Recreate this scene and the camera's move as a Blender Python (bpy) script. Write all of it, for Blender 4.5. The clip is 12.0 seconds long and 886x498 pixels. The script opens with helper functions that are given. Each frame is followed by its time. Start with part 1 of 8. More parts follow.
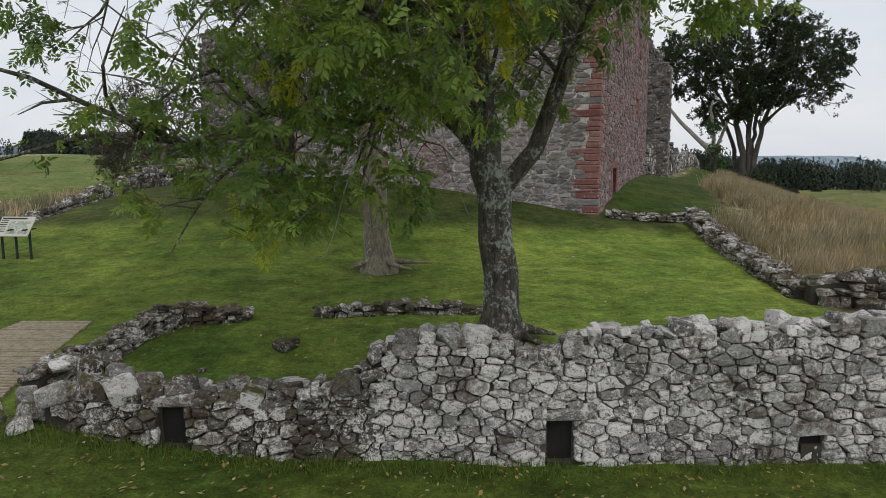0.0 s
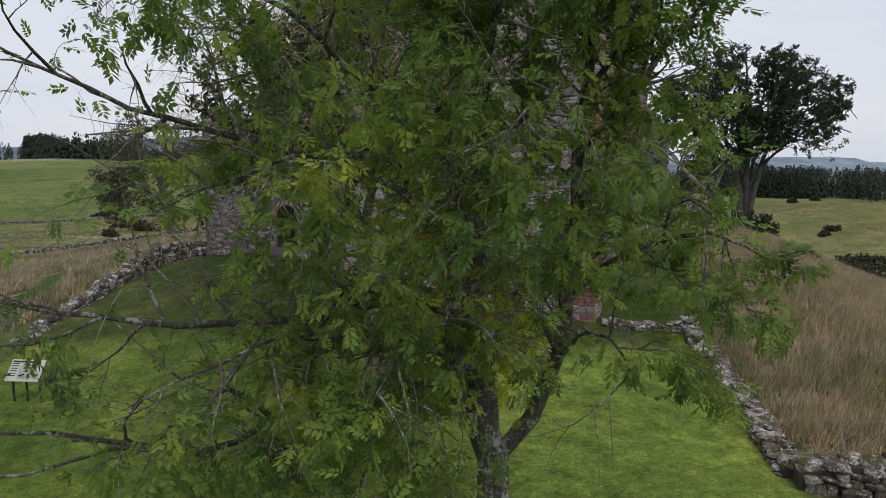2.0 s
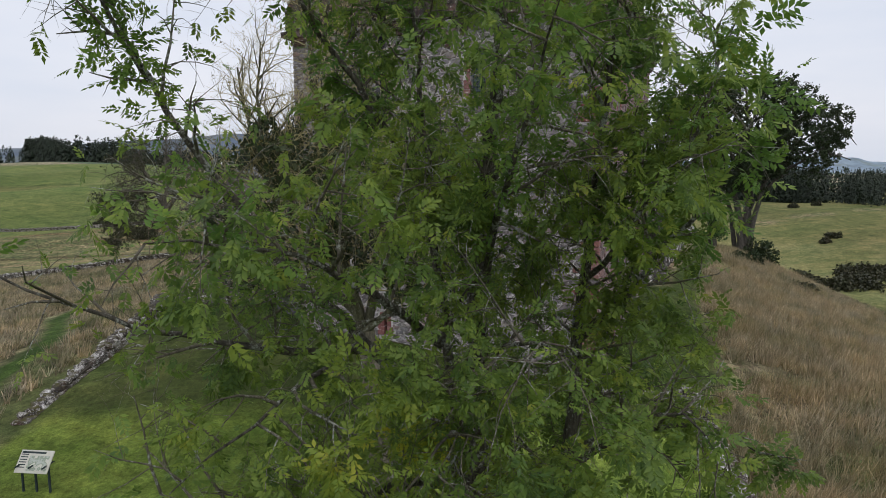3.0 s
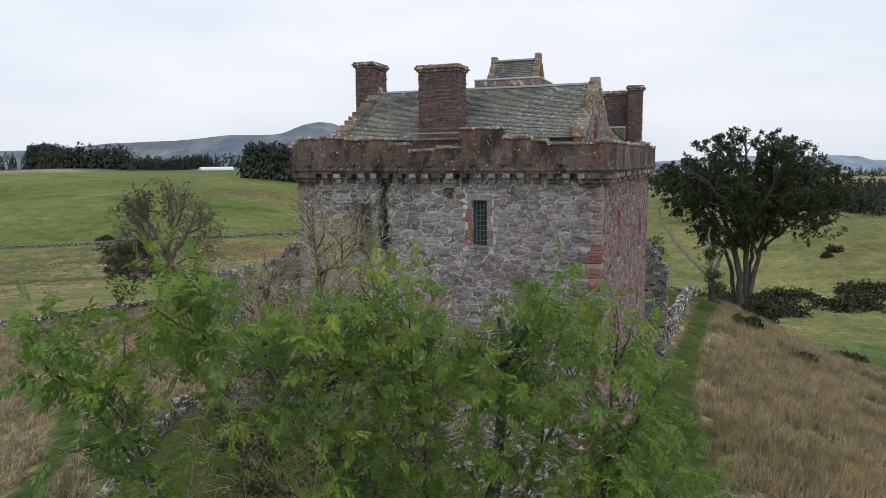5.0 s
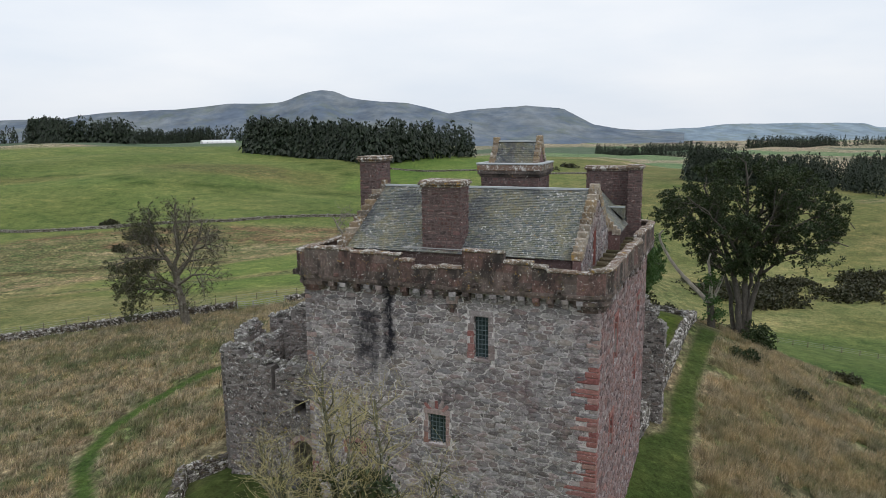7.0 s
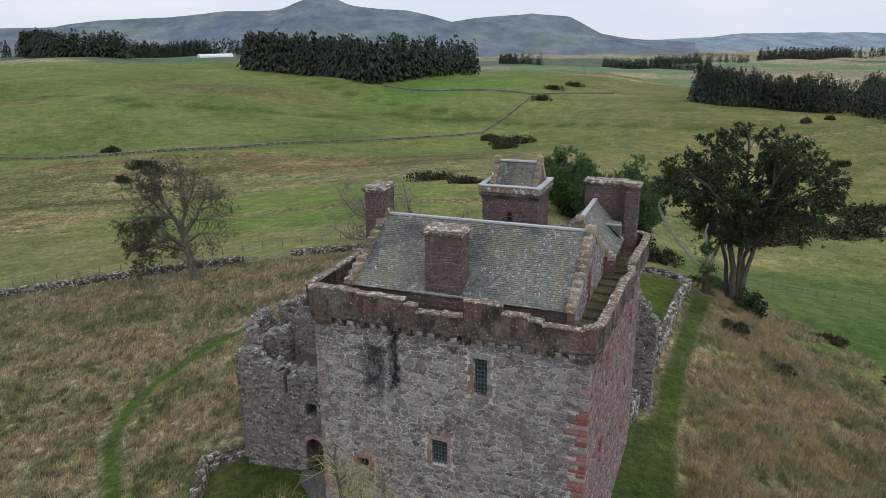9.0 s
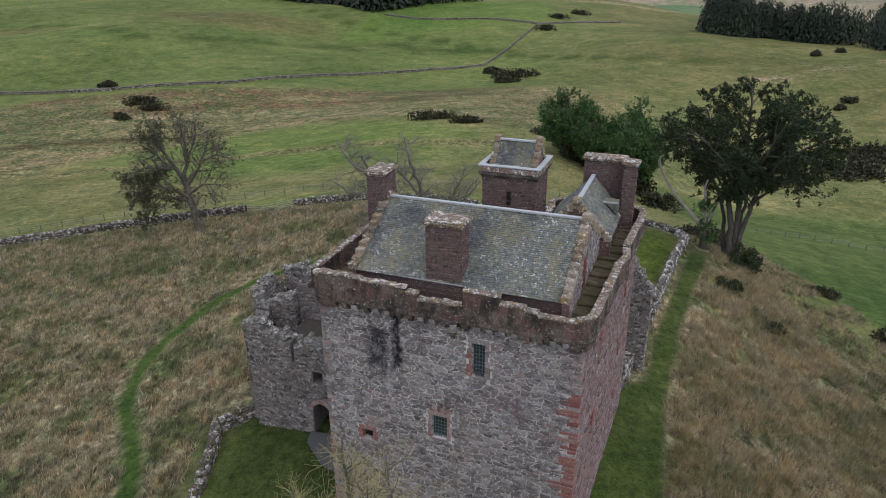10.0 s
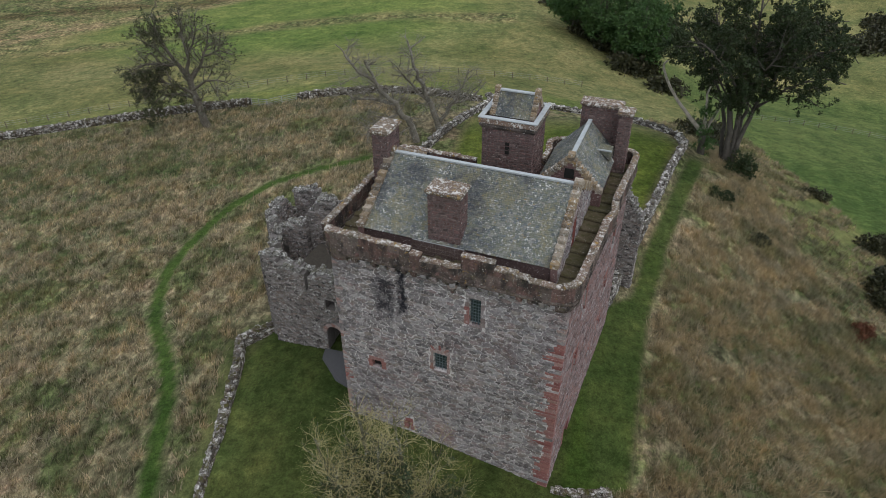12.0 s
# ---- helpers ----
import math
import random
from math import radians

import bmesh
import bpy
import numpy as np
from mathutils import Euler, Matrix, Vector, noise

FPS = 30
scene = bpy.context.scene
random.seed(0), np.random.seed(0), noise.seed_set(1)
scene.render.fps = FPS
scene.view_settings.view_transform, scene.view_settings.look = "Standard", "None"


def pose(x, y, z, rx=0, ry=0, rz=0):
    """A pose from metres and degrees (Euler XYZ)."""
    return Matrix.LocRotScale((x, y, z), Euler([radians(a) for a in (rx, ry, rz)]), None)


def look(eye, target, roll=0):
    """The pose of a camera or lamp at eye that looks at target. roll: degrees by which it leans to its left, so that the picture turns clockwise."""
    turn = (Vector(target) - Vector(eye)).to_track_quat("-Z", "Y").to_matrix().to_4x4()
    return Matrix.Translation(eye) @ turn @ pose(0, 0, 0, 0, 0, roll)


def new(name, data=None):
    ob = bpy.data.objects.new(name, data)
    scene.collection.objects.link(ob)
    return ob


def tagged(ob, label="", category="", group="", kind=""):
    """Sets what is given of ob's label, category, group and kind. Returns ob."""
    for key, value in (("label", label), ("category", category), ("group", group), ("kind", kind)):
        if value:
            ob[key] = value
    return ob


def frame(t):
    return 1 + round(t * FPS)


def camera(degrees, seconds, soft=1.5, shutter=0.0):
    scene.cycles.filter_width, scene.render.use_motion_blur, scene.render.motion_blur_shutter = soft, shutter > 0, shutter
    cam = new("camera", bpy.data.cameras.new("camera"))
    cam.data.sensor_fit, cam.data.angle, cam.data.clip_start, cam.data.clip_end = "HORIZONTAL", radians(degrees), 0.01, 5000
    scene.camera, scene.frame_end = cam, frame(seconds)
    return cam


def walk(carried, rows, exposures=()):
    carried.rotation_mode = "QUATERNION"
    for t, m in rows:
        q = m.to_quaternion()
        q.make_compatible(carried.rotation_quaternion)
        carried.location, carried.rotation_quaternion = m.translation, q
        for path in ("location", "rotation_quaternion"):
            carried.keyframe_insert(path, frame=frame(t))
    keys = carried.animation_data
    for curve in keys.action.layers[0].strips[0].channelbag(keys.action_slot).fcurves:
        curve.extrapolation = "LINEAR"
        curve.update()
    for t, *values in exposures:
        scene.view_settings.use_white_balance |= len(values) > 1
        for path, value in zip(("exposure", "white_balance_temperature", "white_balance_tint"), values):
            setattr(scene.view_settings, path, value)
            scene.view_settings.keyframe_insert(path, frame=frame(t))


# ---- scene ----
cam = camera(66.12, 12.0, soft=0.65)
PATH = [  # seconds, x, y, z, pitch, roll, yaw
    (0.0, 0.106, -0.157, 2.077, -7.25, 0.08, 0.13),
    (0.5, 0.096, -0.161, 2.972, -7.25, 0.06, 0.13),
    (1.0, 0.087, -0.156, 4.043, -7.22, 0.05, 0.12),
    (1.5, 0.101, -0.139, 5.201, -7.21, 0.05, 0.10),
    (2.0, 0.099, -0.126, 6.497, -7.21, 0.06, 0.10),
    (2.5, 0.090, -0.111, 7.908, -7.23, 0.09, 0.13),
    (3.0, 0.077, -0.089, 9.412, -7.22, 0.14, 0.18),
    (3.5, 0.068, -0.055, 10.982, -7.21, 0.20, 0.22),
    (5.5, 0.070, 0.145, 17.429, -7.40, 0.47, 0.32),
    (6.0, 0.092, 0.156, 19.071, -8.15, 0.51, 0.38),
    (6.5, 0.105, 0.146, 20.690, -9.05, 0.52, 0.44),
    (8.5, 0.150, 0.015, 27.146, -14.67, 0.47, 0.68),
    (9.0, 0.189, 0.023, 28.673, -17.27, 0.43, 0.75),
    (9.5, 0.226, 0.035, 30.205, -20.19, 0.40, 0.83),
    (10.0, 0.271, 0.041, 31.748, -23.16, 0.38, 0.90),
    (10.5, 0.324, 0.051, 33.310, -26.20, 0.38, 1.00),
    (11.0, 0.386, 0.062, 34.899, -29.17, 0.38, 1.10),
    (11.5, 0.454, 0.075, 36.480, -32.20, 0.39, 1.23),
    (12.0, 0.524, 0.091, 38.054, -35.21, 0.40, 1.34),
]
walk(cam, [(t, pose(x, y, z, 90 + p, r, w)) for t, x, y, z, p, r, w in PATH],
     exposures=((0.0, 0.05, 6600, 11), (1.0, -0.02, 6550, 11), (1.5, -0.05, 6500, 13), (2.5, 0.05, 6400, 14), (3.5, 0.08, 6350, 14), (5.5, 0.24, 6450, 11), (6.5, 0.22, 6450, 10), (8.5, 0.17, 6350, 10), (9.5, 0.14, 6250, 14), (10.5, 0.13, 6000, 15), (11.0, 0.11, 5850, 14), (11.5, 0.07, 5850, 13), (12.0, 0.1, 6350, 10)))

# world: overcast sky
world = bpy.data.worlds.new("sky")
scene.world = world
world.use_nodes = True
wn, wl = world.node_tree.nodes, world.node_tree.links
wn.clear()
w_out = wn.new("ShaderNodeOutputWorld")
w_bg = wn.new("ShaderNodeBackground")
w_sky = wn.new("ShaderNodeTexSky")
w_sky.sky_type = "NISHITA"
w_sky.sun_disc = False
w_sky.sun_elevation = radians(55)
w_sky.sun_rotation = radians(151)
w_sky.dust_density = 4.0
w_hsv = wn.new("ShaderNodeHueSaturation")
w_hsv.inputs["Saturation"].default_value = 0.35
w_hsv.inputs["Value"].default_value = 0.10
w_cloud = wn.new("ShaderNodeTexNoise")
w_cloud.inputs["Scale"].default_value = 2.2
w_cloud.inputs["Detail"].default_value = 6
w_co = wn.new("ShaderNodeTexCoord")
w_map = wn.new("ShaderNodeMapping")
w_map.inputs["Scale"].default_value = (1, 1, 4)
w_ramp = wn.new("ShaderNodeValToRGB")
w_ramp.color_ramp.elements[0].position, w_ramp.color_ramp.elements[0].color = 0.32, (0.74, 0.81, 0.90, 1)
w_ramp.color_ramp.elements[1].position, w_ramp.color_ramp.elements[1].color = 0.68, (0.92, 0.94, 0.97, 1)
w_mix = wn.new("ShaderNodeMix")
w_mix.data_type = "RGBA"
w_mix.inputs[0].default_value = 0.8
wl.new(w_co.outputs["Generated"], w_map.inputs[0])
wl.new(w_map.outputs[0], w_cloud.inputs["Vector"])
wl.new(w_cloud.outputs["Fac"], w_ramp.inputs[0])
wl.new(w_sky.outputs[0], w_hsv.inputs["Color"])
wl.new(w_hsv.outputs[0], w_mix.inputs[6])
wl.new(w_ramp.outputs[0], w_mix.inputs[7])
wl.new(w_mix.outputs[2], w_bg.inputs[0])
wl.new(w_bg.outputs[0], w_out.inputs[0])
w_bg.inputs[1].default_value = 1.0

sun = new("sun", bpy.data.lights.new("sun", "SUN"))
sun.data.energy, sun.data.angle, sun.data.color = 0.7, radians(40), (1.0, 0.96, 0.9)
sun.matrix_world = look((30, -55, 90), (0, 0, 0))


# ---- materials ----
class Nodes:
    """Short hand for building a node material."""

    def __init__(self, name):
        self.mat = bpy.data.materials.new(name)
        self.mat.use_nodes = True
        self.n, self.l = self.mat.node_tree.nodes, self.mat.node_tree.links
        self.b = self.n["Principled BSDF"]
        self.pos = self.n.new("ShaderNodeNewGeometry")

    def put(self, socket, value):
        if isinstance(value, bpy.types.NodeSocket):
            self.l.new(value, socket)
        elif isinstance(value, tuple) and len(value) == 3:
            socket.default_value = (*value, 1)
        else:
            socket.default_value = value

    def noise(self, scale, detail=4, rough=0.6, where=None, stretch=None):
        where = where or self.pos.outputs["Position"]
        if stretch:
            m = self.n.new("ShaderNodeMapping")
            m.inputs["Scale"].default_value = stretch
            self.l.new(where, m.inputs[0])
            where = m.outputs[0]
        t = self.n.new("ShaderNodeTexNoise")
        t.inputs["Scale"].default_value, t.inputs["Detail"].default_value, t.inputs["Roughness"].default_value = scale, detail, rough
        self.l.new(where, t.inputs["Vector"])
        return t.outputs["Fac"]

    def ramp(self, fac, *stops):
        r = self.n.new("ShaderNodeValToRGB")
        e = r.color_ramp.elements
        while len(e) < len(stops):
            e.new(0.5)
        for el, (p, c) in zip(e, stops):
            el.position = p
            el.color = (c, c, c, 1) if isinstance(c, (int, float)) else (*c, 1)
        self.l.new(fac, r.inputs[0])
        return r.outputs[0]

    def mix(self, fac, a, b, blend="MIX"):
        m = self.n.new("ShaderNodeMix")
        m.data_type, m.blend_type = "RGBA", blend
        self.put(m.inputs[0], fac)
        self.put(m.inputs[6], a)
        self.put(m.inputs[7], b)
        return m.outputs[2]

    def math(self, op, a, b=0.0):
        m = self.n.new("ShaderNodeMath")
        m.operation = op
        self.put(m.inputs[0], a)
        self.put(m.inputs[1], b)
        return m.outputs[0]

    def island(self):
        return self.pos.outputs["Random Per Island"]

    def each(self):
        return self.n.new("ShaderNodeObjectInfo").outputs["Random"]

    def attr(self, name):
        a = self.n.new("ShaderNodeAttribute")
        a.attribute_name = name
        return a.outputs["Color"]

    def up(self):
        s = self.n.new("ShaderNodeSeparateXYZ")
        self.l.new(self.pos.outputs["Normal"], s.inputs[0])
        return s.outputs["Z"]

    def done(self, color, rough=0.9, bump=None, strength=0.4, dist=0.02, spec=0.25):
        self.put(self.b.inputs["Base Color"], color)
        self.put(self.b.inputs["Roughness"], rough)
        self.b.inputs["Specular IOR Level"].default_value = spec
        if bump is not None:
            k = self.n.new("ShaderNodeBump")
            k.inputs["Strength"].default_value, k.inputs["Distance"].default_value = strength, dist
            self.l.new(bump, k.inputs["Height"])
            self.l.new(k.outputs[0], self.b.inputs["Normal"])
        return self.mat


def rain_streaks(k, c):
    """Black water stains of their own shape below two spouts, in the wall's own axes."""
    co = k.n.new("ShaderNodeTexCoord").outputs["Object"]
    sp = k.n.new("ShaderNodeSeparateXYZ")
    k.l.new(co, sp.inputs[0])
    wav = k.math("MULTIPLY", k.math("SUBTRACT", k.noise(1.9, 6, 0.75), 0.5), 1.15)
    worn = k.ramp(k.noise(3.2, 6, 0.75, stretch=(1, 1, 0.5)), (0.36, 0.3), (0.52, 1.0))
    x, z = k.math("ADD", sp.outputs["X"], wav), k.math("ADD", sp.outputs["Z"], k.math("MULTIPLY", wav, 1.6))
    for x0, half, z0, z1, dark in ((-9.62, 0.26, 11.4, 15.3, 1.0), (-10.75, 0.62, 11.2, 14.1, 0.9), (-10.5, 0.16, 10.4, 12.0, 0.6), (-8.3, 0.3, 12.6, 15.2, 0.3)):
        across = k.math("SUBTRACT", 1.0, k.math("DIVIDE", k.math("ABSOLUTE", k.math("SUBTRACT", x, x0)), half * 1.5))
        upto = k.math("MINIMUM", k.math("MULTIPLY", k.math("SUBTRACT", z, z0), 1.2), k.math("MULTIPLY", k.math("SUBTRACT", z1, z), 4.0))
        fac = k.math("MULTIPLY", k.math("MULTIPLY", worn, k.ramp(k.math("MINIMUM", across, upto), (0.0, 0.0), (0.7, 1.0))), dark)
        c = k.mix(fac, c, (0.018, 0.018, 0.024))
    return c


def old_harling(k, c):
    """Lime and harling left on rubble, rosy where the stone is red, with drips of dirt from the wallhead."""
    lime = k.math("MULTIPLY", k.ramp(k.noise(0.42, 5, 0.65), (0.36, 0.25), (0.60, 1.0)), k.ramp(k.noise(8, 7, 0.78), (0.52, 0.0), (0.59, 0.62)))
    c = k.mix(lime, c, (0.50, 0.47, 0.465))
    plum = k.math("MULTIPLY", k.ramp(k.noise(0.27, 5, 0.65), (0.54, 0.0), (0.64, 0.8)), k.ramp(k.noise(3.0, 5, 0.7), (0.42, 0.0), (0.58, 1.0)))
    c = k.mix(plum, c, (0.115, 0.088, 0.095))
    rosy = k.math("MULTIPLY", k.ramp(k.noise(0.33, 4, 0.6, stretch=(1.3, 1, 0.8)), (0.56, 0.0), (0.70, 0.6)), k.ramp(k.noise(5, 5, 0.7), (0.4, 0.15), (0.6, 1.0)))
    c = k.mix(rosy, c, (0.36, 0.225, 0.205))
    grime = k.math("MULTIPLY", k.ramp(k.noise(2.1, 7, 0.75), (0.50, 0.0), (0.60, 0.6)), k.ramp(k.noise(0.24, 4, 0.6), (0.40, 0.2), (0.58, 1.0)))
    c = k.mix(grime, c, (0.07, 0.066, 0.07))
    drip = k.math("MULTIPLY", k.ramp(k.noise(1.5, 5, 0.65, stretch=(1.2, 1.2, 0.13)), (0.55, 0.0), (0.68, 1.0)), k.ramp(k.noise(0.3, 3, 0.5), (0.45, 0.0), (0.62, 0.45)))
    return k.mix(drip, c, (0.085, 0.075, 0.07))


def stone_material(name, colours, lichen=0.3, moss=0.0, grain=9.0, orange=0.0, rnd="island", lichen_scale=5.0, streaks=False, soot=0.0):
    """Weathered stone: a tone of its own for each block, grain, pale lichen, and moss on what faces up."""
    k = Nodes(name)
    stops = [(i / max(1, len(colours) - 1), c) for i, c in enumerate(colours)]
    tone = k.ramp(k.island() if rnd == "island" else k.each(), *stops)
    g = k.noise(grain, 6, 0.7)
    c = k.mix(0.75, tone, k.ramp(g, (0.25, 0.35), (0.5, 0.9), (0.75, 1.35)), "MULTIPLY")
    if lichen > 0:
        spots = k.math("ADD", k.math("MULTIPLY", k.noise(lichen_scale, 7, 0.72), 0.8), k.math("MULTIPLY", k.noise(1.1, 4, 0.6), 0.2))
        c = k.mix(k.ramp(spots, (0.63 - lichen * 0.25, 0.0), (0.68 - lichen * 0.22, 0.9)), c, (0.65, 0.64, 0.62))
        speck = k.noise(lichen_scale * 3.3, 5, 0.7)
        c = k.mix(k.ramp(speck, (0.66 - lichen * 0.2, 0.0), (0.70 - lichen * 0.2, 0.8)), c, (0.66, 0.65, 0.63))
    if orange > 0:
        o = k.noise(3.1, 5, 0.7)
        c = k.mix(k.ramp(o, (0.66 - orange * 0.2, 0.0), (0.74 - orange * 0.2, 0.9)), c, (0.33, 0.20, 0.05))
    if moss > 0:
        m = k.math("MULTIPLY", k.ramp(k.noise(2.3, 5), (0.42, 0.0), (0.6, 1.0)), k.ramp(k.up(), (0.2, 0.0), (0.8, moss)))
        c = k.mix(m, c, (0.062, 0.056, 0.02))
    if soot > 0:
        s = k.math("MULTIPLY", k.ramp(k.noise(0.42, 5, 0.65), (0.46, 0.0), (0.60, soot)), k.ramp(k.noise(5.5, 6, 0.75), (0.36, 0.2), (0.56, 1.0)))
        c = k.mix(s, c, (0.045, 0.05, 0.062))
        s = k.math("MULTIPLY", k.ramp(k.noise(0.6, 5, 0.65, stretch=(1.4, 1, 1)), (0.52, 0.0), (0.64, soot)), k.ramp(k.noise(7, 6, 0.75), (0.40, 0.1), (0.58, 1.0)))
        c = k.mix(s, c, (0.22, 0.20, 0.115))
    if streaks:
        c = old_harling(k, c)
        c = rain_streaks(k, c)
    fine = k.noise(grain * 4.5, 4, 0.75)
    c = k.mix(0.45, c, k.ramp(fine, (0.3, 0.55), (0.5, 1.0), (0.7, 1.4)), "MULTIPLY")
    return k.done(c, 0.92, k.math("ADD", g, k.math("MULTIPLY", fine, 0.35)), 0.6, 0.03)


def lichened_wall(name, colours, white, rnd, moss=0.5, soil=0.6, spread=0.09):
    """Old field stone under crusts of white lichen, with dark pits, moss and brown earth in patches."""
    k = Nodes(name)
    stops = [(i / (len(colours) - 1), c) for i, c in enumerate(colours)]
    tone = k.ramp(k.island() if rnd == "island" else k.each(), *stops)
    g = k.noise(20, 6, 0.75)
    c = k.mix(0.9, tone, k.ramp(g, (0.3, 0.4), (0.5, 0.95), (0.7, 1.5)), "MULTIPLY")
    area = k.math("MULTIPLY", k.math("SUBTRACT", k.noise(1.3, 4, 0.6), 0.5), 0.35)
    own = k.math("MULTIPLY", k.math("SUBTRACT", k.island() if rnd == "island" else k.each(), 0.5), spread)
    area = k.math("ADD", area, own)
    crust = k.math("ADD", k.noise(10.5, 9, 0.82), area)
    c = k.mix(k.ramp(crust, (0.56 - white * 0.12, 0.0), (0.60 - white * 0.12, 0.92)), c, (0.715, 0.69, 0.665))
    speck = k.math("ADD", k.noise(30, 4, 0.7), area)
    c = k.mix(k.ramp(speck, (0.60 - white * 0.08, 0.0), (0.635 - white * 0.08, 0.85)), c, (0.72, 0.715, 0.70))
    pits = k.noise(24, 5, 0.75, stretch=(1, 1, 1.4))
    c = k.mix(k.ramp(pits, (0.56, 0.0), (0.62, 0.85)), c, (0.052, 0.042, 0.035))
    earth = k.math("MULTIPLY", k.ramp(k.noise(1.7, 6, 0.7), (0.60 - soil * 0.1, 0.0), (0.66 - soil * 0.1, 0.85)), k.ramp(g, (0.35, 1.0), (0.65, 0.5)))
    c = k.mix(earth, c, (0.085, 0.053, 0.035))
    m = k.math("MULTIPLY", k.ramp(k.noise(2.3, 5), (0.45, 0.0), (0.6, 1.0)), k.ramp(k.up(), (0.2, 0.0), (0.8, moss)))
    c = k.mix(m, c, (0.07, 0.065, 0.02))
    return k.done(c, 0.93, k.math("ADD", g, crust), 0.7, 0.03)


GREY = [(0.10, 0.088, 0.09), (0.33, 0.303, 0.305), (0.175, 0.155, 0.157), (0.43, 0.402, 0.40), (0.26, 0.195, 0.187), (0.205, 0.197, 0.207), (0.385, 0.362, 0.362), (0.28, 0.24, 0.216), (0.135, 0.118, 0.12), (0.30, 0.283, 0.291)]
m_rubble = stone_material("rubble_stone", GREY, 0.12, 0.0, 7, streaks=True)
m_rubble_each = stone_material("rubble_block", GREY, 0.12, 0.0, 7, streaks=True, rnd="each")
m_rubble_red = stone_material("reddish_rubble", [(0.14, 0.10, 0.102), (0.285, 0.205, 0.20), (0.11, 0.085, 0.088), (0.30, 0.175, 0.16), (0.22, 0.175, 0.176), (0.33, 0.28, 0.28), (0.24, 0.145, 0.135), (0.17, 0.135, 0.138)], 0.16, 0.0, 7)
m_red = stone_material("red_sandstone", [(0.25, 0.105, 0.095), (0.30, 0.145, 0.13), (0.215, 0.085, 0.08), (0.33, 0.20, 0.185)], 0.12, 0.0, 10, rnd="each")
m_pink = stone_material("pink_sandstone", [(0.30, 0.20, 0.18), (0.35, 0.28, 0.265), (0.28, 0.15, 0.125), (0.33, 0.30, 0.295)], 0.12, 0.0, 10, rnd="each")

m_dress = stone_material("greyed_dressed_stone", [(0.25, 0.205, 0.20), (0.31, 0.28, 0.28), (0.20, 0.155, 0.15), (0.35, 0.33, 0.33)], 0.18, 0.0, 10, rnd="each")


def parapet_material():
    """Dark red ashlar under black weathering, with white and orange lichen specks."""
    k = Nodes("parapet_stone")
    tone = k.ramp(k.each(), (0.0, (0.135, 0.084, 0.075)), (0.3, (0.17, 0.104, 0.092)), (0.55, (0.10, 0.078, 0.07)), (0.8, (0.19, 0.143, 0.127)), (1.0, (0.13, 0.108, 0.098)))
    g = k.noise(7, 7, 0.75)
    c = k.mix(0.85, tone, k.ramp(g, (0.3, 0.45), (0.5, 0.95), (0.7, 1.5)), "MULTIPLY")
    black = k.ramp(k.noise(1.0, 7, 0.72, stretch=(1, 1, 0.5)), (0.45, 0.0), (0.60, 0.88))
    c = k.mix(black, c, (0.026, 0.024, 0.023))
    olive = k.math("MULTIPLY", k.ramp(k.noise(1.9, 5, 0.7), (0.56, 0.0), (0.66, 0.7)), k.ramp(g, (0.4, 0.3), (0.6, 1.0)))
    c = k.mix(olive, c, (0.095, 0.085, 0.05))
    c = k.mix(k.ramp(k.noise(9, 6, 0.75), (0.605, 0.0), (0.64, 0.9)), c, (0.66, 0.645, 0.60))
    c = k.mix(k.ramp(k.noise(3.4, 6, 0.75), (0.61, 0.0), (0.66, 0.85)), c, (0.30, 0.19, 0.06))
    return k.done(c, 0.93, g, 0.7, 0.03)


m_parapet = parapet_material()
m_cope = stone_material("cope_stone", [(0.17, 0.135, 0.10), (0.20, 0.14, 0.11), (0.14, 0.115, 0.09)], 0.45, 0.2, 6, 0.4, lichen_scale=3.6, rnd="each")
m_chimney = stone_material("chimney_stone", [(0.105, 0.065, 0.062), (0.19, 0.115, 0.108), (0.08, 0.06, 0.06), (0.15, 0.088, 0.083), (0.225, 0.17, 0.163)], 0.16, 0.0, 8, 0.05, lichen_scale=8)
m_step = stone_material("crowstep_stone", [(0.13, 0.10, 0.075), (0.30, 0.225, 0.14), (0.19, 0.15, 0.11), (0.35, 0.30, 0.24), (0.10, 0.085, 0.07)], 0.32, 0.1, 6, 0.3, rnd="each")
m_wall = lichened_wall("drystone_grey", [(0.23, 0.225, 0.215), (0.34, 0.335, 0.325), (0.13, 0.127, 0.12), (0.42, 0.42, 0.41), (0.28, 0.25, 0.225), (0.38, 0.37, 0.36)], 0.62, "each", 0.4, 0.5, 0.14)
m_wall_fill = lichened_wall("drystone_small", [(0.23, 0.225, 0.215), (0.34, 0.335, 0.325), (0.13, 0.127, 0.12), (0.42, 0.42, 0.41), (0.28, 0.25, 0.225), (0.38, 0.37, 0.36)], 0.72, "island", 0.4, 0.6, 0.14)
m_mossy = stone_material("mossy_drystone", [(0.105, 0.09, 0.072), (0.17, 0.15, 0.13), (0.08, 0.07, 0.055), (0.21, 0.19, 0.17), (0.13, 0.105, 0.08)], 0.42, 0.9, 9, lichen_scale=7)
m_mossy_each = lichened_wall("mossy_footing_stone", [(0.075, 0.06, 0.045), (0.14, 0.12, 0.10), (0.055, 0.046, 0.036), (0.24, 0.22, 0.20), (0.10, 0.08, 0.06)], 0.25, "each", 1.0, 0.8)
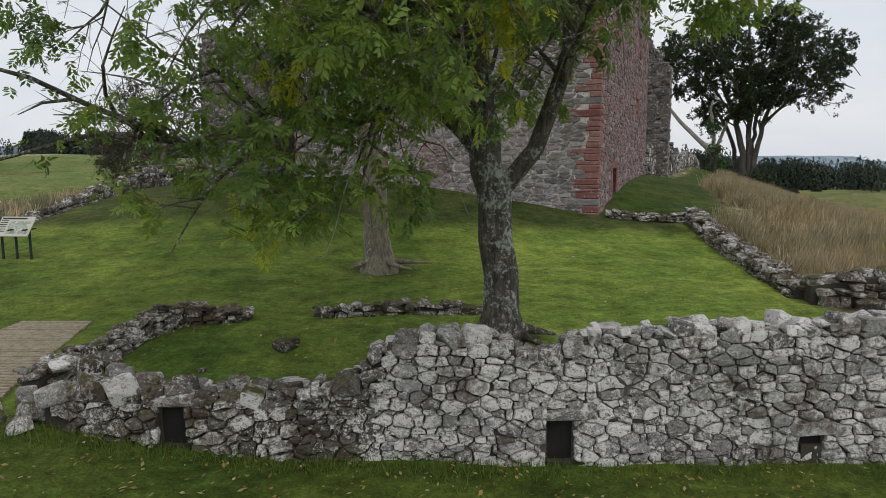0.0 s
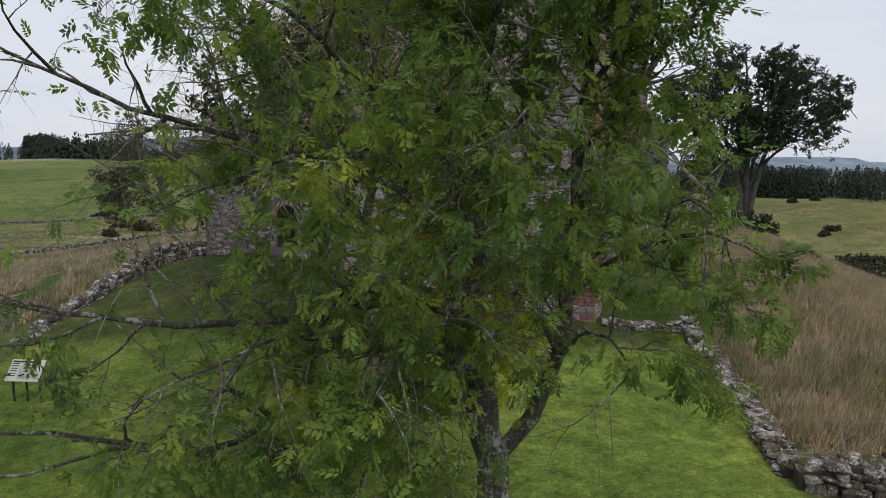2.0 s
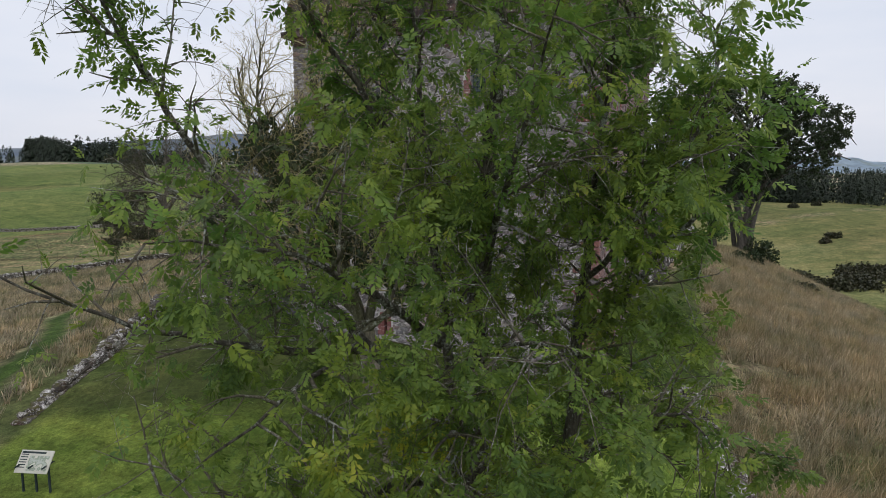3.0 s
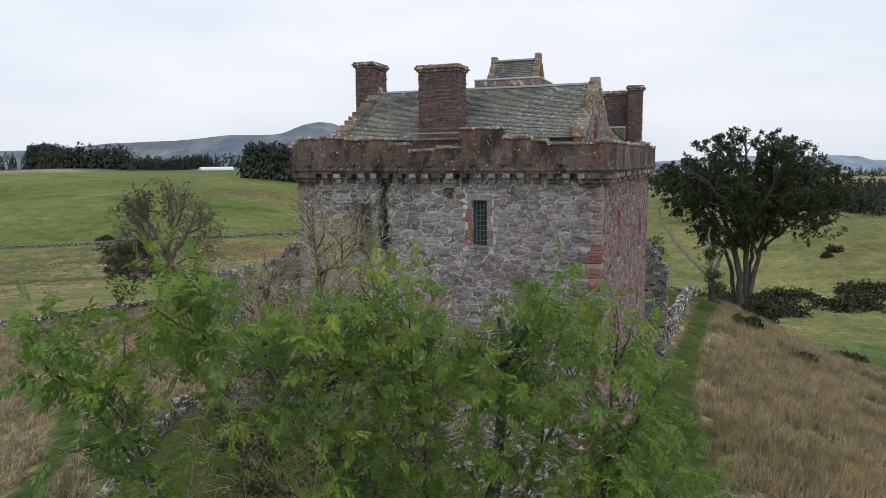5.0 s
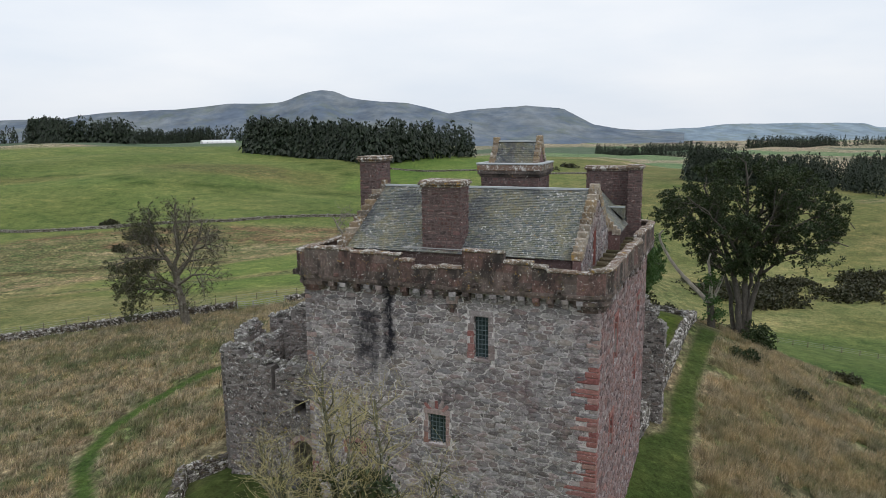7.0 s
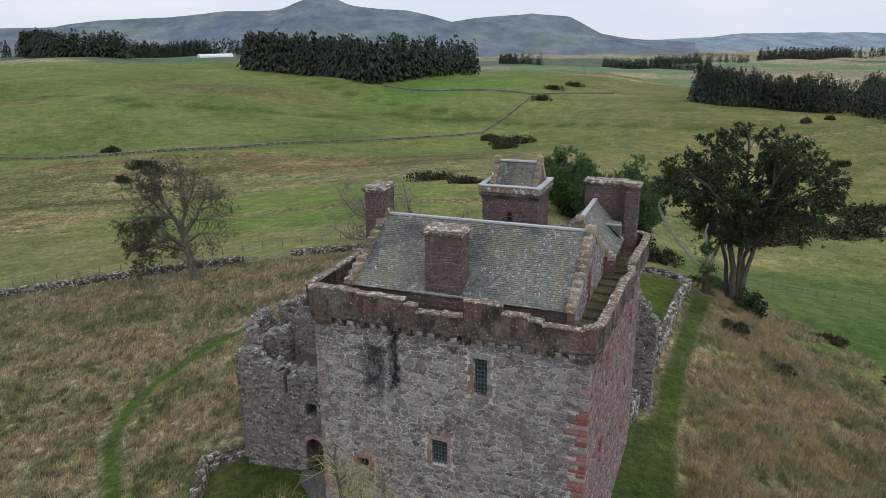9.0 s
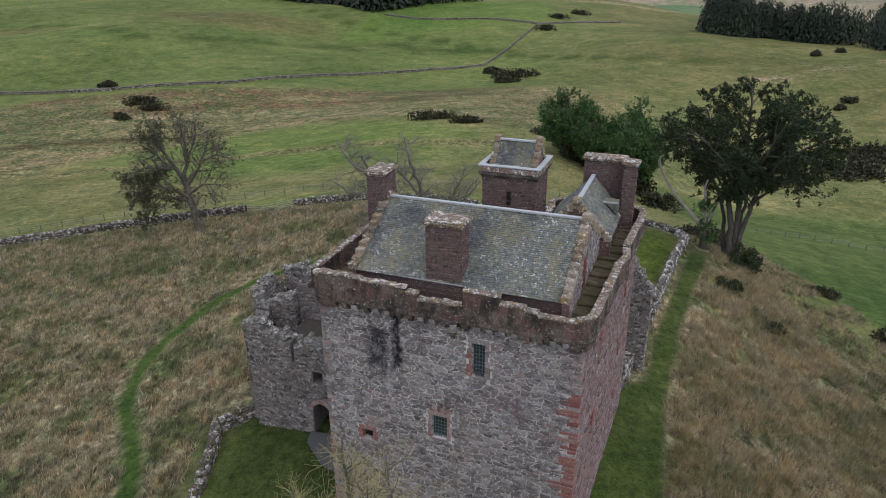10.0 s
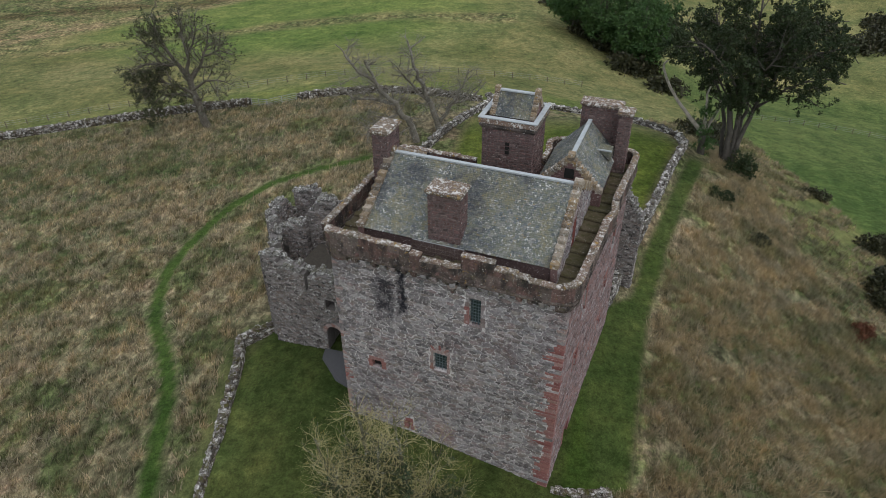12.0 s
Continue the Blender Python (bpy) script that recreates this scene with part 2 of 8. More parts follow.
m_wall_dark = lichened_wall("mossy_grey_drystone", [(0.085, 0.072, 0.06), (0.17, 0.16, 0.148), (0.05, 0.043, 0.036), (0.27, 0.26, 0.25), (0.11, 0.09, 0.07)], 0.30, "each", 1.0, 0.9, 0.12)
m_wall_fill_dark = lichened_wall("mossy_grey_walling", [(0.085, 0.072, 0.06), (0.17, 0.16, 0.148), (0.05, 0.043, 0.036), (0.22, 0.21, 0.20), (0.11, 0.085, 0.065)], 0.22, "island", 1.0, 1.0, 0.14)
m_garden = lichened_wall("garden_walling", [(0.07, 0.06, 0.052), (0.14, 0.13, 0.12), (0.045, 0.039, 0.034), (0.23, 0.22, 0.21), (0.09, 0.075, 0.06)], 0.24, "island", 1.0, 0.9, 0.14)
m_curtain = lichened_wall("curtain_walling", [(0.10, 0.092, 0.085), (0.19, 0.18, 0.17), (0.065, 0.058, 0.054), (0.24, 0.23, 0.22), (0.13, 0.11, 0.095)], 0.2, "island", 0.6, 0.6, 0.16)
m_ruin = stone_material("ruin_stone", [(0.085, 0.075, 0.072), (0.23, 0.205, 0.195), (0.045, 0.04, 0.038), (0.30, 0.275, 0.265), (0.14, 0.115, 0.105), (0.21, 0.165, 0.15)], 0.33, 0.1, 8, lichen_scale=6)
m_ruin_top = stone_material("ruin_wallhead", [(0.10, 0.095, 0.09), (0.22, 0.215, 0.205), (0.065, 0.06, 0.056)], 0.44, 0.6, 8, lichen_scale=7)
m_slab = stone_material("wallwalk_slab", [(0.10, 0.085, 0.055), (0.13, 0.105, 0.07), (0.085, 0.08, 0.05)], 0.1, 0.8, 4, rnd="each")
m_slate = stone_material("stone_slate", [(0.15, 0.165, 0.15), (0.22, 0.225, 0.19), (0.105, 0.125, 0.135), (0.185, 0.19, 0.14), (0.135, 0.155, 0.17), (0.25, 0.25, 0.22)], 0.3, 0.1, 14, 0.18, lichen_scale=6.5, soot=0.8)
m_slate_each = stone_material("stone_slate_single", [(0.15, 0.165, 0.15), (0.22, 0.225, 0.19), (0.105, 0.125, 0.135), (0.185, 0.19, 0.14), (0.135, 0.155, 0.17), (0.25, 0.25, 0.22)], 0.3, 0.1, 14, 0.18, lichen_scale=6.5, rnd="each", soot=0.8)


def plain_stone(name, colour, scale=5.0, contrast=0.5):
    k = Nodes(name)
    g = k.noise(scale, 7, 0.7)
    c = k.mix(contrast, colour, k.ramp(g, (0.3, 0.4), (0.7, 1.4)), "MULTIPLY")
    return k.done(c, 0.95, g, 0.6, 0.03)


def wall_mortar():
    """Lime mortar with broad weathering."""
    k = Nodes("lime_mortar")
    g = k.noise(14, 6, 0.7)
    big = k.noise(0.35, 4, 0.6)
    c = k.mix(0.8, k.ramp(big, (0.35, (0.56, 0.525, 0.525)), (0.65, (0.72, 0.68, 0.675))), k.ramp(g, (0.3, 0.55), (0.7, 1.2)), "MULTIPLY")
    # dark patches put the shade of hollow joints into the mortar's colour
    c = k.mix(k.ramp(k.noise(4.2, 6, 0.75), (0.55, 0.0), (0.60, 0.8)), c, (0.085, 0.075, 0.072))
    return k.done(rain_streaks(k, k.mix(0.85, c, old_harling(k, c))), 0.95, g, 0.7, 0.03)


m_mortar = wall_mortar()
m_mortar_pink = plain_stone("rosy_mortar", (0.36, 0.31, 0.303), 10, 0.9)
m_mortar_dark = plain_stone("sooty_mortar", (0.19, 0.175, 0.168), 10, 0.8)
m_mortar_plum = plain_stone("plum_mortar", (0.15, 0.115, 0.11), 10, 0.8)
m_dark_core = plain_stone("earth_core", (0.06, 0.052, 0.042), 6)
m_core_grey = plain_stone("earthy_lime_core", (0.11, 0.10, 0.088), 22, 1.0)
m_lead = plain_stone("lead_flashing", (0.42, 0.45, 0.47), 4, 0.3)
m_iron = plain_stone("painted_iron", (0.035, 0.05, 0.05), 20, 0.4)
m_grille = plain_stone("grey_painted_grille", (0.115, 0.15, 0.165), 20, 0.4)
m_steel = plain_stone("galvanised_steel", (0.35, 0.36, 0.37), 20, 0.3)
m_plank = plain_stone("weathered_plank", (0.32, 0.275, 0.20), 9, 0.7)
m_timber = plain_stone("weathered_timber", (0.17, 0.14, 0.11), 8, 0.6)
m_void = plain_stone("dark_interior", (0.02, 0.019, 0.018), 3)
m_reddoor = plain_stone("dark_red_door", (0.16, 0.045, 0.035), 6, 0.5)


def glass_material():
    k = Nodes("old_glass")
    k.b.inputs["Roughness"].default_value = 0.12
    g = k.noise(4, 3)
    return k.done(k.ramp(g, (0.3, (0.03, 0.05, 0.055)), (0.7, (0.07, 0.10, 0.10))), 0.12, g, 0.15, 0.01, 0.6)


m_glass = glass_material()


def field_patches(k, c, amount=1.0):
    """Rough grassland: greener patches, russet seed heads and dark tussocks, the same for soil and blades."""
    n1 = k.noise(0.21, 5, 0.68)
    c = k.mix(k.math("MULTIPLY", k.ramp(n1, (0.48, 0.0), (0.58, 0.85)), amount), c, (0.10, 0.132, 0.052))
    n2 = k.noise(0.34, 5, 0.7, stretch=(1, 1.6, 1))
    c = k.mix(k.math("MULTIPLY", k.ramp(n2, (0.55, 0.0), (0.66, 0.45)), amount), c, (0.215, 0.16, 0.12))
    n3 = k.noise(0.47, 5, 0.7, stretch=(1.4, 1, 1))
    n4 = k.noise(1.5, 5, 0.72, stretch=(1, 0.55, 1))
    c = k.mix(k.math("MULTIPLY", amount, 0.9) if isinstance(amount, bpy.types.NodeSocket) else 0.9 * amount, c, k.ramp(n4, (0.36, 0.32), (0.5, 0.9), (0.64, 1.8)), "MULTIPLY")
    return k.mix(k.math("MULTIPLY", k.ramp(n3, (0.60, 0.0), (0.68, 0.7)), amount), c, (0.062, 0.072, 0.032))


def ground_material():
    """Turf and field: land cover from the sheet, broken up by tussocks and grain at several sizes."""
    k = Nodes("grassland")
    cover = k.attr("cover")
    fine = k.noise(22, 6, 0.75)
    tuss = k.noise(1.6, 5, 0.65)
    broad = k.noise(0.13, 5, 0.6)
    far = k.noise(0.02, 5, 0.6)
    mid = k.noise(0.45, 6, 0.7)
    grain = k.noise(6.0, 6, 0.75)
    sp = k.n.new("ShaderNodeSeparateColor")
    k.l.new(cover, sp.inputs[0])
    dry = k.ramp(k.math("DIVIDE", sp.outputs[0], sp.outputs[1]), (0.93, 0.0), (1.0, 1.0))
    c = k.mix(1.0, field_patches(k, cover, dry), k.ramp(fine, (0.25, 0.40), (0.5, 0.95), (0.8, 1.7)), "MULTIPLY")
    c = k.mix(0.9, c, k.ramp(grain, (0.3, 0.5), (0.5, 1.0), (0.72, 1.5)), "MULTIPLY")
    c = k.mix(0.9, c, k.ramp(tuss, (0.3, 0.55), (0.5, 0.98), (0.7, 1.4)), "MULTIPLY")
    c = k.mix(0.8, c, k.ramp(mid, (0.3, (0.50, 0.60, 0.52)), (0.5, (1.0, 1.0, 1.0)), (0.7, (1.6, 1.42, 1.38))), "MULTIPLY")
    c = k.mix(0.8, c, k.ramp(broad, (0.3, (0.62, 0.72, 0.62)), (0.7, (1.44, 1.26, 1.25))), "MULTIPLY")
    c = k.mix(0.8, c, k.ramp(far, (0.35, (0.75, 0.85, 0.75)), (0.65, (1.28, 1.14, 1.2))), "MULTIPLY")
    h = k.math("ADD", fine, k.math("MULTIPLY", tuss, 3.0))
    return k.done(c, 1.0, h, 0.7, 0.06, 0.1)


m_ground = ground_material()


def leaf_material(name, colours, through_light=0.35, patch=0.45, jitter=0.7, field=0.0):
    """Leaves: tones that change from spray to spray, and a little from leaf to leaf."""
    k = Nodes(name)
    stops = [(i / (len(colours) - 1), c) for i, c in enumerate(colours)]
    spray = k.ramp(k.noise(patch, 3, 0.6), (0.3, 0.0), (0.7, 1.0))
    pick = k.math("ADD", k.math("MULTIPLY", spray, 1.0 - jitter), k.math("MULTIPLY", k.island(), jitter))
    c = k.ramp(pick, *stops)
    if field:
        c = field_patches(k, c, field)
    big = k.noise(0.45, 4, 0.6)
    c = k.mix(0.6, c, k.ramp(big, (0.35, (0.75, 0.85, 0.9)), (0.65, (1.3, 1.15, 0.9))), "MULTIPLY")
    k.done(c, 0.55, spec=0.3)
    tr = k.n.new("ShaderNodeBsdfTranslucent")
    k.l.new(c, tr.inputs[0])
    mx = k.n.new("ShaderNodeMixShader")
    mx.inputs[0].default_value = through_light
    k.l.new(k.b.outputs[0], mx.inputs[1])
    k.l.new(tr.outputs[0], mx.inputs[2])
    k.l.new(mx.outputs[0], k.n["Material Output"].inputs[0])
    return k.mat


m_ash = leaf_material("ash_leaf", [(0.064, 0.118, 0.042), (0.11, 0.182, 0.05), (0.172, 0.258, 0.055), (0.23, 0.32, 0.057), (0.36, 0.385, 0.062)], 0.48, 1.15, 0.3)
m_ashtop = leaf_material("ash_top_leaf", [(0.07, 0.145, 0.04), (0.115, 0.215, 0.046), (0.165, 0.275, 0.052), (0.24, 0.34, 0.055)], 0.45, 1.15, 0.4)
m_yellow = leaf_material("yellowing_leaf", [(0.50, 0.50, 0.045), (0.34, 0.42, 0.045), (0.60, 0.52, 0.06)])
m_beech = leaf_material("dark_leaf", [(0.028, 0.047, 0.018), (0.04, 0.062, 0.022), (0.023, 0.038, 0.016), (0.052, 0.058, 0.023)], 0.2)
m_green = leaf_material("broad_leaf", [(0.045, 0.10, 0.032), (0.065, 0.128, 0.036), (0.036, 0.075, 0.028)], 0.2)
m_sparse = leaf_material("sparse_leaf", [(0.075, 0.085, 0.042), (0.05, 0.06, 0.03), (0.105, 0.105, 0.058)], 0.25)
m_ivy = leaf_material("dull_green_growth", [(0.045, 0.065, 0.03), (0.065, 0.09, 0.038), (0.035, 0.05, 0.026), (0.10, 0.115, 0.05)], 0.25)
m_twigleaf = leaf_material("autumn_twig_leaf", [(0.16, 0.15, 0.04), (0.22, 0.17, 0.04), (0.09, 0.11, 0.03)], 0.3)
m_conifer = leaf_material("spruce_foliage", [(0.012, 0.022, 0.013), (0.02, 0.034, 0.017), (0.01, 0.018, 0.011), (0.028, 0.04, 0.018)], 0.05)
m_gorse = leaf_material("gorse_foliage", [(0.032, 0.036, 0.016), (0.048, 0.05, 0.022), (0.024, 0.028, 0.013), (0.06, 0.05, 0.03)], 0.1)
m_hay = leaf_material("dry_grass", [(0.47, 0.375, 0.245), (0.66, 0.54, 0.385), (0.32, 0.255, 0.16), (0.28, 0.255, 0.14), (0.56, 0.445, 0.305)], 0.3, field=0.45)
m_meadow = leaf_material("meadow_grass_blade", [(0.36, 0.295, 0.205), (0.49, 0.40, 0.28), (0.20, 0.195, 0.10), (0.58, 0.48, 0.36), (0.27, 0.24, 0.145)], 0.35, field=0.8)
m_russet = leaf_material("russet_briar_leaf", [(0.11, 0.045, 0.03), (0.15, 0.06, 0.035), (0.07, 0.05, 0.025)], 0.2)
m_litter = leaf_material("dead_leaf", [(0.10, 0.06, 0.025), (0.28, 0.18, 0.05), (0.36, 0.30, 0.10), (0.16, 0.10, 0.05), (0.45, 0.40, 0.28)], 0.2, jitter=1.0)
m_turf = leaf_material("short_grass", [(0.085, 0.145, 0.026), (0.11, 0.18, 0.03), (0.14, 0.185, 0.045), (0.065, 0.12, 0.02)], 0.3)


def bark_material(name, dark, light, lichen=0.3, furrow=0.04):
    k = Nodes(name)
    r = k.noise(17, 7, 0.72, stretch=(1, 1, 0.2))
    c = k.ramp(r, (0.32, dark), (0.68, light))
    c = k.mix(0.7, c, k.ramp(k.noise(1.7, 4), (0.3, 0.6), (0.7, 1.35)), "MULTIPLY")
    s = k.math("ADD", k.math("MULTIPLY", k.noise(13, 7, 0.75), 0.6), k.math("MULTIPLY", k.noise(2.2, 4, 0.6), 0.4))
    c = k.mix(k.ramp(s, (0.62 - lichen * 0.2, 0.0), (0.68 - lichen * 0.2, 0.9)), c, (0.42, 0.44, 0.40))
    return k.done(c, 0.95, r, 1.0, furrow)


m_bark = bark_material("ash_bark", (0.026, 0.023, 0.019), (0.165, 0.152, 0.122), 0.5, 0.07)
m_twigbark = bark_material("ash_twig_bark", (0.055, 0.047, 0.036), (0.21, 0.19, 0.145), 0.5)
m_bark2 = bark_material("old_ash_bark", (0.085, 0.075, 0.055), (0.28, 0.25, 0.19), 0.3)
m_twig = bark_material("lichened_twig", (0.27, 0.235, 0.115), (0.52, 0.46, 0.24), 0.3)
m_oldlimb = bark_material("green_tinged_bark", (0.055, 0.056, 0.036), (0.20, 0.19, 0.12), 0.35)
m_deadbark = bark_material("dead_grey_bark", (0.095, 0.086, 0.072), (0.31, 0.285, 0.24), 0.35)
m_fieldbark = bark_material("dark_twiggy_bark", (0.06, 0.052, 0.042), (0.20, 0.18, 0.145), 0.3)
m_deadwood = bark_material("bare_deadwood", (0.20, 0.18, 0.15), (0.42, 0.39, 0.34), 0.3)
m_bark3 = bark_material("beech_bark", (0.045, 0.041, 0.035), (0.125, 0.115, 0.098), 0.15)


# ---- mesh helpers ----
class Mesh:
    """Collects vertices and faces for one mesh."""

    def __init__(self):
        self.v, self.f = [], []

    def add(self, verts, faces):
        n = len(self.v)
        self.v.extend(tuple(p) for p in verts)
        self.f.extend(tuple(i + n for i in q) for q in faces)
        return self

    def box(self, x0, x1, y0, y1, z0, z1, jitter=0.0, rng=None):
        p = [(x, y, z) for z in (z0, z1) for y in (y0, y1) for x in (x0, x1)]
        if jitter:
            p = [tuple(c + rng.uniform(-jitter, jitter) for c in q) for q in p]
        return self.add(p, [(0, 2, 3, 1), (4, 5, 7, 6), (0, 1, 5, 4), (1, 3, 7, 5), (3, 2, 6, 7), (2, 0, 4, 6)])

    def block(self, x0, x1, y0, y1, z0, z1, b=0.03, jitter=0.0, rng=None):
        """A stone block with chamfered edges."""
        b = min(b, (x1 - x0) * 0.3, (y1 - y0) * 0.3, (z1 - z0) * 0.3)
        v, idx = [], {}
        for sx in (0, 1):
            for sy in (0, 1):
                for sz in (0, 1):
                    c = [(x0, x1)[sx], (y0, y1)[sy], (z0, z1)[sz]]
                    sg = [1 - 2 * sx, 1 - 2 * sy, 1 - 2 * sz]
                    if jitter:
                        c = [q + rng.uniform(-jitter, jitter) for q in c]
                    for ax in range(3):
                        idx[sx, sy, sz, ax] = len(v)
                        v.append(tuple(c[i] + (0 if i == ax else sg[i] * b) for i in range(3)))
        f = []
        for ax in range(3):
            o = [i for i in range(3) if i != ax]
            for side in (0, 1):
                q = []
                for a, c in ((0, 0), (1, 0), (1, 1), (0, 1)):
                    k = [0, 0, 0]
                    k[ax], k[o[0]], k[o[1]] = side, a, c
                    q.append(idx[k[0], k[1], k[2], ax])
                f.append(tuple(q))
        for ax in range(3):
            o = [i for i in range(3) if i != ax]
            for a in (0, 1):
                for c in (0, 1):
                    k0, k1 = [0, 0, 0], [0, 0, 0]
                    k0[o[0]] = k1[o[0]] = a
                    k0[o[1]] = k1[o[1]] = c
                    k1[ax] = 1
                    f.append((idx[(*k0, o[0])], idx[(*k1, o[0])], idx[(*k1, o[1])], idx[(*k0, o[1])]))
        for sx in (0, 1):
            for sy in (0, 1):
                for sz in (0, 1):
                    f.append((idx[sx, sy, sz, 0], idx[sx, sy, sz, 1], idx[sx, sy, sz, 2]))
        return self.add(v, f)

    def prism(self, outline, z0, z1):
        n = len(outline)
        v = [(x, y, z0) for x, y in outline] + [(x, y, z1) for x, y in outline]
        f = [tuple(range(n))[::-1], tuple(range(n, 2 * n))]
        f += [(i, (i + 1) % n, n + (i + 1) % n, n + i) for i in range(n)]
        return self.add(v, f)

    def moved(self, m):
        self.v = [tuple(m @ Vector(p)) for p in self.v]
        return self

    def data(self, name, material, smooth=False):
        me = bpy.data.meshes.new(name)
        me.from_pydata(self.v, [], self.f)
        me.materials.append(material)
        me.validate()
        bm = bmesh.new()
        bm.from_mesh(me)
        bmesh.ops.recalc_face_normals(bm, faces=bm.faces)
        bm.to_mesh(me)
        bm.free()
        if smooth:
            me.shade_smooth()
        return me


def fast_mesh(name, verts, faces, material, smooth=False):
    """A mesh from numpy arrays whose faces all have the same number of corners."""
    me = bpy.data.meshes.new(name)
    k = faces.shape[1]
    me.vertices.add(len(verts))
    me.vertices.foreach_set("co", np.ascontiguousarray(verts, np.float32).ravel())
    me.loops.add(faces.size)
    me.loops.foreach_set("vertex_index", np.ascontiguousarray(faces, np.int32).ravel())
    me.polygons.add(len(faces))
    me.polygons.foreach_set("loop_start", np.arange(0, faces.size, k, dtype=np.int32))
    me.polygons.foreach_set("use_smooth", np.full(len(faces), smooth))
    me.update(calc_edges=True)
    me.materials.append(material)
    return me


def part(name, mesh, material, parent, label="", smooth=False):
    me = mesh.data(name, material, smooth) if isinstance(mesh, Mesh) else mesh
    ob = new(name, me)
    ob.parent = parent
    if label:
        ob["label"] = label
    return ob


def thing(name, m, label, category, group="", kind=""):
    e = new(name)
    e.matrix_world = m
    e.empty_display_size = 0.3
    return tagged(e, label, category, group, kind)


def smoothstep(a, b, x):
    k = np.clip((x - a) / (b - a), 0, 1)
    return k * k * (3 - 2 * k)


# ---- natural stones: hulls shared by all loose stones ----
def stone_meshes(name, material, count, seed, points=26):
    rng = random.Random(seed)
    out = []
    for _ in range(count):
        bm = bmesh.new()
        for _k in range(points):
            q = Vector((rng.gauss(0, 1), rng.gauss(0, 1), rng.gauss(0, 1))).normalized()
            bm.verts.new([math.copysign(abs(c) ** 0.36, c) * 0.5 * rng.uniform(0.84, 1.03) for c in q])
        r = bmesh.ops.convex_hull(bm, input=bm.verts)
        bmesh.ops.delete(bm, geom=[v for v in bm.verts if not v.link_faces], context="VERTS")
        bmesh.ops.triangulate(bm, faces=bm.faces)
        me = bpy.data.meshes.new(name)
        bm.to_mesh(me)
        bm.free()
        me.materials.append(material)
        out.append(me)
    return out


HULLS = stone_meshes("stone_hull", m_wall_fill, 12, 5)
HULL_ARRAYS = []
for me_ in HULLS:
    vv_ = np.array([v.co[:] for v in me_.vertices])
    ff_ = np.array([p.vertices[:] for p in me_.polygons])
    HULL_ARRAYS.append((vv_, ff_))


LIGHT_ARRAYS = []
for me_ in stone_meshes("small_hull", m_wall_fill, 8, 6, 12):
    LIGHT_ARRAYS.append((np.array([v.co[:] for v in me_.vertices]), np.array([p.vertices[:] for p in me_.polygons])))
    bpy.data.meshes.remove(me_)


def stone_shapes(material):
    """The shared stones in another material."""
    made = []
    for me in HULLS:
        c = me.copy()
        c.materials.clear()
        c.materials.append(material)
        made.append(c)
    return made


def joined_stones(name, places, material, seed=0, light=False):
    """Many stones as one mesh. places: rows of centre, size, turn in degrees."""
    rng = random.Random(seed)
    vs, fs, n = [], [], 0
    for (cx, cy, cz), (sx, sy, sz), (rx, ry, rz) in places:
        hv, hf = (LIGHT_ARRAYS if light else HULL_ARRAYS)[rng.randrange(8)]
        r = np.array(Euler((radians(rx), radians(ry), radians(rz))).to_matrix())
        vs.append((hv * (sx, sy, sz)) @ r.T + (cx, cy, cz))
        fs.append(hf + n)
        n += len(hv)
    if not vs:
        return None
    return fast_mesh(name, np.concatenate(vs), np.concatenate(fs), material)


def loose_stones(places, shapes, parent, seed=0):
    """Each stone as an object of its own on shared meshes."""
    rng = random.Random(seed)
    for (cx, cy, cz), size, turn in places:
        ob = new("stone", shapes[rng.randrange(len(shapes))])
        ob.parent = parent
        ob.matrix_local = pose(cx, cy, cz, *turn) @ Matrix.Diagonal((*size, 1))


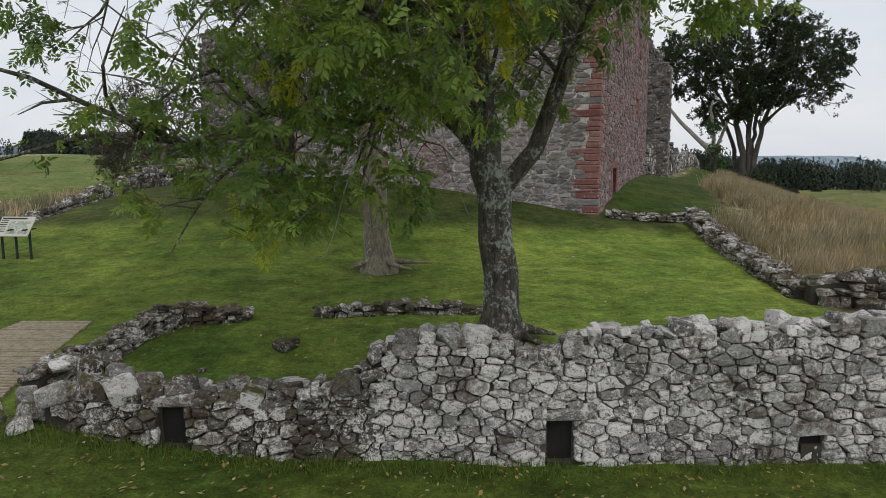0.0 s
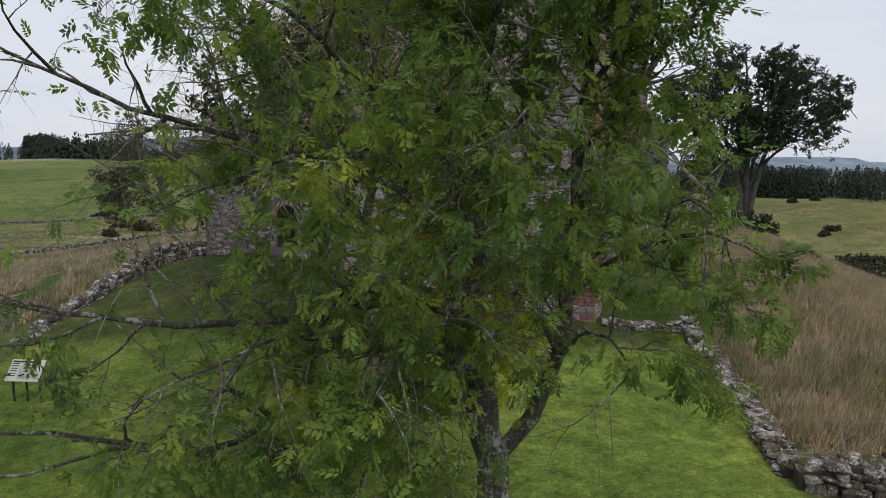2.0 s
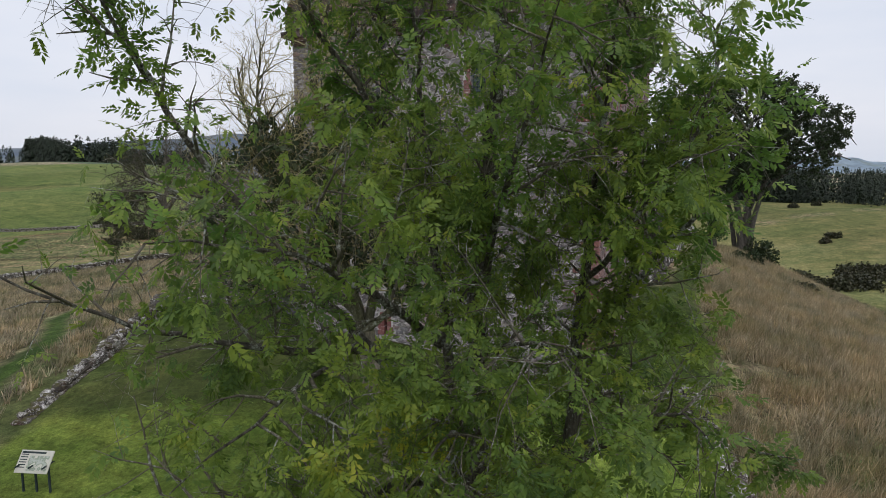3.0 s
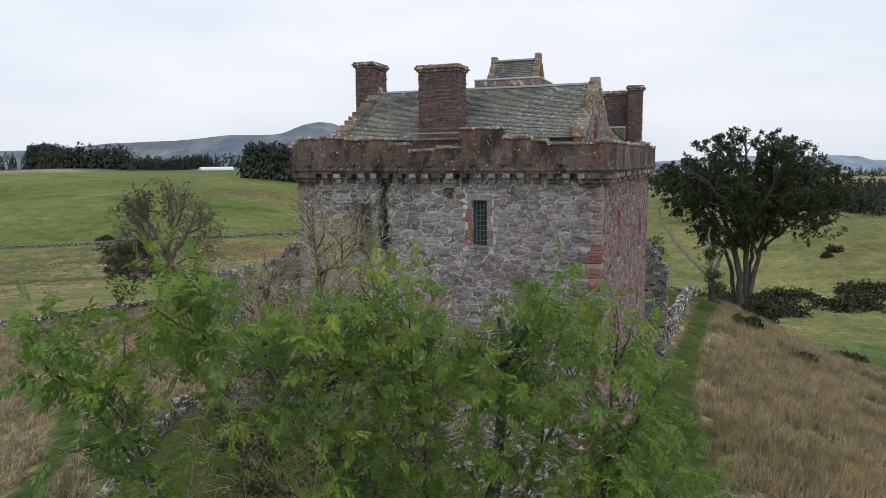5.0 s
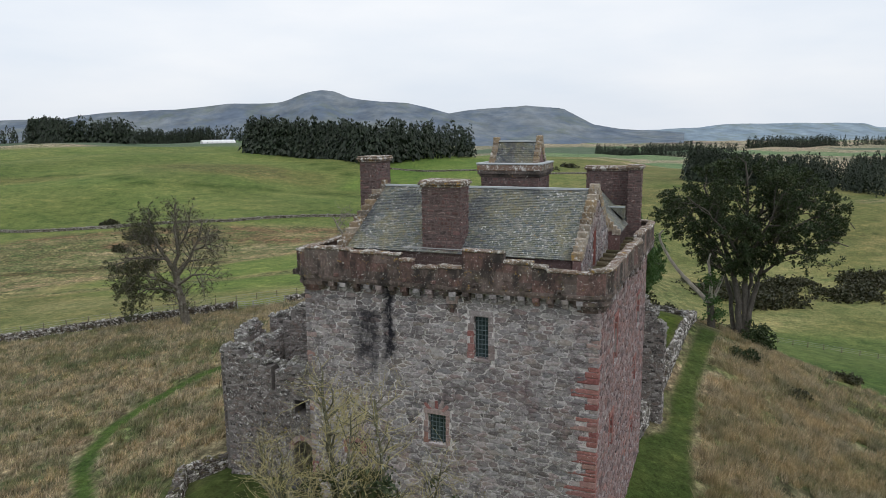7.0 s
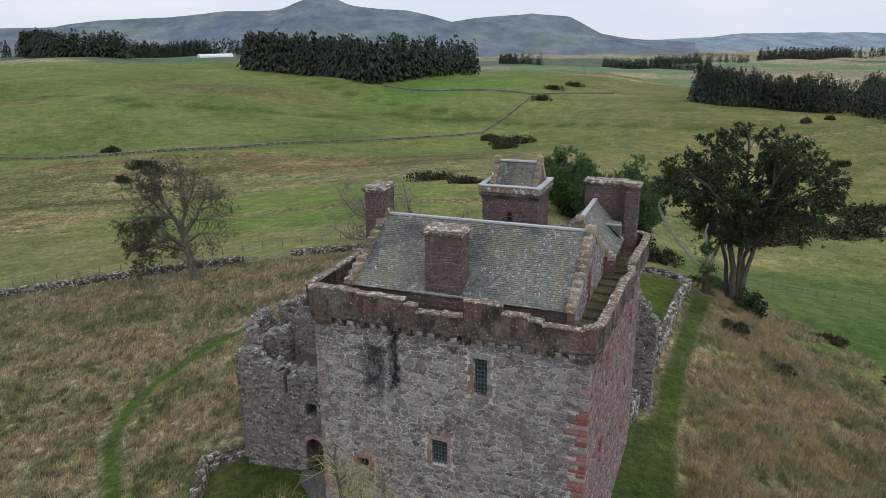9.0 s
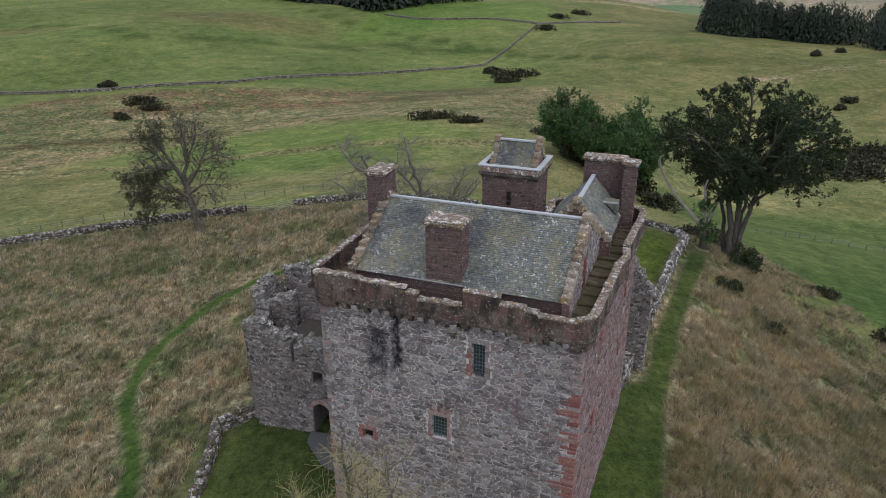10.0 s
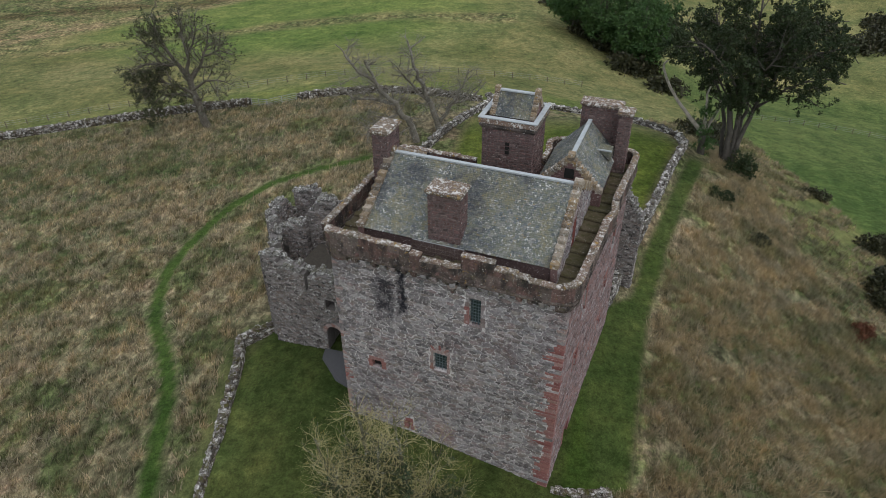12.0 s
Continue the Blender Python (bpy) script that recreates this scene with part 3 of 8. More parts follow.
# ---- rubble masonry on a flat face ----
def rubble_outlines(length, z0, z1, mean_w, mean_h, holes, seed, skip=None, gap=1.0):
    """Irregular courses of stones on a face: outlines in (along, up)."""
    rng = random.Random(seed)
    out = []
    z = z0
    soft = 1.0 if gap == 1.0 else 0.8
    wave = lambda a, k: soft * 0.28 * mean_h * math.sin(a * 1.7 + k * 2.1) + soft * 0.22 * mean_h * math.sin(a * 4.1 + k * 5.3)
    row = 0
    while z < z1 - 0.04:
        h = mean_h * rng.choice((0.65, 0.85, 1.0, 1.0, 1.2, 1.5) if gap == 1.0 else (0.75, 1.0, 1.2, 1.5, 1.9))
        if z + h > z1:
            h = z1 - z
        a = -rng.uniform(0, mean_w * 0.5)
        while a < length:
            w = mean_w * (rng.uniform(0.45, 1.7) if gap == 1.0 else rng.uniform(0.65, 1.75))
            pieces = [(a, a + w, z, z + h)]
            if h > mean_h * 1.1 and rng.random() < (0.45 if gap == 1.0 else 0.62):
                m = z + h * rng.uniform(0.35, 0.65)
                if rng.random() < 0.5:
                    pieces = [(a, a + w, z, m), (a, a + w, m, z + h)]
                else:
                    c = a + w * rng.uniform(0.35, 0.65)
                    pieces = [(a, c, z, m), (a, c, m, z + h), (c, a + w, z, z + h)]
            for p0, p1, q0, q1 in pieces:
                p0, p1 = max(p0, 0.0), min(p1, length)
                if p1 - p0 < 0.07:
                    continue
                bad = False
                for h0, h1, g0, g1 in holes:
                    if p0 < h1 and p1 > h0 and q0 < g1 and q1 > g0:
                        ox = min(p1, h1) - max(p0, h0)
                        if ox >= (p1 - p0) * 0.6 or min(q1, g1) - max(q0, g0) > (q1 - q0) * 0.35:
                            if p0 < h0 - 0.1:
                                p1 = min(p1, h0)
                            elif p1 > h1 + 0.1:
                                p0 = max(p0, h1)
                            else:
                                bad = True
                if bad or p1 - p0 < 0.07 or (skip and skip((p0 + p1) / 2, (q0 + q1) / 2)):
                    continue
                g = (0.018 + 0.02 * rng.random()) * gap
                lo0, lo1 = wave(p0, row), wave(p1, row)
                hi0, hi1 = wave(p0, row + 1), wave(p1, row + 1)
                if q0 > z + 0.01:
                    lo0 = lo1 = 0.0
                if q1 < z + h - 0.01:
                    hi0 = hi1 = 0.0
                c = [(p0 + g, q0 + lo0 + g), (p1 - g, q0 + lo1 + g), (p1 - g, q1 + hi1 - g), (p0 + g, q1 + hi0 - g)]
                poly = []
                for i in range(4):
                    p, b, n = Vector(c[i]), Vector(c[i - 1]), Vector(c[(i + 1) % 4])
                    k = rng.uniform(0.10, 0.30) if gap == 1.0 else rng.uniform(0.04, 0.20)
                    poly.append(p.lerp(b, k))
                    poly.append(p.lerp(n, rng.uniform(0.10, 0.30) if gap == 1.0 else rng.uniform(0.04, 0.22)))
                if min(q1 + hi0 - q0 - lo0, q1 + hi1 - q0 - lo1) > 0.05:
                    out.append(poly)
            a += w
        z += h
        row += 1
    return out


def clip_half(poly, nx, ny, c):
    """The part of a convex outline where nx * x + ny * y <= c."""
    out = []
    for i, p in enumerate(poly):
        q = poly[(i + 1) % len(poly)]
        dp, dq = nx * p[0] + ny * p[1] - c, nx * q[0] + ny * q[1] - c
        if dp <= 0:
            out.append(p)
        if dp * dq < 0:
            t = dp / (dp - dq)
            out.append((p[0] + (q[0] - p[0]) * t, p[1] + (q[1] - p[1]) * t))
    return out


def random_rubble(length, z0, z1, w, h, holes, seed, skip=None, gap=0.012, vary=0.5, corners=True, level=0.34, flat=1.0):
    """Uncoursed rubble: stones of many sizes that fit one another, as outlines in (along, up)."""
    rng = random.Random(seed)
    cols, rows = max(1, int(length / w)), max(1, int((z1 - z0) / h))
    cw, ch = length / cols, (z1 - z0) / rows
    k = w / h * flat
    grid = {}
    for i in range(-2, cols + 2):
        for j in range(-2, rows + 2):
            grid[i, j] = ((i + 0.5 + 0.5 * (j % 2) + rng.uniform(-0.36, 0.36)) * cw, (z0 + (j + 0.5 + rng.uniform(-level, level)) * ch) * k, rng.uniform(-1, 1) * vary * cw * cw * 0.5)
    out = []
    for (i, j), (x, y, wt) in grid.items():
        if not (0 <= i < cols and 0 <= j < rows):
            continue
        poly = [(x - 2 * cw, y - 2 * cw), (x + 2 * cw, y - 2 * cw), (x + 2 * cw, y + 2 * cw), (x - 2 * cw, y + 2 * cw)]
        for a in range(-2, 3):
            for b in range(-2, 3):
                o = grid.get((i + a, j + b))
                if (a or b) and o:
                    nx, ny = o[0] - x, o[1] - y
                    poly = clip_half(poly, nx, ny, (o[0] * o[0] + o[1] * o[1] - x * x - y * y + wt - o[2]) / 2)
                    if not poly:
                        break
            if not poly:
                break
        poly = [(p, q / k) for p, q in poly]
        poly = clip_half(clip_half(poly, -1, 0, 0.0), 1, 0, length) if poly else poly
        poly = clip_half(clip_half(poly, 0, -1, -z0), 0, 1, z1) if poly else poly
        for h0, h1, g0, g1 in holes:
            if not poly:
                break
            if min(p for p, q in poly) < h1 and max(p for p, q in poly) > h0 and min(q for p, q in poly) < g1 and max(q for p, q in poly) > g0:
                mx, mz = sum(p for p, q in poly) / len(poly), sum(q for p, q in poly) / len(poly)
                side = max((h0 - mx, -1, 0, h0), (mx - h1, 1, 0, -h1), (mz - g1, 0, 1, -g1), (g0 - mz, 0, -1, g0))
                if side[0] < -0.06:
                    poly = []
                elif side[1] == -1:
                    poly = clip_half(poly, 1, 0, h0)
                elif side[1] == 1:
                    poly = clip_half(poly, -1, 0, -h1)
                elif side[2] == 1:
                    poly = clip_half(poly, 0, -1, -g1)
                else:
                    poly = clip_half(poly, 0, 1, g0)
        if len(poly) < 3:
            continue
        mid = Vector((sum(p for p, q in poly) / len(poly), sum(q for p, q in poly) / len(poly)))
        if skip and skip(mid.x, mid.y):
            continue
        size = min(max(p for p, q in poly) - min(p for p, q in poly), max(q for p, q in poly) - min(q for p, q in poly))
        if size < 0.06:
            continue
        shrink = min(0.35, 2 * gap * rng.uniform(0.6, 1.5) / size)
        pts = [Vector(p).lerp(mid, shrink) for p in poly]
        soft = [] if corners else pts
        for a in range(len(pts) if corners else 0):
            c = rng.uniform(0.08, 0.22)
            soft.append(pts[a].lerp(pts[a - 1], c))
            soft.append(pts[a].lerp(pts[(a + 1) % len(pts)], c))
        out.append(soft)
    return out


def roughened(poly, rng, amount):
    """An outline with a broken point on each edge."""
    out = []
    for i, p in enumerate(poly):
        q = poly[(i + 1) % len(poly)]
        d = q - p
        out.append(p + Vector((rng.uniform(-1, 1), rng.uniform(-1, 1))) * amount * d.length * 0.5)
        if d.length > 0.05:
            out.append(p.lerp(q, rng.uniform(0.35, 0.65)) + Vector((-d.y, d.x)) * rng.uniform(-amount, amount))
    return out


def rubble_mesh(name, outlines, place, depth, material, seed, rough=0.0, facets=False):
    """Stones raised from a face; place(along, up, out) gives the point. rough: broken edges; facets: a hacked face."""
    rng = random.Random(seed)
    verts, faces = [], []
    for poly in outlines:
        if rough:
            poly = roughened(poly, rng, rough)
        n, k = len(verts), len(poly)
        d = depth * rng.uniform(0.45, 1.2)
        mid = sum(poly, Vector((0, 0))) / k
        size = max((p - mid).length for p in poly)
        tilt = Vector((rng.gauss(0, 0.3), rng.gauss(0, 0.3))) * depth / size if rough else Vector((0, 0))
        verts += [place(p.x, p.y, -0.01) for p in poly]
        inner = [p.lerp(mid, 0.12) for p in poly]
        verts += [place(p.x, p.y, d * rng.uniform(0.75, 1.0) + tilt.dot(p - mid)) for p in inner]
        rings = 1
        if facets:
            ring = [p.lerp(mid, rng.uniform(0.35, 0.6)) for p in poly]
            verts += [place(p.x, p.y, d * rng.uniform(0.92, 1.15) + tilt.dot(p - mid)) for p in ring]
            rings = 2
        verts.append(place(mid.x, mid.y, d * (1.04 if facets else 1.15)))
        last = n + (rings + 1) * k
        for i in range(k):
            j = (i + 1) % k
            for g in range(rings):
                faces.append((n + g * k + i, n + g * k + j, n + (g + 1) * k + j, n + (g + 1) * k + i))
            faces.append((n + rings * k + i, n + rings * k + j, last, last))
    me = bpy.data.meshes.new(name)
    me.from_pydata(verts, [], [f if f[2] != f[3] else f[:3] for f in faces])
    me.materials.append(material)
    me.update()
    return me


def wall_with_holes(length, z0, z1, thick, holes):
    """A slab along x from 0 to length, from y = 0 back to thick, in sections round the openings that go right through it."""
    out = []
    xs = sorted({0.0, length, *(h[0] for h in holes), *(h[1] for h in holes)})
    for a, b in zip(xs, xs[1:]):
        cuts = sorted((h[2], h[3]) for h in holes if h[0] < b - 1e-6 and h[1] > a + 1e-6)
        z = z0
        for c0, c1 in cuts:
            if c0 > z:
                out.append(Mesh().box(a, b, 0, thick, z, c0))
            z = max(z, c1)
        if z < z1:
            out.append(Mesh().box(a, b, 0, thick, z, z1))
    return out


# ---- the land ----
LANDFORMS = ((0, 60, 60, 1.69), (-40, 60, 40, 2.27), (40, 60, 30, 2.47), (0, 20, 25, 4.27), (-30, 20, 30, 5.56), (30, 20, 25, 4.92), (-7, 33, 9, 0.34), (8, 45, 14, 2.27), (-5, 50, 14, 0.81), (20, 60, 14, 1.46), (25, 75, 12, 5.21), (0, 90, 25, 6.88), (-40, 100, 40, 3.76), (40, 100, 30, -1.44), (-14, 22, 8, -0.80), (20, 35, 12, -1.16), (6, 22, 8, -1.25), (0, 12, 7, 0.19), (-8, 12, 6, -0.13), (8, 14, 6, 0.23), (-2, 20, 6, -0.73), (6, 28, 5, -0.09))
FAR_D = (0, 110, 180, 250, 330, 420, 520, 640, 800, 1000, 1400, 2500, 6000)
FAR_LEFT = (-6, -8, -14, -19, -17, -8, 0, 4, 8, 9, 0, -30, -60)
FAR_MID = (-4, -5, -10, -16, -20, -18, -10, -3, -8, -22, -34, -45, -60)
FAR_RIGHT = (-10, -20, -26, -25, -19, -13, -12, -20, -28, -30, -34, -45, -60)


def height(x, y):
    x, y = np.asarray(x, float), np.asarray(y, float)
    z = np.full(np.broadcast(x, y).shape, -12.85)
    for a, b, r, h in LANDFORMS:
        z = z + h * np.exp(-((x - a) ** 2 + (y - b) ** 2) / (2 * r * r))
    z = z + 0.55 * np.exp(-((x - 1.05) ** 2 + (y - 11.0) ** 2) / 3.0)
    # the front wall holds the court up; the strip before it lies lower
    low = (1 - smoothstep(9.25, 9.6, y)) * smoothstep(-40, -10, x) * (1 - smoothstep(10, 40, x))
    z = z * (1 - low) + np.interp(x, (-14, -6.5, -5.2, -3.7, -2, 2, 10), (-1.3, -1.45, -1.62, -1.9, -2.05, -2.15, -2.12)) * low
    d = np.hypot(x, y)
    az = x / np.maximum(y, 1.0)
    fl, fm, fr = (np.interp(d, FAR_D, k) for k in (FAR_LEFT, FAR_MID, FAR_RIGHT))
    wl_, wr_ = 1 - smoothstep(-0.35, 0.02, az), smoothstep(0.08, 0.45, az)
    far = fl * wl_ + fr * wr_ + fm * (1 - wl_ - wr_)
    far = far + 2.2 * np.sin(x / 47 + y / 71) * smoothstep(150, 400, d) + 1.3 * np.sin(x / 23 - y / 38 + 1) * smoothstep(120, 300, d)
    k = smoothstep(70, 135, np.hypot(x, y - 40))
    return z * (1 - k) + far * k


def h_at(x, y):
    return float(height(x, y))


RIGHT_WALL = ((8.6, 15.6), (9.3, 20.0), (10.1, 27.2))
GARDEN_WALL = ((-14.2, 41.3), (-16.7, 39.5), (-16.2, 36.9), (-16.1, 33.7), (-16.0, 30.8), (-16.2, 28.3), (-16.1, 24.8))
GRASS_PATH = ((-10.5, 72.8), (-16.4, 70.9), (-21.3, 68.4), (-24.7, 64.0), (-26.0, 60.7), (-27.2, 56.0), (-27.6, 52.0), (-26.8, 47.5), (-25.8, 44.1), (-23.7, 40.6), (-21.8, 36.8), (-20.9, 33.8), (-20.3, 29.9), (-19.8, 27.2), (-19, 20))
CURTAIN = ((12.3, 43.2), (13.8, 46.1), (15.6, 50.2), (17.8, 54.5), (21.4, 62.0), (27.2, 73.8), (27.7, 78.2), (23.3, 83.4), (14, 90), (4.5, 95))


def near_line(x, y, line):
    """The distance of points to a line of corners."""
    best = np.full(np.shape(x), 1e9)
    for (ax, ay), (bx, by) in zip(line, line[1:]):
        dx, dy = bx - ax, by - ay
        t = np.clip(((x - ax) * dx + (y - ay) * dy) / (dx * dx + dy * dy), 0, 1)
        best = np.minimum(best, np.hypot(x - ax - t * dx, y - ay - t * dy))
    return best


def side_of(x, y, line):
    """How far points lie to the right of a line that runs away from the eye, at the same y."""
    ys = [p[1] for p in line]
    xs = [p[0] for p in line]
    return x - np.interp(y, ys, xs)


def spacing(inner0, inner1, step, lo, hi, grow):
    a = list(np.arange(inner0, inner1 + step / 2, step))
    s, p = step, a[-1]
    while p < hi:
        s *= grow
        p += s
        a.append(p)
    s, p = step, a[0]
    while p > lo:
        s *= grow
        p -= s
        a.insert(0, p)
    return np.array(a)


def wobble(x, y, k, seed=0.0):
    return np.sin(x * k + 1.7 * np.sin(y * k * 0.9 + seed) + seed) * np.cos(y * k * 1.1 - 1.3 * np.sin(x * k * 0.8))


def land_cover(x, y):
    """The colour of what grows at a place; far off, haze is mixed in."""
    lawn, hay, rough = np.array((0.138, 0.195, 0.040)), np.array((0.235, 0.205, 0.138)), np.array((0.145, 0.145, 0.085))
    pasture, green = np.array((0.178, 0.192, 0.076)), np.array((0.150, 0.182, 0.060))
    c = np.zeros((*x.shape, 3))
    d = np.hypot(x, y)
    w1 = wobble(x, y, 0.11)[..., None] * 0.5 + 0.5
    w2 = wobble(x, y, 0.031, 2.0)[..., None] * 0.5 + 0.5

    def lay(mask, colour):
        m = np.clip(mask, 0, 1)[..., None]
        c[:] = c * (1 - m) + colour * m

    # meadow on the castle hill, then the pastures beyond the boundary walls
    lay(np.ones_like(x), hay * 0.55 + rough * 0.45)
    w3 = wobble(x, y, 0.19, 5.0)[..., None] * 0.5 + 0.5
    c[:] = c * (0.76 + 0.38 * w1)
    lay((w3[..., 0] * w2[..., 0] > 0.42) * 0.55, np.array((0.085, 0.105, 0.045)))
    beyond = smoothstep(-1.2, 1.2, y - np.interp(x, (-98, -70, -46, -22, 3.6, 24, 40, 60), (86, 93.5, 96.2, 96.2, 92.5, 86, 60, 20)))
    lay(beyond, pasture * 0.75 + rough * 0.35 * w1 + 0.2 * green * w2)
    lay(beyond * (1 - smoothstep(5, 8, y - np.interp(x, (-98, -46, -22, 3.6, 24), (86, 96.2, 97.5, 97, 96)))) * (1 - smoothstep(20, 40, x)), green)
    lay(smoothstep(170, 200, d) * (1 - smoothstep(285, 300, d)) * (1 - smoothstep(30, 80, x)), np.array((0.20, 0.185, 0.095)) * (0.75 + 0.5 * w1))
    lay((1 - smoothstep(0.6, 1.2, np.hypot((x + 44) / 55, (y - 172) / 38))) * 0.9, np.array((0.125, 0.185, 0.05)))
    lay(smoothstep(285, 300, d) * (1 - smoothstep(0.05, 0.35, x / np.maximum(y, 1))), np.array((0.124, 0.166, 0.051)) * (0.85 + 0.25 * w2) + 0.12 * rough * w1)
    lay((1 - smoothstep(0.5, 1.1, np.hypot((x + 150) / 85, (y - 462) / 50) + 0.3 * w1[..., 0])) * 0.75, np.array((0.14, 0.125, 0.055)))
    lay((1 - smoothstep(0.6, 1.1, np.hypot((x + 270) / 60, (y - 395) / 16))) * 0.6, np.array((0.13, 0.12, 0.05)))
    lay(smoothstep(480, 500, y - 0.55 * (x - 40)) * (1 - smoothstep(640, 660, y)) * smoothstep(-70, -60, x - 0.1 * (y - 500)) * (1 - smoothstep(75, 85, x)), np.array((0.115, 0.178, 0.045)))
    lay(smoothstep(285, 300, d) * smoothstep(0.05, 0.35, x / np.maximum(y, 1)), pasture * (0.7 + 0.25 * w2))
    # mown and grazed fields to the east
    mow = 1 + 0.07 * np.sin((x * 0.9 - y * 0.35) * 1.6)[..., None]
    lay(smoothstep(46.6, 48.4, x + 0.07 * (y - 80)) * smoothstep(52, 60, y) * (1 - smoothstep(165, 180, y + 0.2 * x)), np.array((0.088, 0.132, 0.042)) * mow)
    for line, wd, col in ((((-260, 150), (-111, 160), (-80, 187), (-32, 235), (30, 262)), 5, (0.25, 0.21, 0.12)), (((-160, 250), (-60, 275), (20, 290)), 7, (0.16, 0.11, 0.065)), (((-260, 420), (-205, 404), (-173, 377), (-131, 390), (-90, 396), (-6, 413), (50, 405)), 4, (0.05, 0.085, 0.02)), (((-131, 392), (-60, 415), (-6, 435), (40, 395), (83, 359), (112, 346), (170, 350)), 4, (0.05, 0.085, 0.02)), (((132, 700), (140, 694), (170, 684), (215, 670), (250, 640)), 16, (0.40, 0.33, 0.21)),
                          (((-121, 543), (-98, 520), (-74, 495), (-6, 435)), 4, (0.05, 0.085, 0.02)), (((-119, 233), (-86, 251), (-45, 257), (10, 268)), 6, (0.13, 0.085, 0.05)), (((-140, 182), (-111, 194), (-70, 200)), 4, (0.07, 0.06, 0.025)), (((-120, 226), (-69, 241), (-31, 221), (10, 205)), 4, (0.30, 0.26, 0.16)), (((-90, 150), (-40, 165), (10, 160)), 4, (0.22, 0.20, 0.10)), (((120, 300), (220, 330)), 3, (0.26, 0.23, 0.14)), (((60, 420), (200, 380)), 4, (0.09, 0.13, 0.035))):
        lay((1 - smoothstep(wd * 0.5, wd * 1.3, near_line(x, y, line))) * (0.7 + 0.25 * w1[..., 0]), np.array(col))
    # far farmland: fields in long strips, blue-grey haze mixed into their colours
    band = np.floor((y + 0.25 * x) / (110 + y * 0.06))
    cell = np.floor(x / 300 + 0.37 * band) * 7.0 + band * 13.0
    pick = (np.sin(cell * 12.9898) * 43758.5453) % 1.0
    crop = np.zeros_like(c)
    for lo, hi, col in ((0, .25, (0.12, 0.20, 0.06)), (.25, .5, (0.42, 0.34, 0.24)), (.5, .7, (0.17, 0.115, 0.105)), (.7, .82, (0.06, 0.10, 0.035)), (.82, 1.01, (0.28, 0.25, 0.17))):
        crop[(pick >= lo) & (pick < hi)] = col
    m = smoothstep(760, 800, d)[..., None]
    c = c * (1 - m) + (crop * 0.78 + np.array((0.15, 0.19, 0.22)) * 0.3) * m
    # soil of the bank slightly darkened, for shade between its blades
    bank = smoothstep(1.0, 2.5, side_of(x, y, ((8.6, 15.6), (9.3, 20.0), (10.8, 27.4), (12.6, 34), (15.2, 43), (19.6, 54), (23.5, 62), (28.5, 72)))) * (1 - beyond)
    c[:] = c * (1 - 0.02 * bank[..., None])
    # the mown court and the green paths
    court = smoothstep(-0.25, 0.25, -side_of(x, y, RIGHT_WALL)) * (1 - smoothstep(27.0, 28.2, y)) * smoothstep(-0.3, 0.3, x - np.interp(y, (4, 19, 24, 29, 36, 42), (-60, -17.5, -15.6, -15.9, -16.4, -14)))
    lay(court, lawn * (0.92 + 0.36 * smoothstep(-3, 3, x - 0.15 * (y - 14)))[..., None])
    lay(smoothstep(-0.3, 0.3, x - np.interp(y, (20, 24, 29, 33, 36.5, 42), (-17, -15.6, -15.9, -16.3, -16.4, -14))) * (1 - smoothstep(9, 10, x)) * (1 - smoothstep(41, 42, y)) * smoothstep(24, 26, y), np.array((0.058, 0.078, 0.024)))
    strip = 0.9 - 0.9 * smoothstep(0.6, 1.3, (lambda q: np.maximum(q, -q - 2.6 * (1 - smoothstep(43, 46, y))))(side_of(x, y, ((10.8, 27.4), (12.6, 34), (15.2, 43), (19.6, 54), (23.5, 62), (28.5, 72)))) * 0.92)
    lay(strip * smoothstep(26.5, 27.5, y) * (1 - smoothstep(70, 73, y)), np.array((0.04, 0.074, 0.015)))
    lay((1 - smoothstep(0.9, 2.4, near_line(x, y, GARDEN_WALL))) * 0.75 * (1 - court), np.array((0.085, 0.115, 0.038)))
    lay((1 - smoothstep(0.5, 0.9, near_line(x, y, GRASS_PATH))) * 0.92, np.array((0.04, 0.086, 0.015)))
    inside = smoothstep(0, 1.5, -side_of(x, y, CURTAIN[:6])) * smoothstep(41, 43, y) * (1 - smoothstep(78, 92, y + 0.25 * x)) * smoothstep(-1, 1.5, x - np.interp(y, (42, 60, 92), (2, -3, 3)))
    lay(inside, lawn * 0.58)
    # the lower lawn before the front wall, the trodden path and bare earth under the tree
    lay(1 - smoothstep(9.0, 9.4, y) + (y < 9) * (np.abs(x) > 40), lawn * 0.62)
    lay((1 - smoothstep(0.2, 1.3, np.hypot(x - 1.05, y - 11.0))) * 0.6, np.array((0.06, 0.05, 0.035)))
    lay((1 - smoothstep(0.2, 1.6, np.hypot(x + 1.7, y - 19.3))) * 0.6, np.array((0.07, 0.06, 0.04)))
    return c


gx = spacing(-30, 32, 0.5, -4900, 4900, 1.045)
gy = spacing(6, 64, 0.5, -700, 4900, 1.035)
GX, GY = np.meshgrid(gx, gy)
GZ = height(GX, GY)
near_k = 1 - smoothstep(60, 120, np.hypot(GX, GY - 30))
GZ = GZ + 0.035 * wobble(GX, GY, 1.1) * near_k
nx, ny = len(gx), len(gy)
idx = np.arange(nx * ny).reshape(ny, nx)
quads = np.stack([idx[:-1, :-1], idx[:-1, 1:], idx[1:, 1:], idx[1:, :-1]], -1).reshape(-1, 4)
me_ground = fast_mesh("ground", np.stack([GX, GY, GZ], -1).reshape(-1, 3), quads, m_ground, True)
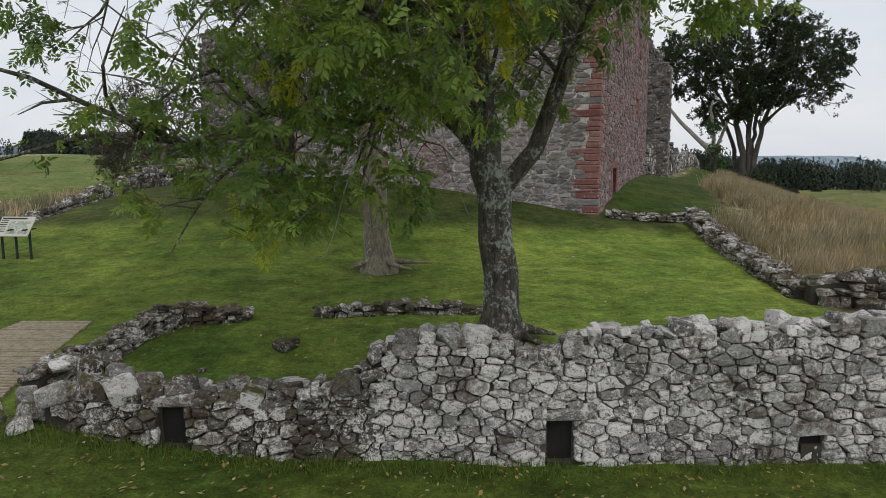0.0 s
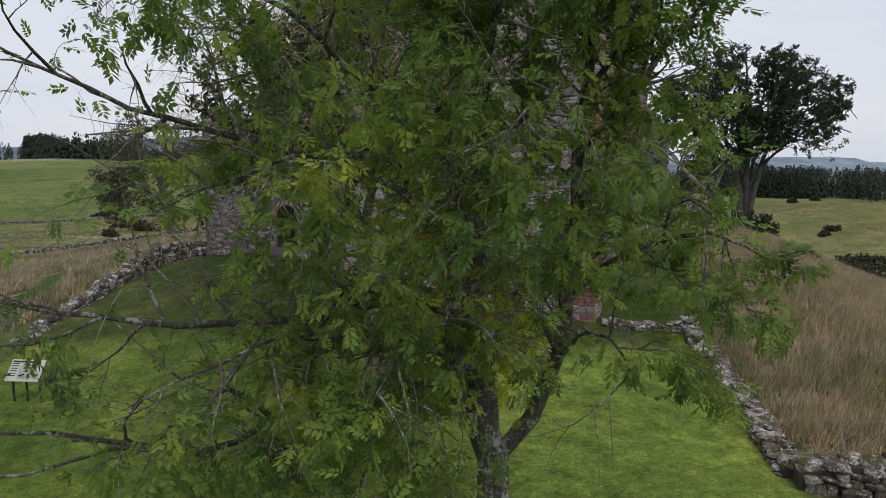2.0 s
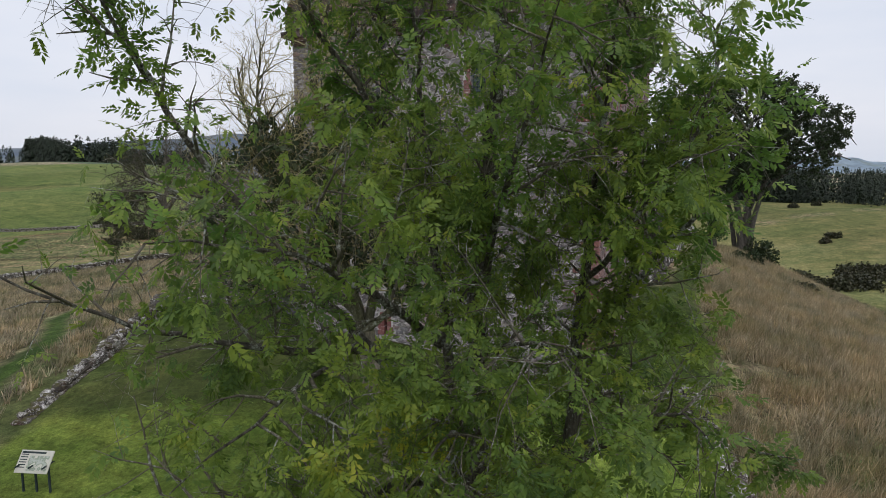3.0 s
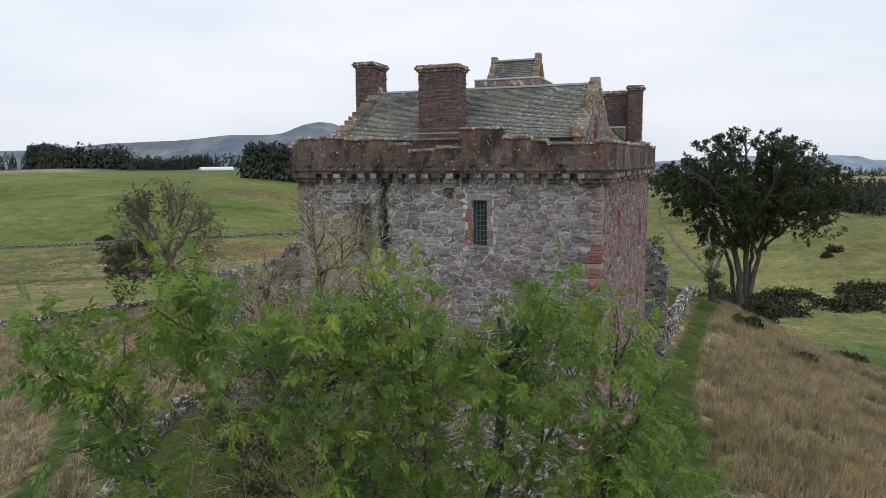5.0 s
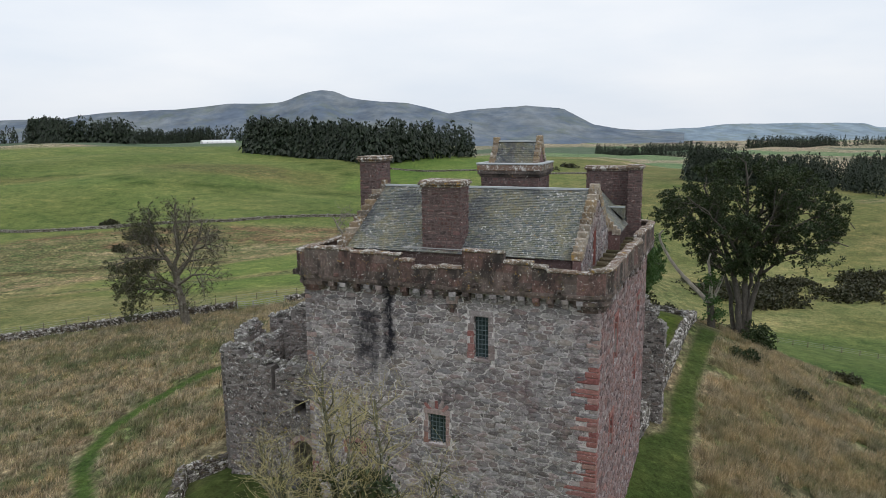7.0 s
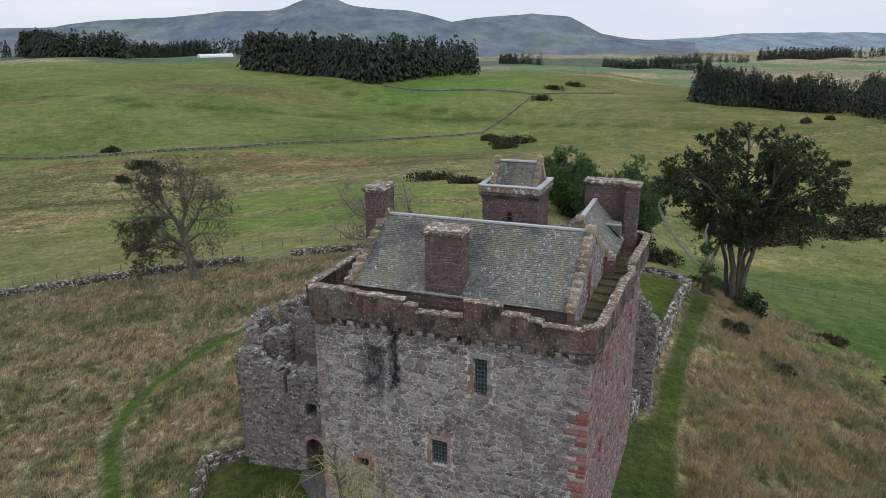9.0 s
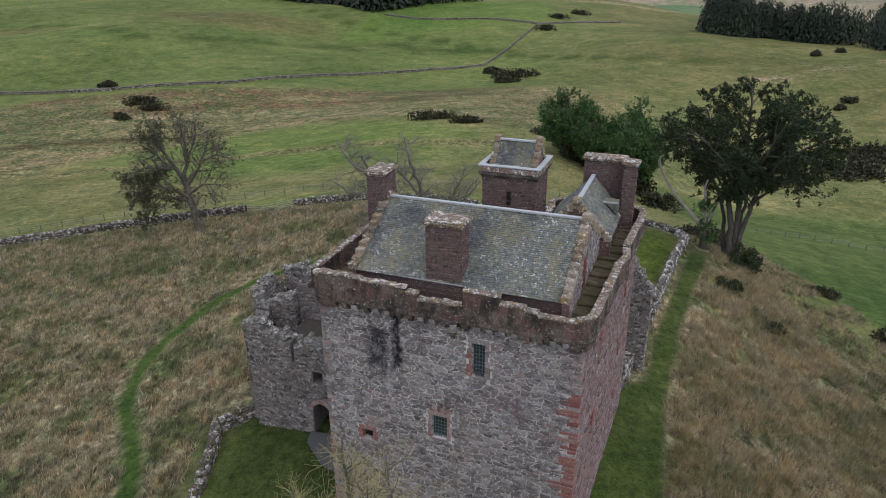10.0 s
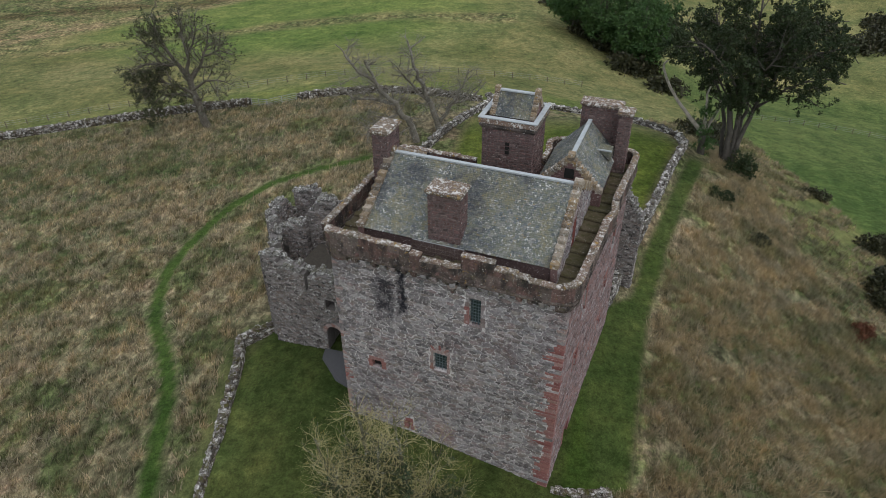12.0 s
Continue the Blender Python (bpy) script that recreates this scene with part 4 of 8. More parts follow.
at = me_ground.color_attributes.new("cover", "FLOAT_COLOR", "POINT")
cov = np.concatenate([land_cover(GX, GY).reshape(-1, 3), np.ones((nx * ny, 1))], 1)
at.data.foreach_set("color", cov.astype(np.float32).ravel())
tagged(new("ground", me_ground), "grassy castle hill with mown lawn and rolling pasture", "ground", kind="structure")


# ---- the tower house; its own axes: x to the right along the front, y back, z up ----
TOWER = pose(6.3, 27.4, 0, 0, 0, -20.25)
tower = thing("tower_house", TOWER, "tall grey rubble tower house with red sandstone dressings and slate roofs", "castle tower")
W_FRONT, D_MAIN, D_WING, SPLAY = 14.1, 10.4, 16.0, 0.65
SIDE = math.atan2(SPLAY, D_WING)
# openings: along the wall, up
front_holes = [(-5.5, -4.82, 12.2, 14.15), (-7.75, -6.87, 7.8, 9.27), (-12.0, -11.35, 6.55, 7.2), (-9.66, -9.52, 1.5, 2.3)]
side_holes = [(3.9, 4.75, 11.3, 13.5), (3.4, 4.2, 7.1, 8.8), (12.0, 12.9, 10.9, 12.7), (11.4, 12.2, 7.6, 9.0), (11.0, 11.8, 4.4, 5.5), (3.4, 4.5, -0.1, 1.8), (8.6, 8.95, 4.2, 5.0)]

for sec in wall_with_holes(W_FRONT, -1.2, 15.5, 1.0, [(a + W_FRONT, b + W_FRONT, c, d) for a, b, c, d in front_holes]):
    part("front_wall", sec.moved(Matrix.Translation((-W_FRONT, 0, 0))), m_mortar, tower)
M_SIDE = Matrix.Rotation(radians(90) - SIDE, 4, "Z")
for sec in wall_with_holes(D_WING, -1.2, 15.5, 0.9, side_holes):
    part("side_wall", sec.moved(M_SIDE), m_mortar_pink, tower)
rest = Mesh()
rest.prism([(-1.0, 0.9), (-1.0 + SPLAY, D_WING), (-5.0, D_WING), (-4.9, D_MAIN), (-W_FRONT, D_MAIN), (-W_FRONT, 0.9)], -1.2, 15.6)
part("rear_wall", rest, m_mortar, tower)

front_out = random_rubble(W_FRONT, -0.9, 15.15, 0.40, 0.19, [(W_FRONT + a - 0.28, W_FRONT + b + 0.28, c - 0.2, d + 0.3) for a, b, c, d in front_holes], 11,
                            skip=lambda a, z: a > W_FRONT - 0.6 and z < 12.5, gap=0.012, vary=1.0, corners=False, level=0.27, flat=1.25)
nearest = [p for p in front_out if 7.0 < p[0].x < 9.6 and 11.8 < p[0].y < 15]
others = [p for p in front_out if not (7.0 < p[0].x < 9.6 and 11.8 < p[0].y < 15)]
ob = part("rubble_facing", rubble_mesh("rubble_facing", others, lambda a, z, o: (a - W_FRONT, -o, z), 0.05, m_rubble, 3, 0.14), None, tower, "coursed grey rubble facing")
ob["kind"] = "stuff"


def on_side(a, z, o):
    p = M_SIDE @ Vector((a, 0, z))
    return (p.x + o * math.cos(SIDE), p.y - o * math.sin(SIDE), z)


side_out = random_rubble(D_WING, -0.6, 15.15, 0.40, 0.19, [(a - 0.2, b + 0.2, c - 0.2, d + 0.25) for a, b, c, d in side_holes], 12, skip=lambda a, z: a < 0.35, gap=0.012, vary=1.0, corners=False, level=0.27, flat=1.25)
ob = part("rubble_facing", rubble_mesh("rubble_facing", side_out, on_side, 0.045, m_rubble_red, 4), None, tower, "reddish rubble facing of the side wall")
ob["kind"] = "stuff"

rng = random.Random(21)
# red corner stones at the front right corner
z, k = -0.4, 0
while z < 15.0:
    h = rng.uniform(0.15, 0.29)
    long_front = rng.uniform(0.6, 1.15) if rng.random() < 0.5 else rng.uniform(0.3, 0.6)
    if z < 8:
        long_front += 0.25 * rng.random()
    long_side = 0.35 if k % 2 else 0.7
    q = Mesh()
    q.block(-long_front, 0.035, -0.045, long_side, z, min(z + h, 15.1) - 0.015, 0.03, 0.012, rng)
    part("quoin", q, m_red if z < 12.4 and rng.random() < (0.93 if z < 8 else 0.62) else (m_pink if rng.random() < 0.35 else m_rubble_each), tower)
    z += h
    k += 1
# greyer corner stones at the left
z, k = -0.2, 0
while z < 15.0:
    h = rng.uniform(0.16, 0.32)
    q = Mesh()
    q.block(-W_FRONT - 0.03, -W_FRONT + (rng.uniform(0.3, 0.7) if k % 2 else rng.uniform(0.2, 0.4)), -0.045, 0.4, z, min(z + h, 15.1) - 0.015, 0.03, 0.012, rng)
    part("quoin", q, (m_red if z < 6 and rng.random() < 0.4 else m_pink) if rng.random() < (0.6 if z < 6 else 0.25) else m_rubble_each, tower)
    z += h
    k += 1


def window(x0, x1, z0, z1, place, surround, bars=(4, 8), arch=False, blank=False):
    """A window in a wall: dressed surround, recessed pane and iron grille. place(along, up, out)."""
    w = part("window", Mesh().add([place(a, b, -0.32) for a, b in ((x0, z0), (x1, z0), (x1, z1), (x0, z1))], [(0, 1, 2, 3)]), m_glass if not blank else m_void, tower, "dark leaded glass" if not blank else "")

    def slab(name, a0, a1, b0, b1, o0, o1, mat):
        m = Mesh()
        m.block(a0, a1, o0, o1, b0, b1, 0.02, 0.006, rng)
        m.v = [place(p[0], p[2], p[1]) for p in m.v]
        part(name, m, mat, w)

    z = z0
    while z < z1 - 0.02:
        h = min(rng.uniform(0.25, 0.42), z1 - z)
        for sgn in (0, 1):
            wd = rng.uniform(0.14, 0.34)
            mat = surround if rng.random() < 0.8 else m_rubble_each
            if surround == m_dress and sgn == 0 and z < z0 + 0.62 * (z1 - z0):
                mat = m_red
            if sgn == 0:
                slab("jamb_stone", x0 - wd, x0, z, z + h - 0.01, -0.3, 0.035, mat)
            else:
                slab("jamb_stone", x1, x1 + wd, z, z + h - 0.01, -0.3, 0.035, mat)
        z += h
    slab("lintel", x0 - 0.2, x1 + 0.2, z1, z1 + 0.26, -0.3, 0.055, surround)
    slab("sill", x0 - 0.12, x1 + 0.12, z0 - 0.13, z0, -0.3, 0.08, m_dress)
    if arch:
        for i in range(7):
            a = radians(25 + i * 21.7)
            m = Mesh()
            m.block(-0.085, 0.085, -0.02, 0.055, 0.0, rng.uniform(0.36, 0.5), 0.02, 0.01, rng)
            c = Vector(((x0 + x1) / 2, 0, z1 - 0.12))
            m.v = [(lambda p: place(c.x + p.z * -math.cos(a) * 1.0 + p.x * math.sin(a) + -math.cos(a) * 0.42, c.z + p.z * math.sin(a) + p.x * math.cos(a) + math.sin(a) * 0.42, p.y))(Vector(v)) for v in m.v]
            if 1 <= i <= 5:
                part("relieving_stone", m, m_red if i % 2 else m_pink, w)
    if bars:
        nv, nh = bars
        for i in range(1, nv):
            a = x0 + (x1 - x0) * i / nv
            slab("bar", a - 0.016, a + 0.016, z0, z1, -0.17, -0.13, m_grille)
        for i in range(1, nh):
            b = z0 + (z1 - z0) * i / nh
            slab("bar", x0, x1, b - 0.016, b + 0.016, -0.145, -0.11, m_grille)
    return w


def on_front(a, z, o):
    return (a, -o, z)


window(*front_holes[0], on_front, m_dress, (4, 9))
window(*front_holes[1], on_front, m_pink, (5, 7), arch=True)
window(*front_holes[2], on_front, m_red, None, blank=True)
window(*front_holes[3], on_front, m_red, None, blank=True)
for i, hole in enumerate(side_holes):
    if i == 5:
        d = part("side_door", Mesh().add([on_side(a, b, -0.3) for a, b in ((hole[0], hole[2]), (hole[1], hole[2]), (hole[1], hole[3]), (hole[0], hole[3]))], [(0, 1, 2, 3)]), m_reddoor, tower, "dark red boarded door")
        for a0, a1, b0, b1 in ((hole[0] - 0.3, hole[0], hole[2], hole[3]), (hole[1], hole[1] + 0.3, hole[2], hole[3]), (hole[0] - 0.3, hole[1] + 0.3, hole[3], hole[3] + 0.3)):
            m = Mesh()
            m.block(a0, a1, -0.3, 0.05, b0, b1, 0.02)
            m.v = [on_side(p[0], p[2], p[1]) for p in m.v]
            part("door_surround", m, m_red, d)
    else:
        window(*hole, on_side, m_red, (3, 7) if hole[3] - hole[2] > 1 else None)

# corbel table and parapet, following the wallhead with rounded corners
PW = 0.34


def round_corner(cx, cy, r, a0, a1, n=6):
    return [(cx + r * math.cos(radians(a0 + (a1 - a0) * i / n)), cy + r * math.sin(radians(a0 + (a1 - a0) * i / n))) for i in range(n + 1)]


OUT = 0.42
sx = lambda y: SPLAY * y / D_WING
head = round_corner(-W_FRONT + 0.55, 0.55, 0.55 + OUT, 180, 270)
head += [(-6.9, -OUT), (-6.7, -OUT - 0.16), (-6.5, -OUT - 0.2), (-6.3, -OUT - 0.16), (-6.1, -OUT)]
head += round_corner(-0.55, 0.55, 0.55 + OUT, 270, 358)
head += [(OUT + sx(7.0), 7.0), (OUT + 0.12 + sx(7.4), 7.4), (OUT + 0.22 + sx(7.9), 7.9), (OUT + 0.12 + sx(8.4), 8.4), (OUT + sx(8.8), 8.8)]
head += round_corner(SPLAY - 0.55, D_WING - 0.55, 0.55 + OUT, 0, 90)
head += [(-3.2, D_WING + OUT)]
left_head = [(-W_FRONT - OUT, 0.55), (-W_FRONT - OUT, D_MAIN)]
back_head = [(-W_FRONT - OUT, D_MAIN + OUT), (-9.0, D_MAIN + OUT)]
stair_head = [(-4.7, D_MAIN + 2.4), (-4.7, D_WING - 1.5), *round_corner(-4.1, D_WING - 0.5, 0.9, 180, 90, 4)]


def top_at(x, y):
    """The parapet's height along the front; even along the sides."""
    if y < 0.2 and x < -0.4:
        s = -x
        for lo, hi, z in ((13.85, 15, 16.75), (11.4, 13.85, 16.95), (9.0, 11.4, 16.86), (8.05, 9.0, 16.62), (7.05, 8.05, 16.34), (5.85, 7.05, 16.44), (4.25, 5.85, 17.22), (3.0, 4.25, 16.8), (2.0, 3.0, 16.68), (0, 2.0, 16.54)):
            if lo <= s < hi:
                return z
    if y > 8.9:
        return 16.75 if y < 12 else 16.6
    return 16.6


def along(line, step):
    """Even steps along a line: point, direction."""
    out = []
    rest = 0.0
    for (ax, ay), (bx, by) in zip(line, line[1:]):
        ln = math.hypot(bx - ax, by - ay)
        if ln < 1e-6:
            continue
        d = rest
        while d < ln:
            out.append((ax + (bx - ax) * d / ln, ay + (by - ay) * d / ln, (bx - ax) / ln, (by - ay) / ln))
            d += step
        rest = d - ln
    return out


def resample(line, step):
    pts = [(p[0], p[1]) for p in along(line, step)]
    return pts + [line[-1]]


parapet = part("parapet", Mesh().box(-W_FRONT, -W_FRONT + 0.02, 0.3, 0.32, 15.4, 15.5), m_parapet, tower, "dark reddish ashlar parapet with lichen")
for line in (head, left_head, back_head, stair_head):
    pts = resample(line, 0.62)
    for (ax, ay), (bx, by) in zip(pts, pts[1:]):
        ln = math.hypot(bx - ax, by - ay)
        if ln < 0.05:
            continue
        ux, uy = (bx - ax) / ln, (by - ay) / ln
        m4 = Matrix(((ux, -uy, 0, ax), (uy, ux, 0, ay), (0, 0, 1, 0), (0, 0, 0, 1)))
        top = top_at((ax + bx) / 2, (ay + by) / 2)
        z = 15.55
        rows = max(2, round((top - 0.12 - z) / 0.42))
        for r in range(rows):
            z1 = 15.55 + (top - 0.12 - 15.55) * (r + 1) / rows
            m = Mesh()
            m.block(-0.004, ln + 0.004, 0, PW, z, z1 - 0.004, 0.008, 0.005, rng)
            part("ashlar_block", m.moved(m4), m_parapet, parapet)
            z = z1
        m = Mesh()
        m.block(-0.015, ln + 0.015, -0.05, PW + 0.05, top - 0.12, top + rng.uniform(-0.02, 0.05), 0.035, 0.015, rng)
        part("cope_stone", m.moved(m4), m_cope, parapet)
# moulded string course
cb = Mesh()
for line in (head, left_head):
    for (ax, ay), (bx, by) in zip(line, line[1:]):
        ln = math.hypot(bx - ax, by - ay)
        if ln < 0.01:
            continue
        ux, uy = (bx - ax) / ln, (by - ay) / ln
        m4 = Matrix(((ux, -uy, 0, ax), (uy, ux, 0, ay), (0, 0, 1, 0), (0, 0, 0, 1)))
        for o0, o1, c0, c1 in ((-0.05, 0.6, 15.42, 15.555), (0.02, 0.6, 15.30, 15.42)):
            m = Mesh()
            m.box(-0.02, ln + 0.02, o0, o1, c0, c1)
            m.moved(m4)
            cb.add(m.v, m.f)
part("string_course", cb, m_parapet, tower)
# corbels
for px, py, ux, uy in along(head[3:], 0.62):
    m4 = Matrix(((ux, -uy, 0, px), (uy, ux, 0, py), (0, 0, 1, 0), (0, 0, 0, 1)))
    m = Mesh()
    m.block(-0.15, 0.15, 0.0, 0.6, 15.08, 15.30, 0.03, 0.015, rng)
    m.block(-0.13, 0.13, 0.16, 0.6, 14.88, 15.08, 0.03, 0.015, rng)
    part("corbel", m.moved(m4), m_parapet if rng.random() < 0.45 else m_rubble_each, tower)
# stepped corbels under the round corners and the middle bulge
for cx, cy in ((-W_FRONT + 0.5, 0.5), (-0.5, 0.5), (SPLAY - 0.5, D_WING - 0.5)):
    for i, (r, z0, z1) in enumerate(((0.93, 15.1, 15.3), (0.80, 14.92, 15.1), (0.70, 14.76, 14.92))):
        m = Mesh()
        m.prism(round_corner(cx, cy, r, 0, 360, 20)[:-1], z0, z1 - 0.015)
        part("corner_corbel", m, m_parapet, tower)
for i, (r, z0, z1) in enumerate(((0.62, 15.1, 15.3), (0.5, 14.9, 15.1), (0.38, 14.7, 14.9), (0.26, 14.48, 14.7), (0.14, 14.25, 14.48))):
    m = Mesh()
    m.prism([(-6.5 + r * 0.75 * math.cos(radians(a)), -0.0 + r * 0.85 * math.sin(radians(a))) for a in range(180, 361, 15)] + [(-6.5, 0.2)], z0, z1 - 0.015)
    part("pendant_corbel", m, m_pink if i in (1, 2) else m_parapet, tower)
# water spouts below the parapet
for s in (13.2, 12.1, 10.9, 9.7, 8.6, 7.2, 5.3, 4.0, 2.9, 1.6):
    m = Mesh()
    m.block(-s - 0.1, -s + 0.1, -OUT - 0.2, -OUT + 0.1, 15.62, 15.76, 0.03, 0.02, rng)
    part("water_spout", m, m_parapet, tower)

# wallwalk of overlapping slabs
for line, inner in ((((-13.7, 0.35), (-0.2, 0.35)), 0.62), (((-0.35, 0.6), (-0.35 + SPLAY, D_WING - 0.2)), 1.25), (((-13.55, 0.9), (-13.55, D_MAIN)), 0.62)):
    pts = resample(line, 1.2)
    for i, ((ax, ay), (bx, by)) in enumerate(zip(pts, pts[1:])):
        ln = math.hypot(bx - ax, by - ay)
        if ln < 0.2:
            continue
        ux, uy = (bx - ax) / ln, (by - ay) / ln
        m4 = Matrix(((ux, -uy, 0, ax), (uy, ux, 0, ay), (0, 0, 1, 0), (0, 0, 0, 1)))
        m = Mesh()
        m.block(0.03, ln - 0.03, -0.62, inner, 15.5, 15.7, 0.03, 0.012, rng)
        lap = Mesh()
        lap.block(-0.2, 0.2, -0.64, inner + 0.02, 15.66, 15.86, 0.05, 0.02, rng)
        m.add(lap.v, lap.f)
        part("wallwalk_slab", m.moved(m4), m_slab, tower)


def slate_slope(corner, along_v, up_v, length, rise, step, width, material, seed, single=None):
    """Courses of lapped slates on a slope; single: a list that takes the lowest courses, slate by slate."""
    r = random.Random(seed)
    al, up = Vector(along_v).normalized(), Vector(up_v).normalized()
    nrm = al.cross(up).normalized()
    if nrm.z < 0:
        nrm = -nrm
    verts, faces = [], []
    rows = int(rise / step)
    for i in range(rows + 1):
        b = i * step
        a = -r.uniform(0, width)
        while a < length:
            w = width * r.uniform(0.7, 1.3)
            a0, a1 = max(a, 0), min(a + w - 0.012, length)
            if a1 - a0 > 0.03:
                t = 0.034 + r.uniform(0, 0.018)
                e = b + r.uniform(-0.015, 0.015)
                b1 = min(b + step * 1.25, rise)
                own = single is not None and i < 6 and len(single) < 300
                vs, fs = ([], []) if own else (verts, faces)
                n = len(vs)
                o = Vector(corner)
                for aa, bb, tt in ((a0, e, t), (a1, e, t), (a1, b1, 0.012), (a0, b1, 0.012), (a0, e, 0), (a1, e, 0)):
                    vs.append(tuple(o + al * aa + up * bb + nrm * tt))
                fs += [(n, n + 1, n + 2, n + 3), (n + 4, n + 5, n + 1, n), (n + 4, n, n + 3), (n + 5, n + 2, n + 1)]
                if own:
                    single.append((vs, fs))
            a += w
    me = bpy.data.meshes.new("slates")
    me.from_pydata(verts, [], faces)
    me.materials.append(material)
    return me


def gable_roof(x0, x1, y0, y1, z_eave, z_ridge, ridge_along, base_z, seed, name="roof"):
    """A slated roof over a box of masonry; ridge along x or y."""
    m, own = Mesh(), None
    if ridge_along == "x":
        ym = (y0 + y1) / 2
        v = [(x0, y0, z_eave), (x1, y0, z_eave), (x1, y1, z_eave), (x0, y1, z_eave), (x0, ym, z_ridge), (x1, ym, z_ridge)]
        f = [(0, 1, 5, 4), (2, 3, 4, 5), (1, 2, 5), (3, 0, 4), (0, 3, 2, 1)]
        up = Vector((0, ym - y0, z_ridge - z_eave))
        own = [] if name == "roof" and x1 - x0 > 8 else None
        a = slate_slope((x0, y0, z_eave), (1, 0, 0), up, x1 - x0, up.length, 0.135, 0.2, m_slate, seed, own)
        up2 = Vector((0, ym - y1, z_ridge - z_eave))
        b = slate_slope((x0, y1, z_eave), (1, 0, 0), up2, x1 - x0, up2.length, 0.135, 0.2, m_slate, seed + 1)
        lead = Mesh().box(x0, x1, ym - 0.13, ym + 0.13, z_ridge + 0.0, z_ridge + 0.09)
    else:
        xm = (x0 + x1) / 2
        v = [(x0, y0, z_eave), (x0, y1, z_eave), (x1, y1, z_eave), (x1, y0, z_eave), (xm, y0, z_ridge), (xm, y1, z_ridge)]
        f = [(0, 1, 5, 4), (2, 3, 4, 5), (1, 2, 5), (3, 0, 4), (0, 3, 2, 1)]
        up = Vector((xm - x0, 0, z_ridge - z_eave))
        a = slate_slope((x0, y0, z_eave), (0, 1, 0), up, y1 - y0, up.length, 0.135, 0.2, m_slate, seed)
        up2 = Vector((xm - x1, 0, z_ridge - z_eave))
        b = slate_slope((x1, y0, z_eave), (0, 1, 0), up2, y1 - y0, up2.length, 0.135, 0.2, m_slate, seed + 1)
        lead = Mesh().box(xm - 0.13, xm + 0.13, y0, y1, z_ridge + 0.0, z_ridge + 0.09)
    roof = part(name, Mesh().add(v, f), m_slate, tower, "weathered green-grey stone slate roof")
    for me in (a, b):
        o = part("slates", me, None, roof)
        o["kind"] = "stuff"
    for vs, fs in own or ():
        me = bpy.data.meshes.new("slate")
        me.from_pydata(vs, [], fs)
        me.materials.append(m_slate_each)
        part("slate", me, None, roof)
    part("lead_ridge", lead, m_lead, roof)
    if base_z is not None:
        part("garret_wall", Mesh().box(x0 + 0.06, x1 - 0.06, y0 + 0.1, y1 - 0.1, base_z, z_eave - 0.01), m_chimney, roof)
    return roof


def crow_gable(y0, y1, x0, x1, z_eave, z_ridge, axis, seed, base_z):
    """A gable wall with crow steps. axis 'y': the gable spans y, and is x0..x1 thick."""
    r = random.Random(seed)
    n = 11
    g = Mesh()
    mid = (y0 + y1) / 2
    put = (lambda a, b, t0, t1, z0, z1, mm: mm.block(t0, t1, a, b, z0, z1, 0.025, 0.012, r)) if axis == "y" else (lambda a, b, t0, t1, z0, z1, mm: mm.block(a, b, t0, t1, z0, z1, 0.025, 0.012, r))
    put(y0, y1, x0 + 0.03, x1 - 0.03, base_z, z_eave, g)
    gable = part("gable", g, m_chimney, tower, "rubble gable with crow steps")
    for i in range(n):
        f0, f1 = i / n, (i + 1) / n
        z0, z1 = z_eave + (z_ridge - z_eave) * f0, z_eave + (z_ridge - z_eave) * f1
        a0, a1 = y0 + (mid - y0) * f0, y1 + (mid - y1) * f0
        g = Mesh()
        put(a0 + 0.05, a1 - 0.05, x0 + 0.04, x1 - 0.04, z0 - 0.02, z1, g)
        part("gable_course", g, m_chimney, gable)
    for i in range(n):
        f0, f1 = i / n, (i + 1) / n
        z0 = z_eave + (z_ridge - z_eave) * f0
        for sgn, edge in ((1, y0), (-1, y1)):
            a0 = edge + (mid - edge) * f0
            a1 = edge + (mid - edge) * f1 + sgn * 0.18
            m = Mesh()
            put(min(a0, a1) - 0.03, max(a0, a1) + 0.03, x0 - 0.03, x1 + 0.03, z0 + 0.02, z0 + (z_ridge - z_eave) / n + 0.12, m)
            part("crow_step", m, m_step, gable)
    m = Mesh()
    put(mid - 0.2, mid + 0.2, x0 - 0.03, x1 + 0.03, z_ridge, z_ridge + 0.32, m)
    part("crow_step", m, m_step, gable)
    return gable


EAVE, RIDGE = 16.75, 19.36
gable_roof(-12.25, -1.3, 0.75, 9.95, EAVE, RIDGE, "x", 15.6, 40)
g1 = crow_gable(0.7, 10.0, -1.35, -0.95, EAVE, RIDGE, "y", 50, 15.6)
part("gable_door", Mesh().box(-0.985, -0.965, 4.25, 4.95, 15.9, 17.5), m_reddoor, g1)
face = [p for p in random_rubble(9.2, 15.7, RIDGE, 0.3, 0.17, [(3.35, 4.35, 15.6, 17.7)], 91, gap=0.015, vary=1.0, corners=False)
        if max(q.y for q in p) < RIDGE - abs(p[0].x - 4.6) * (RIDGE - EAVE) / 4.6 - 0.05]
part("rubble_facing", rubble_mesh("rubble_facing", face, lambda a, z, o: (-0.985 + o, 0.75 + a, z), 0.05, m_rubble, 92), None, g1, "grey rubble gable face")["kind"] = "stuff"
crow_gable(0.7, 10.0, -12.6, -12.2, EAVE, RIDGE, "y", 51, 15.6)
gable_roof(-4.5, -0.4, 9.7, 15.3, 16.6, 18.72, "y", 15.6, 42)
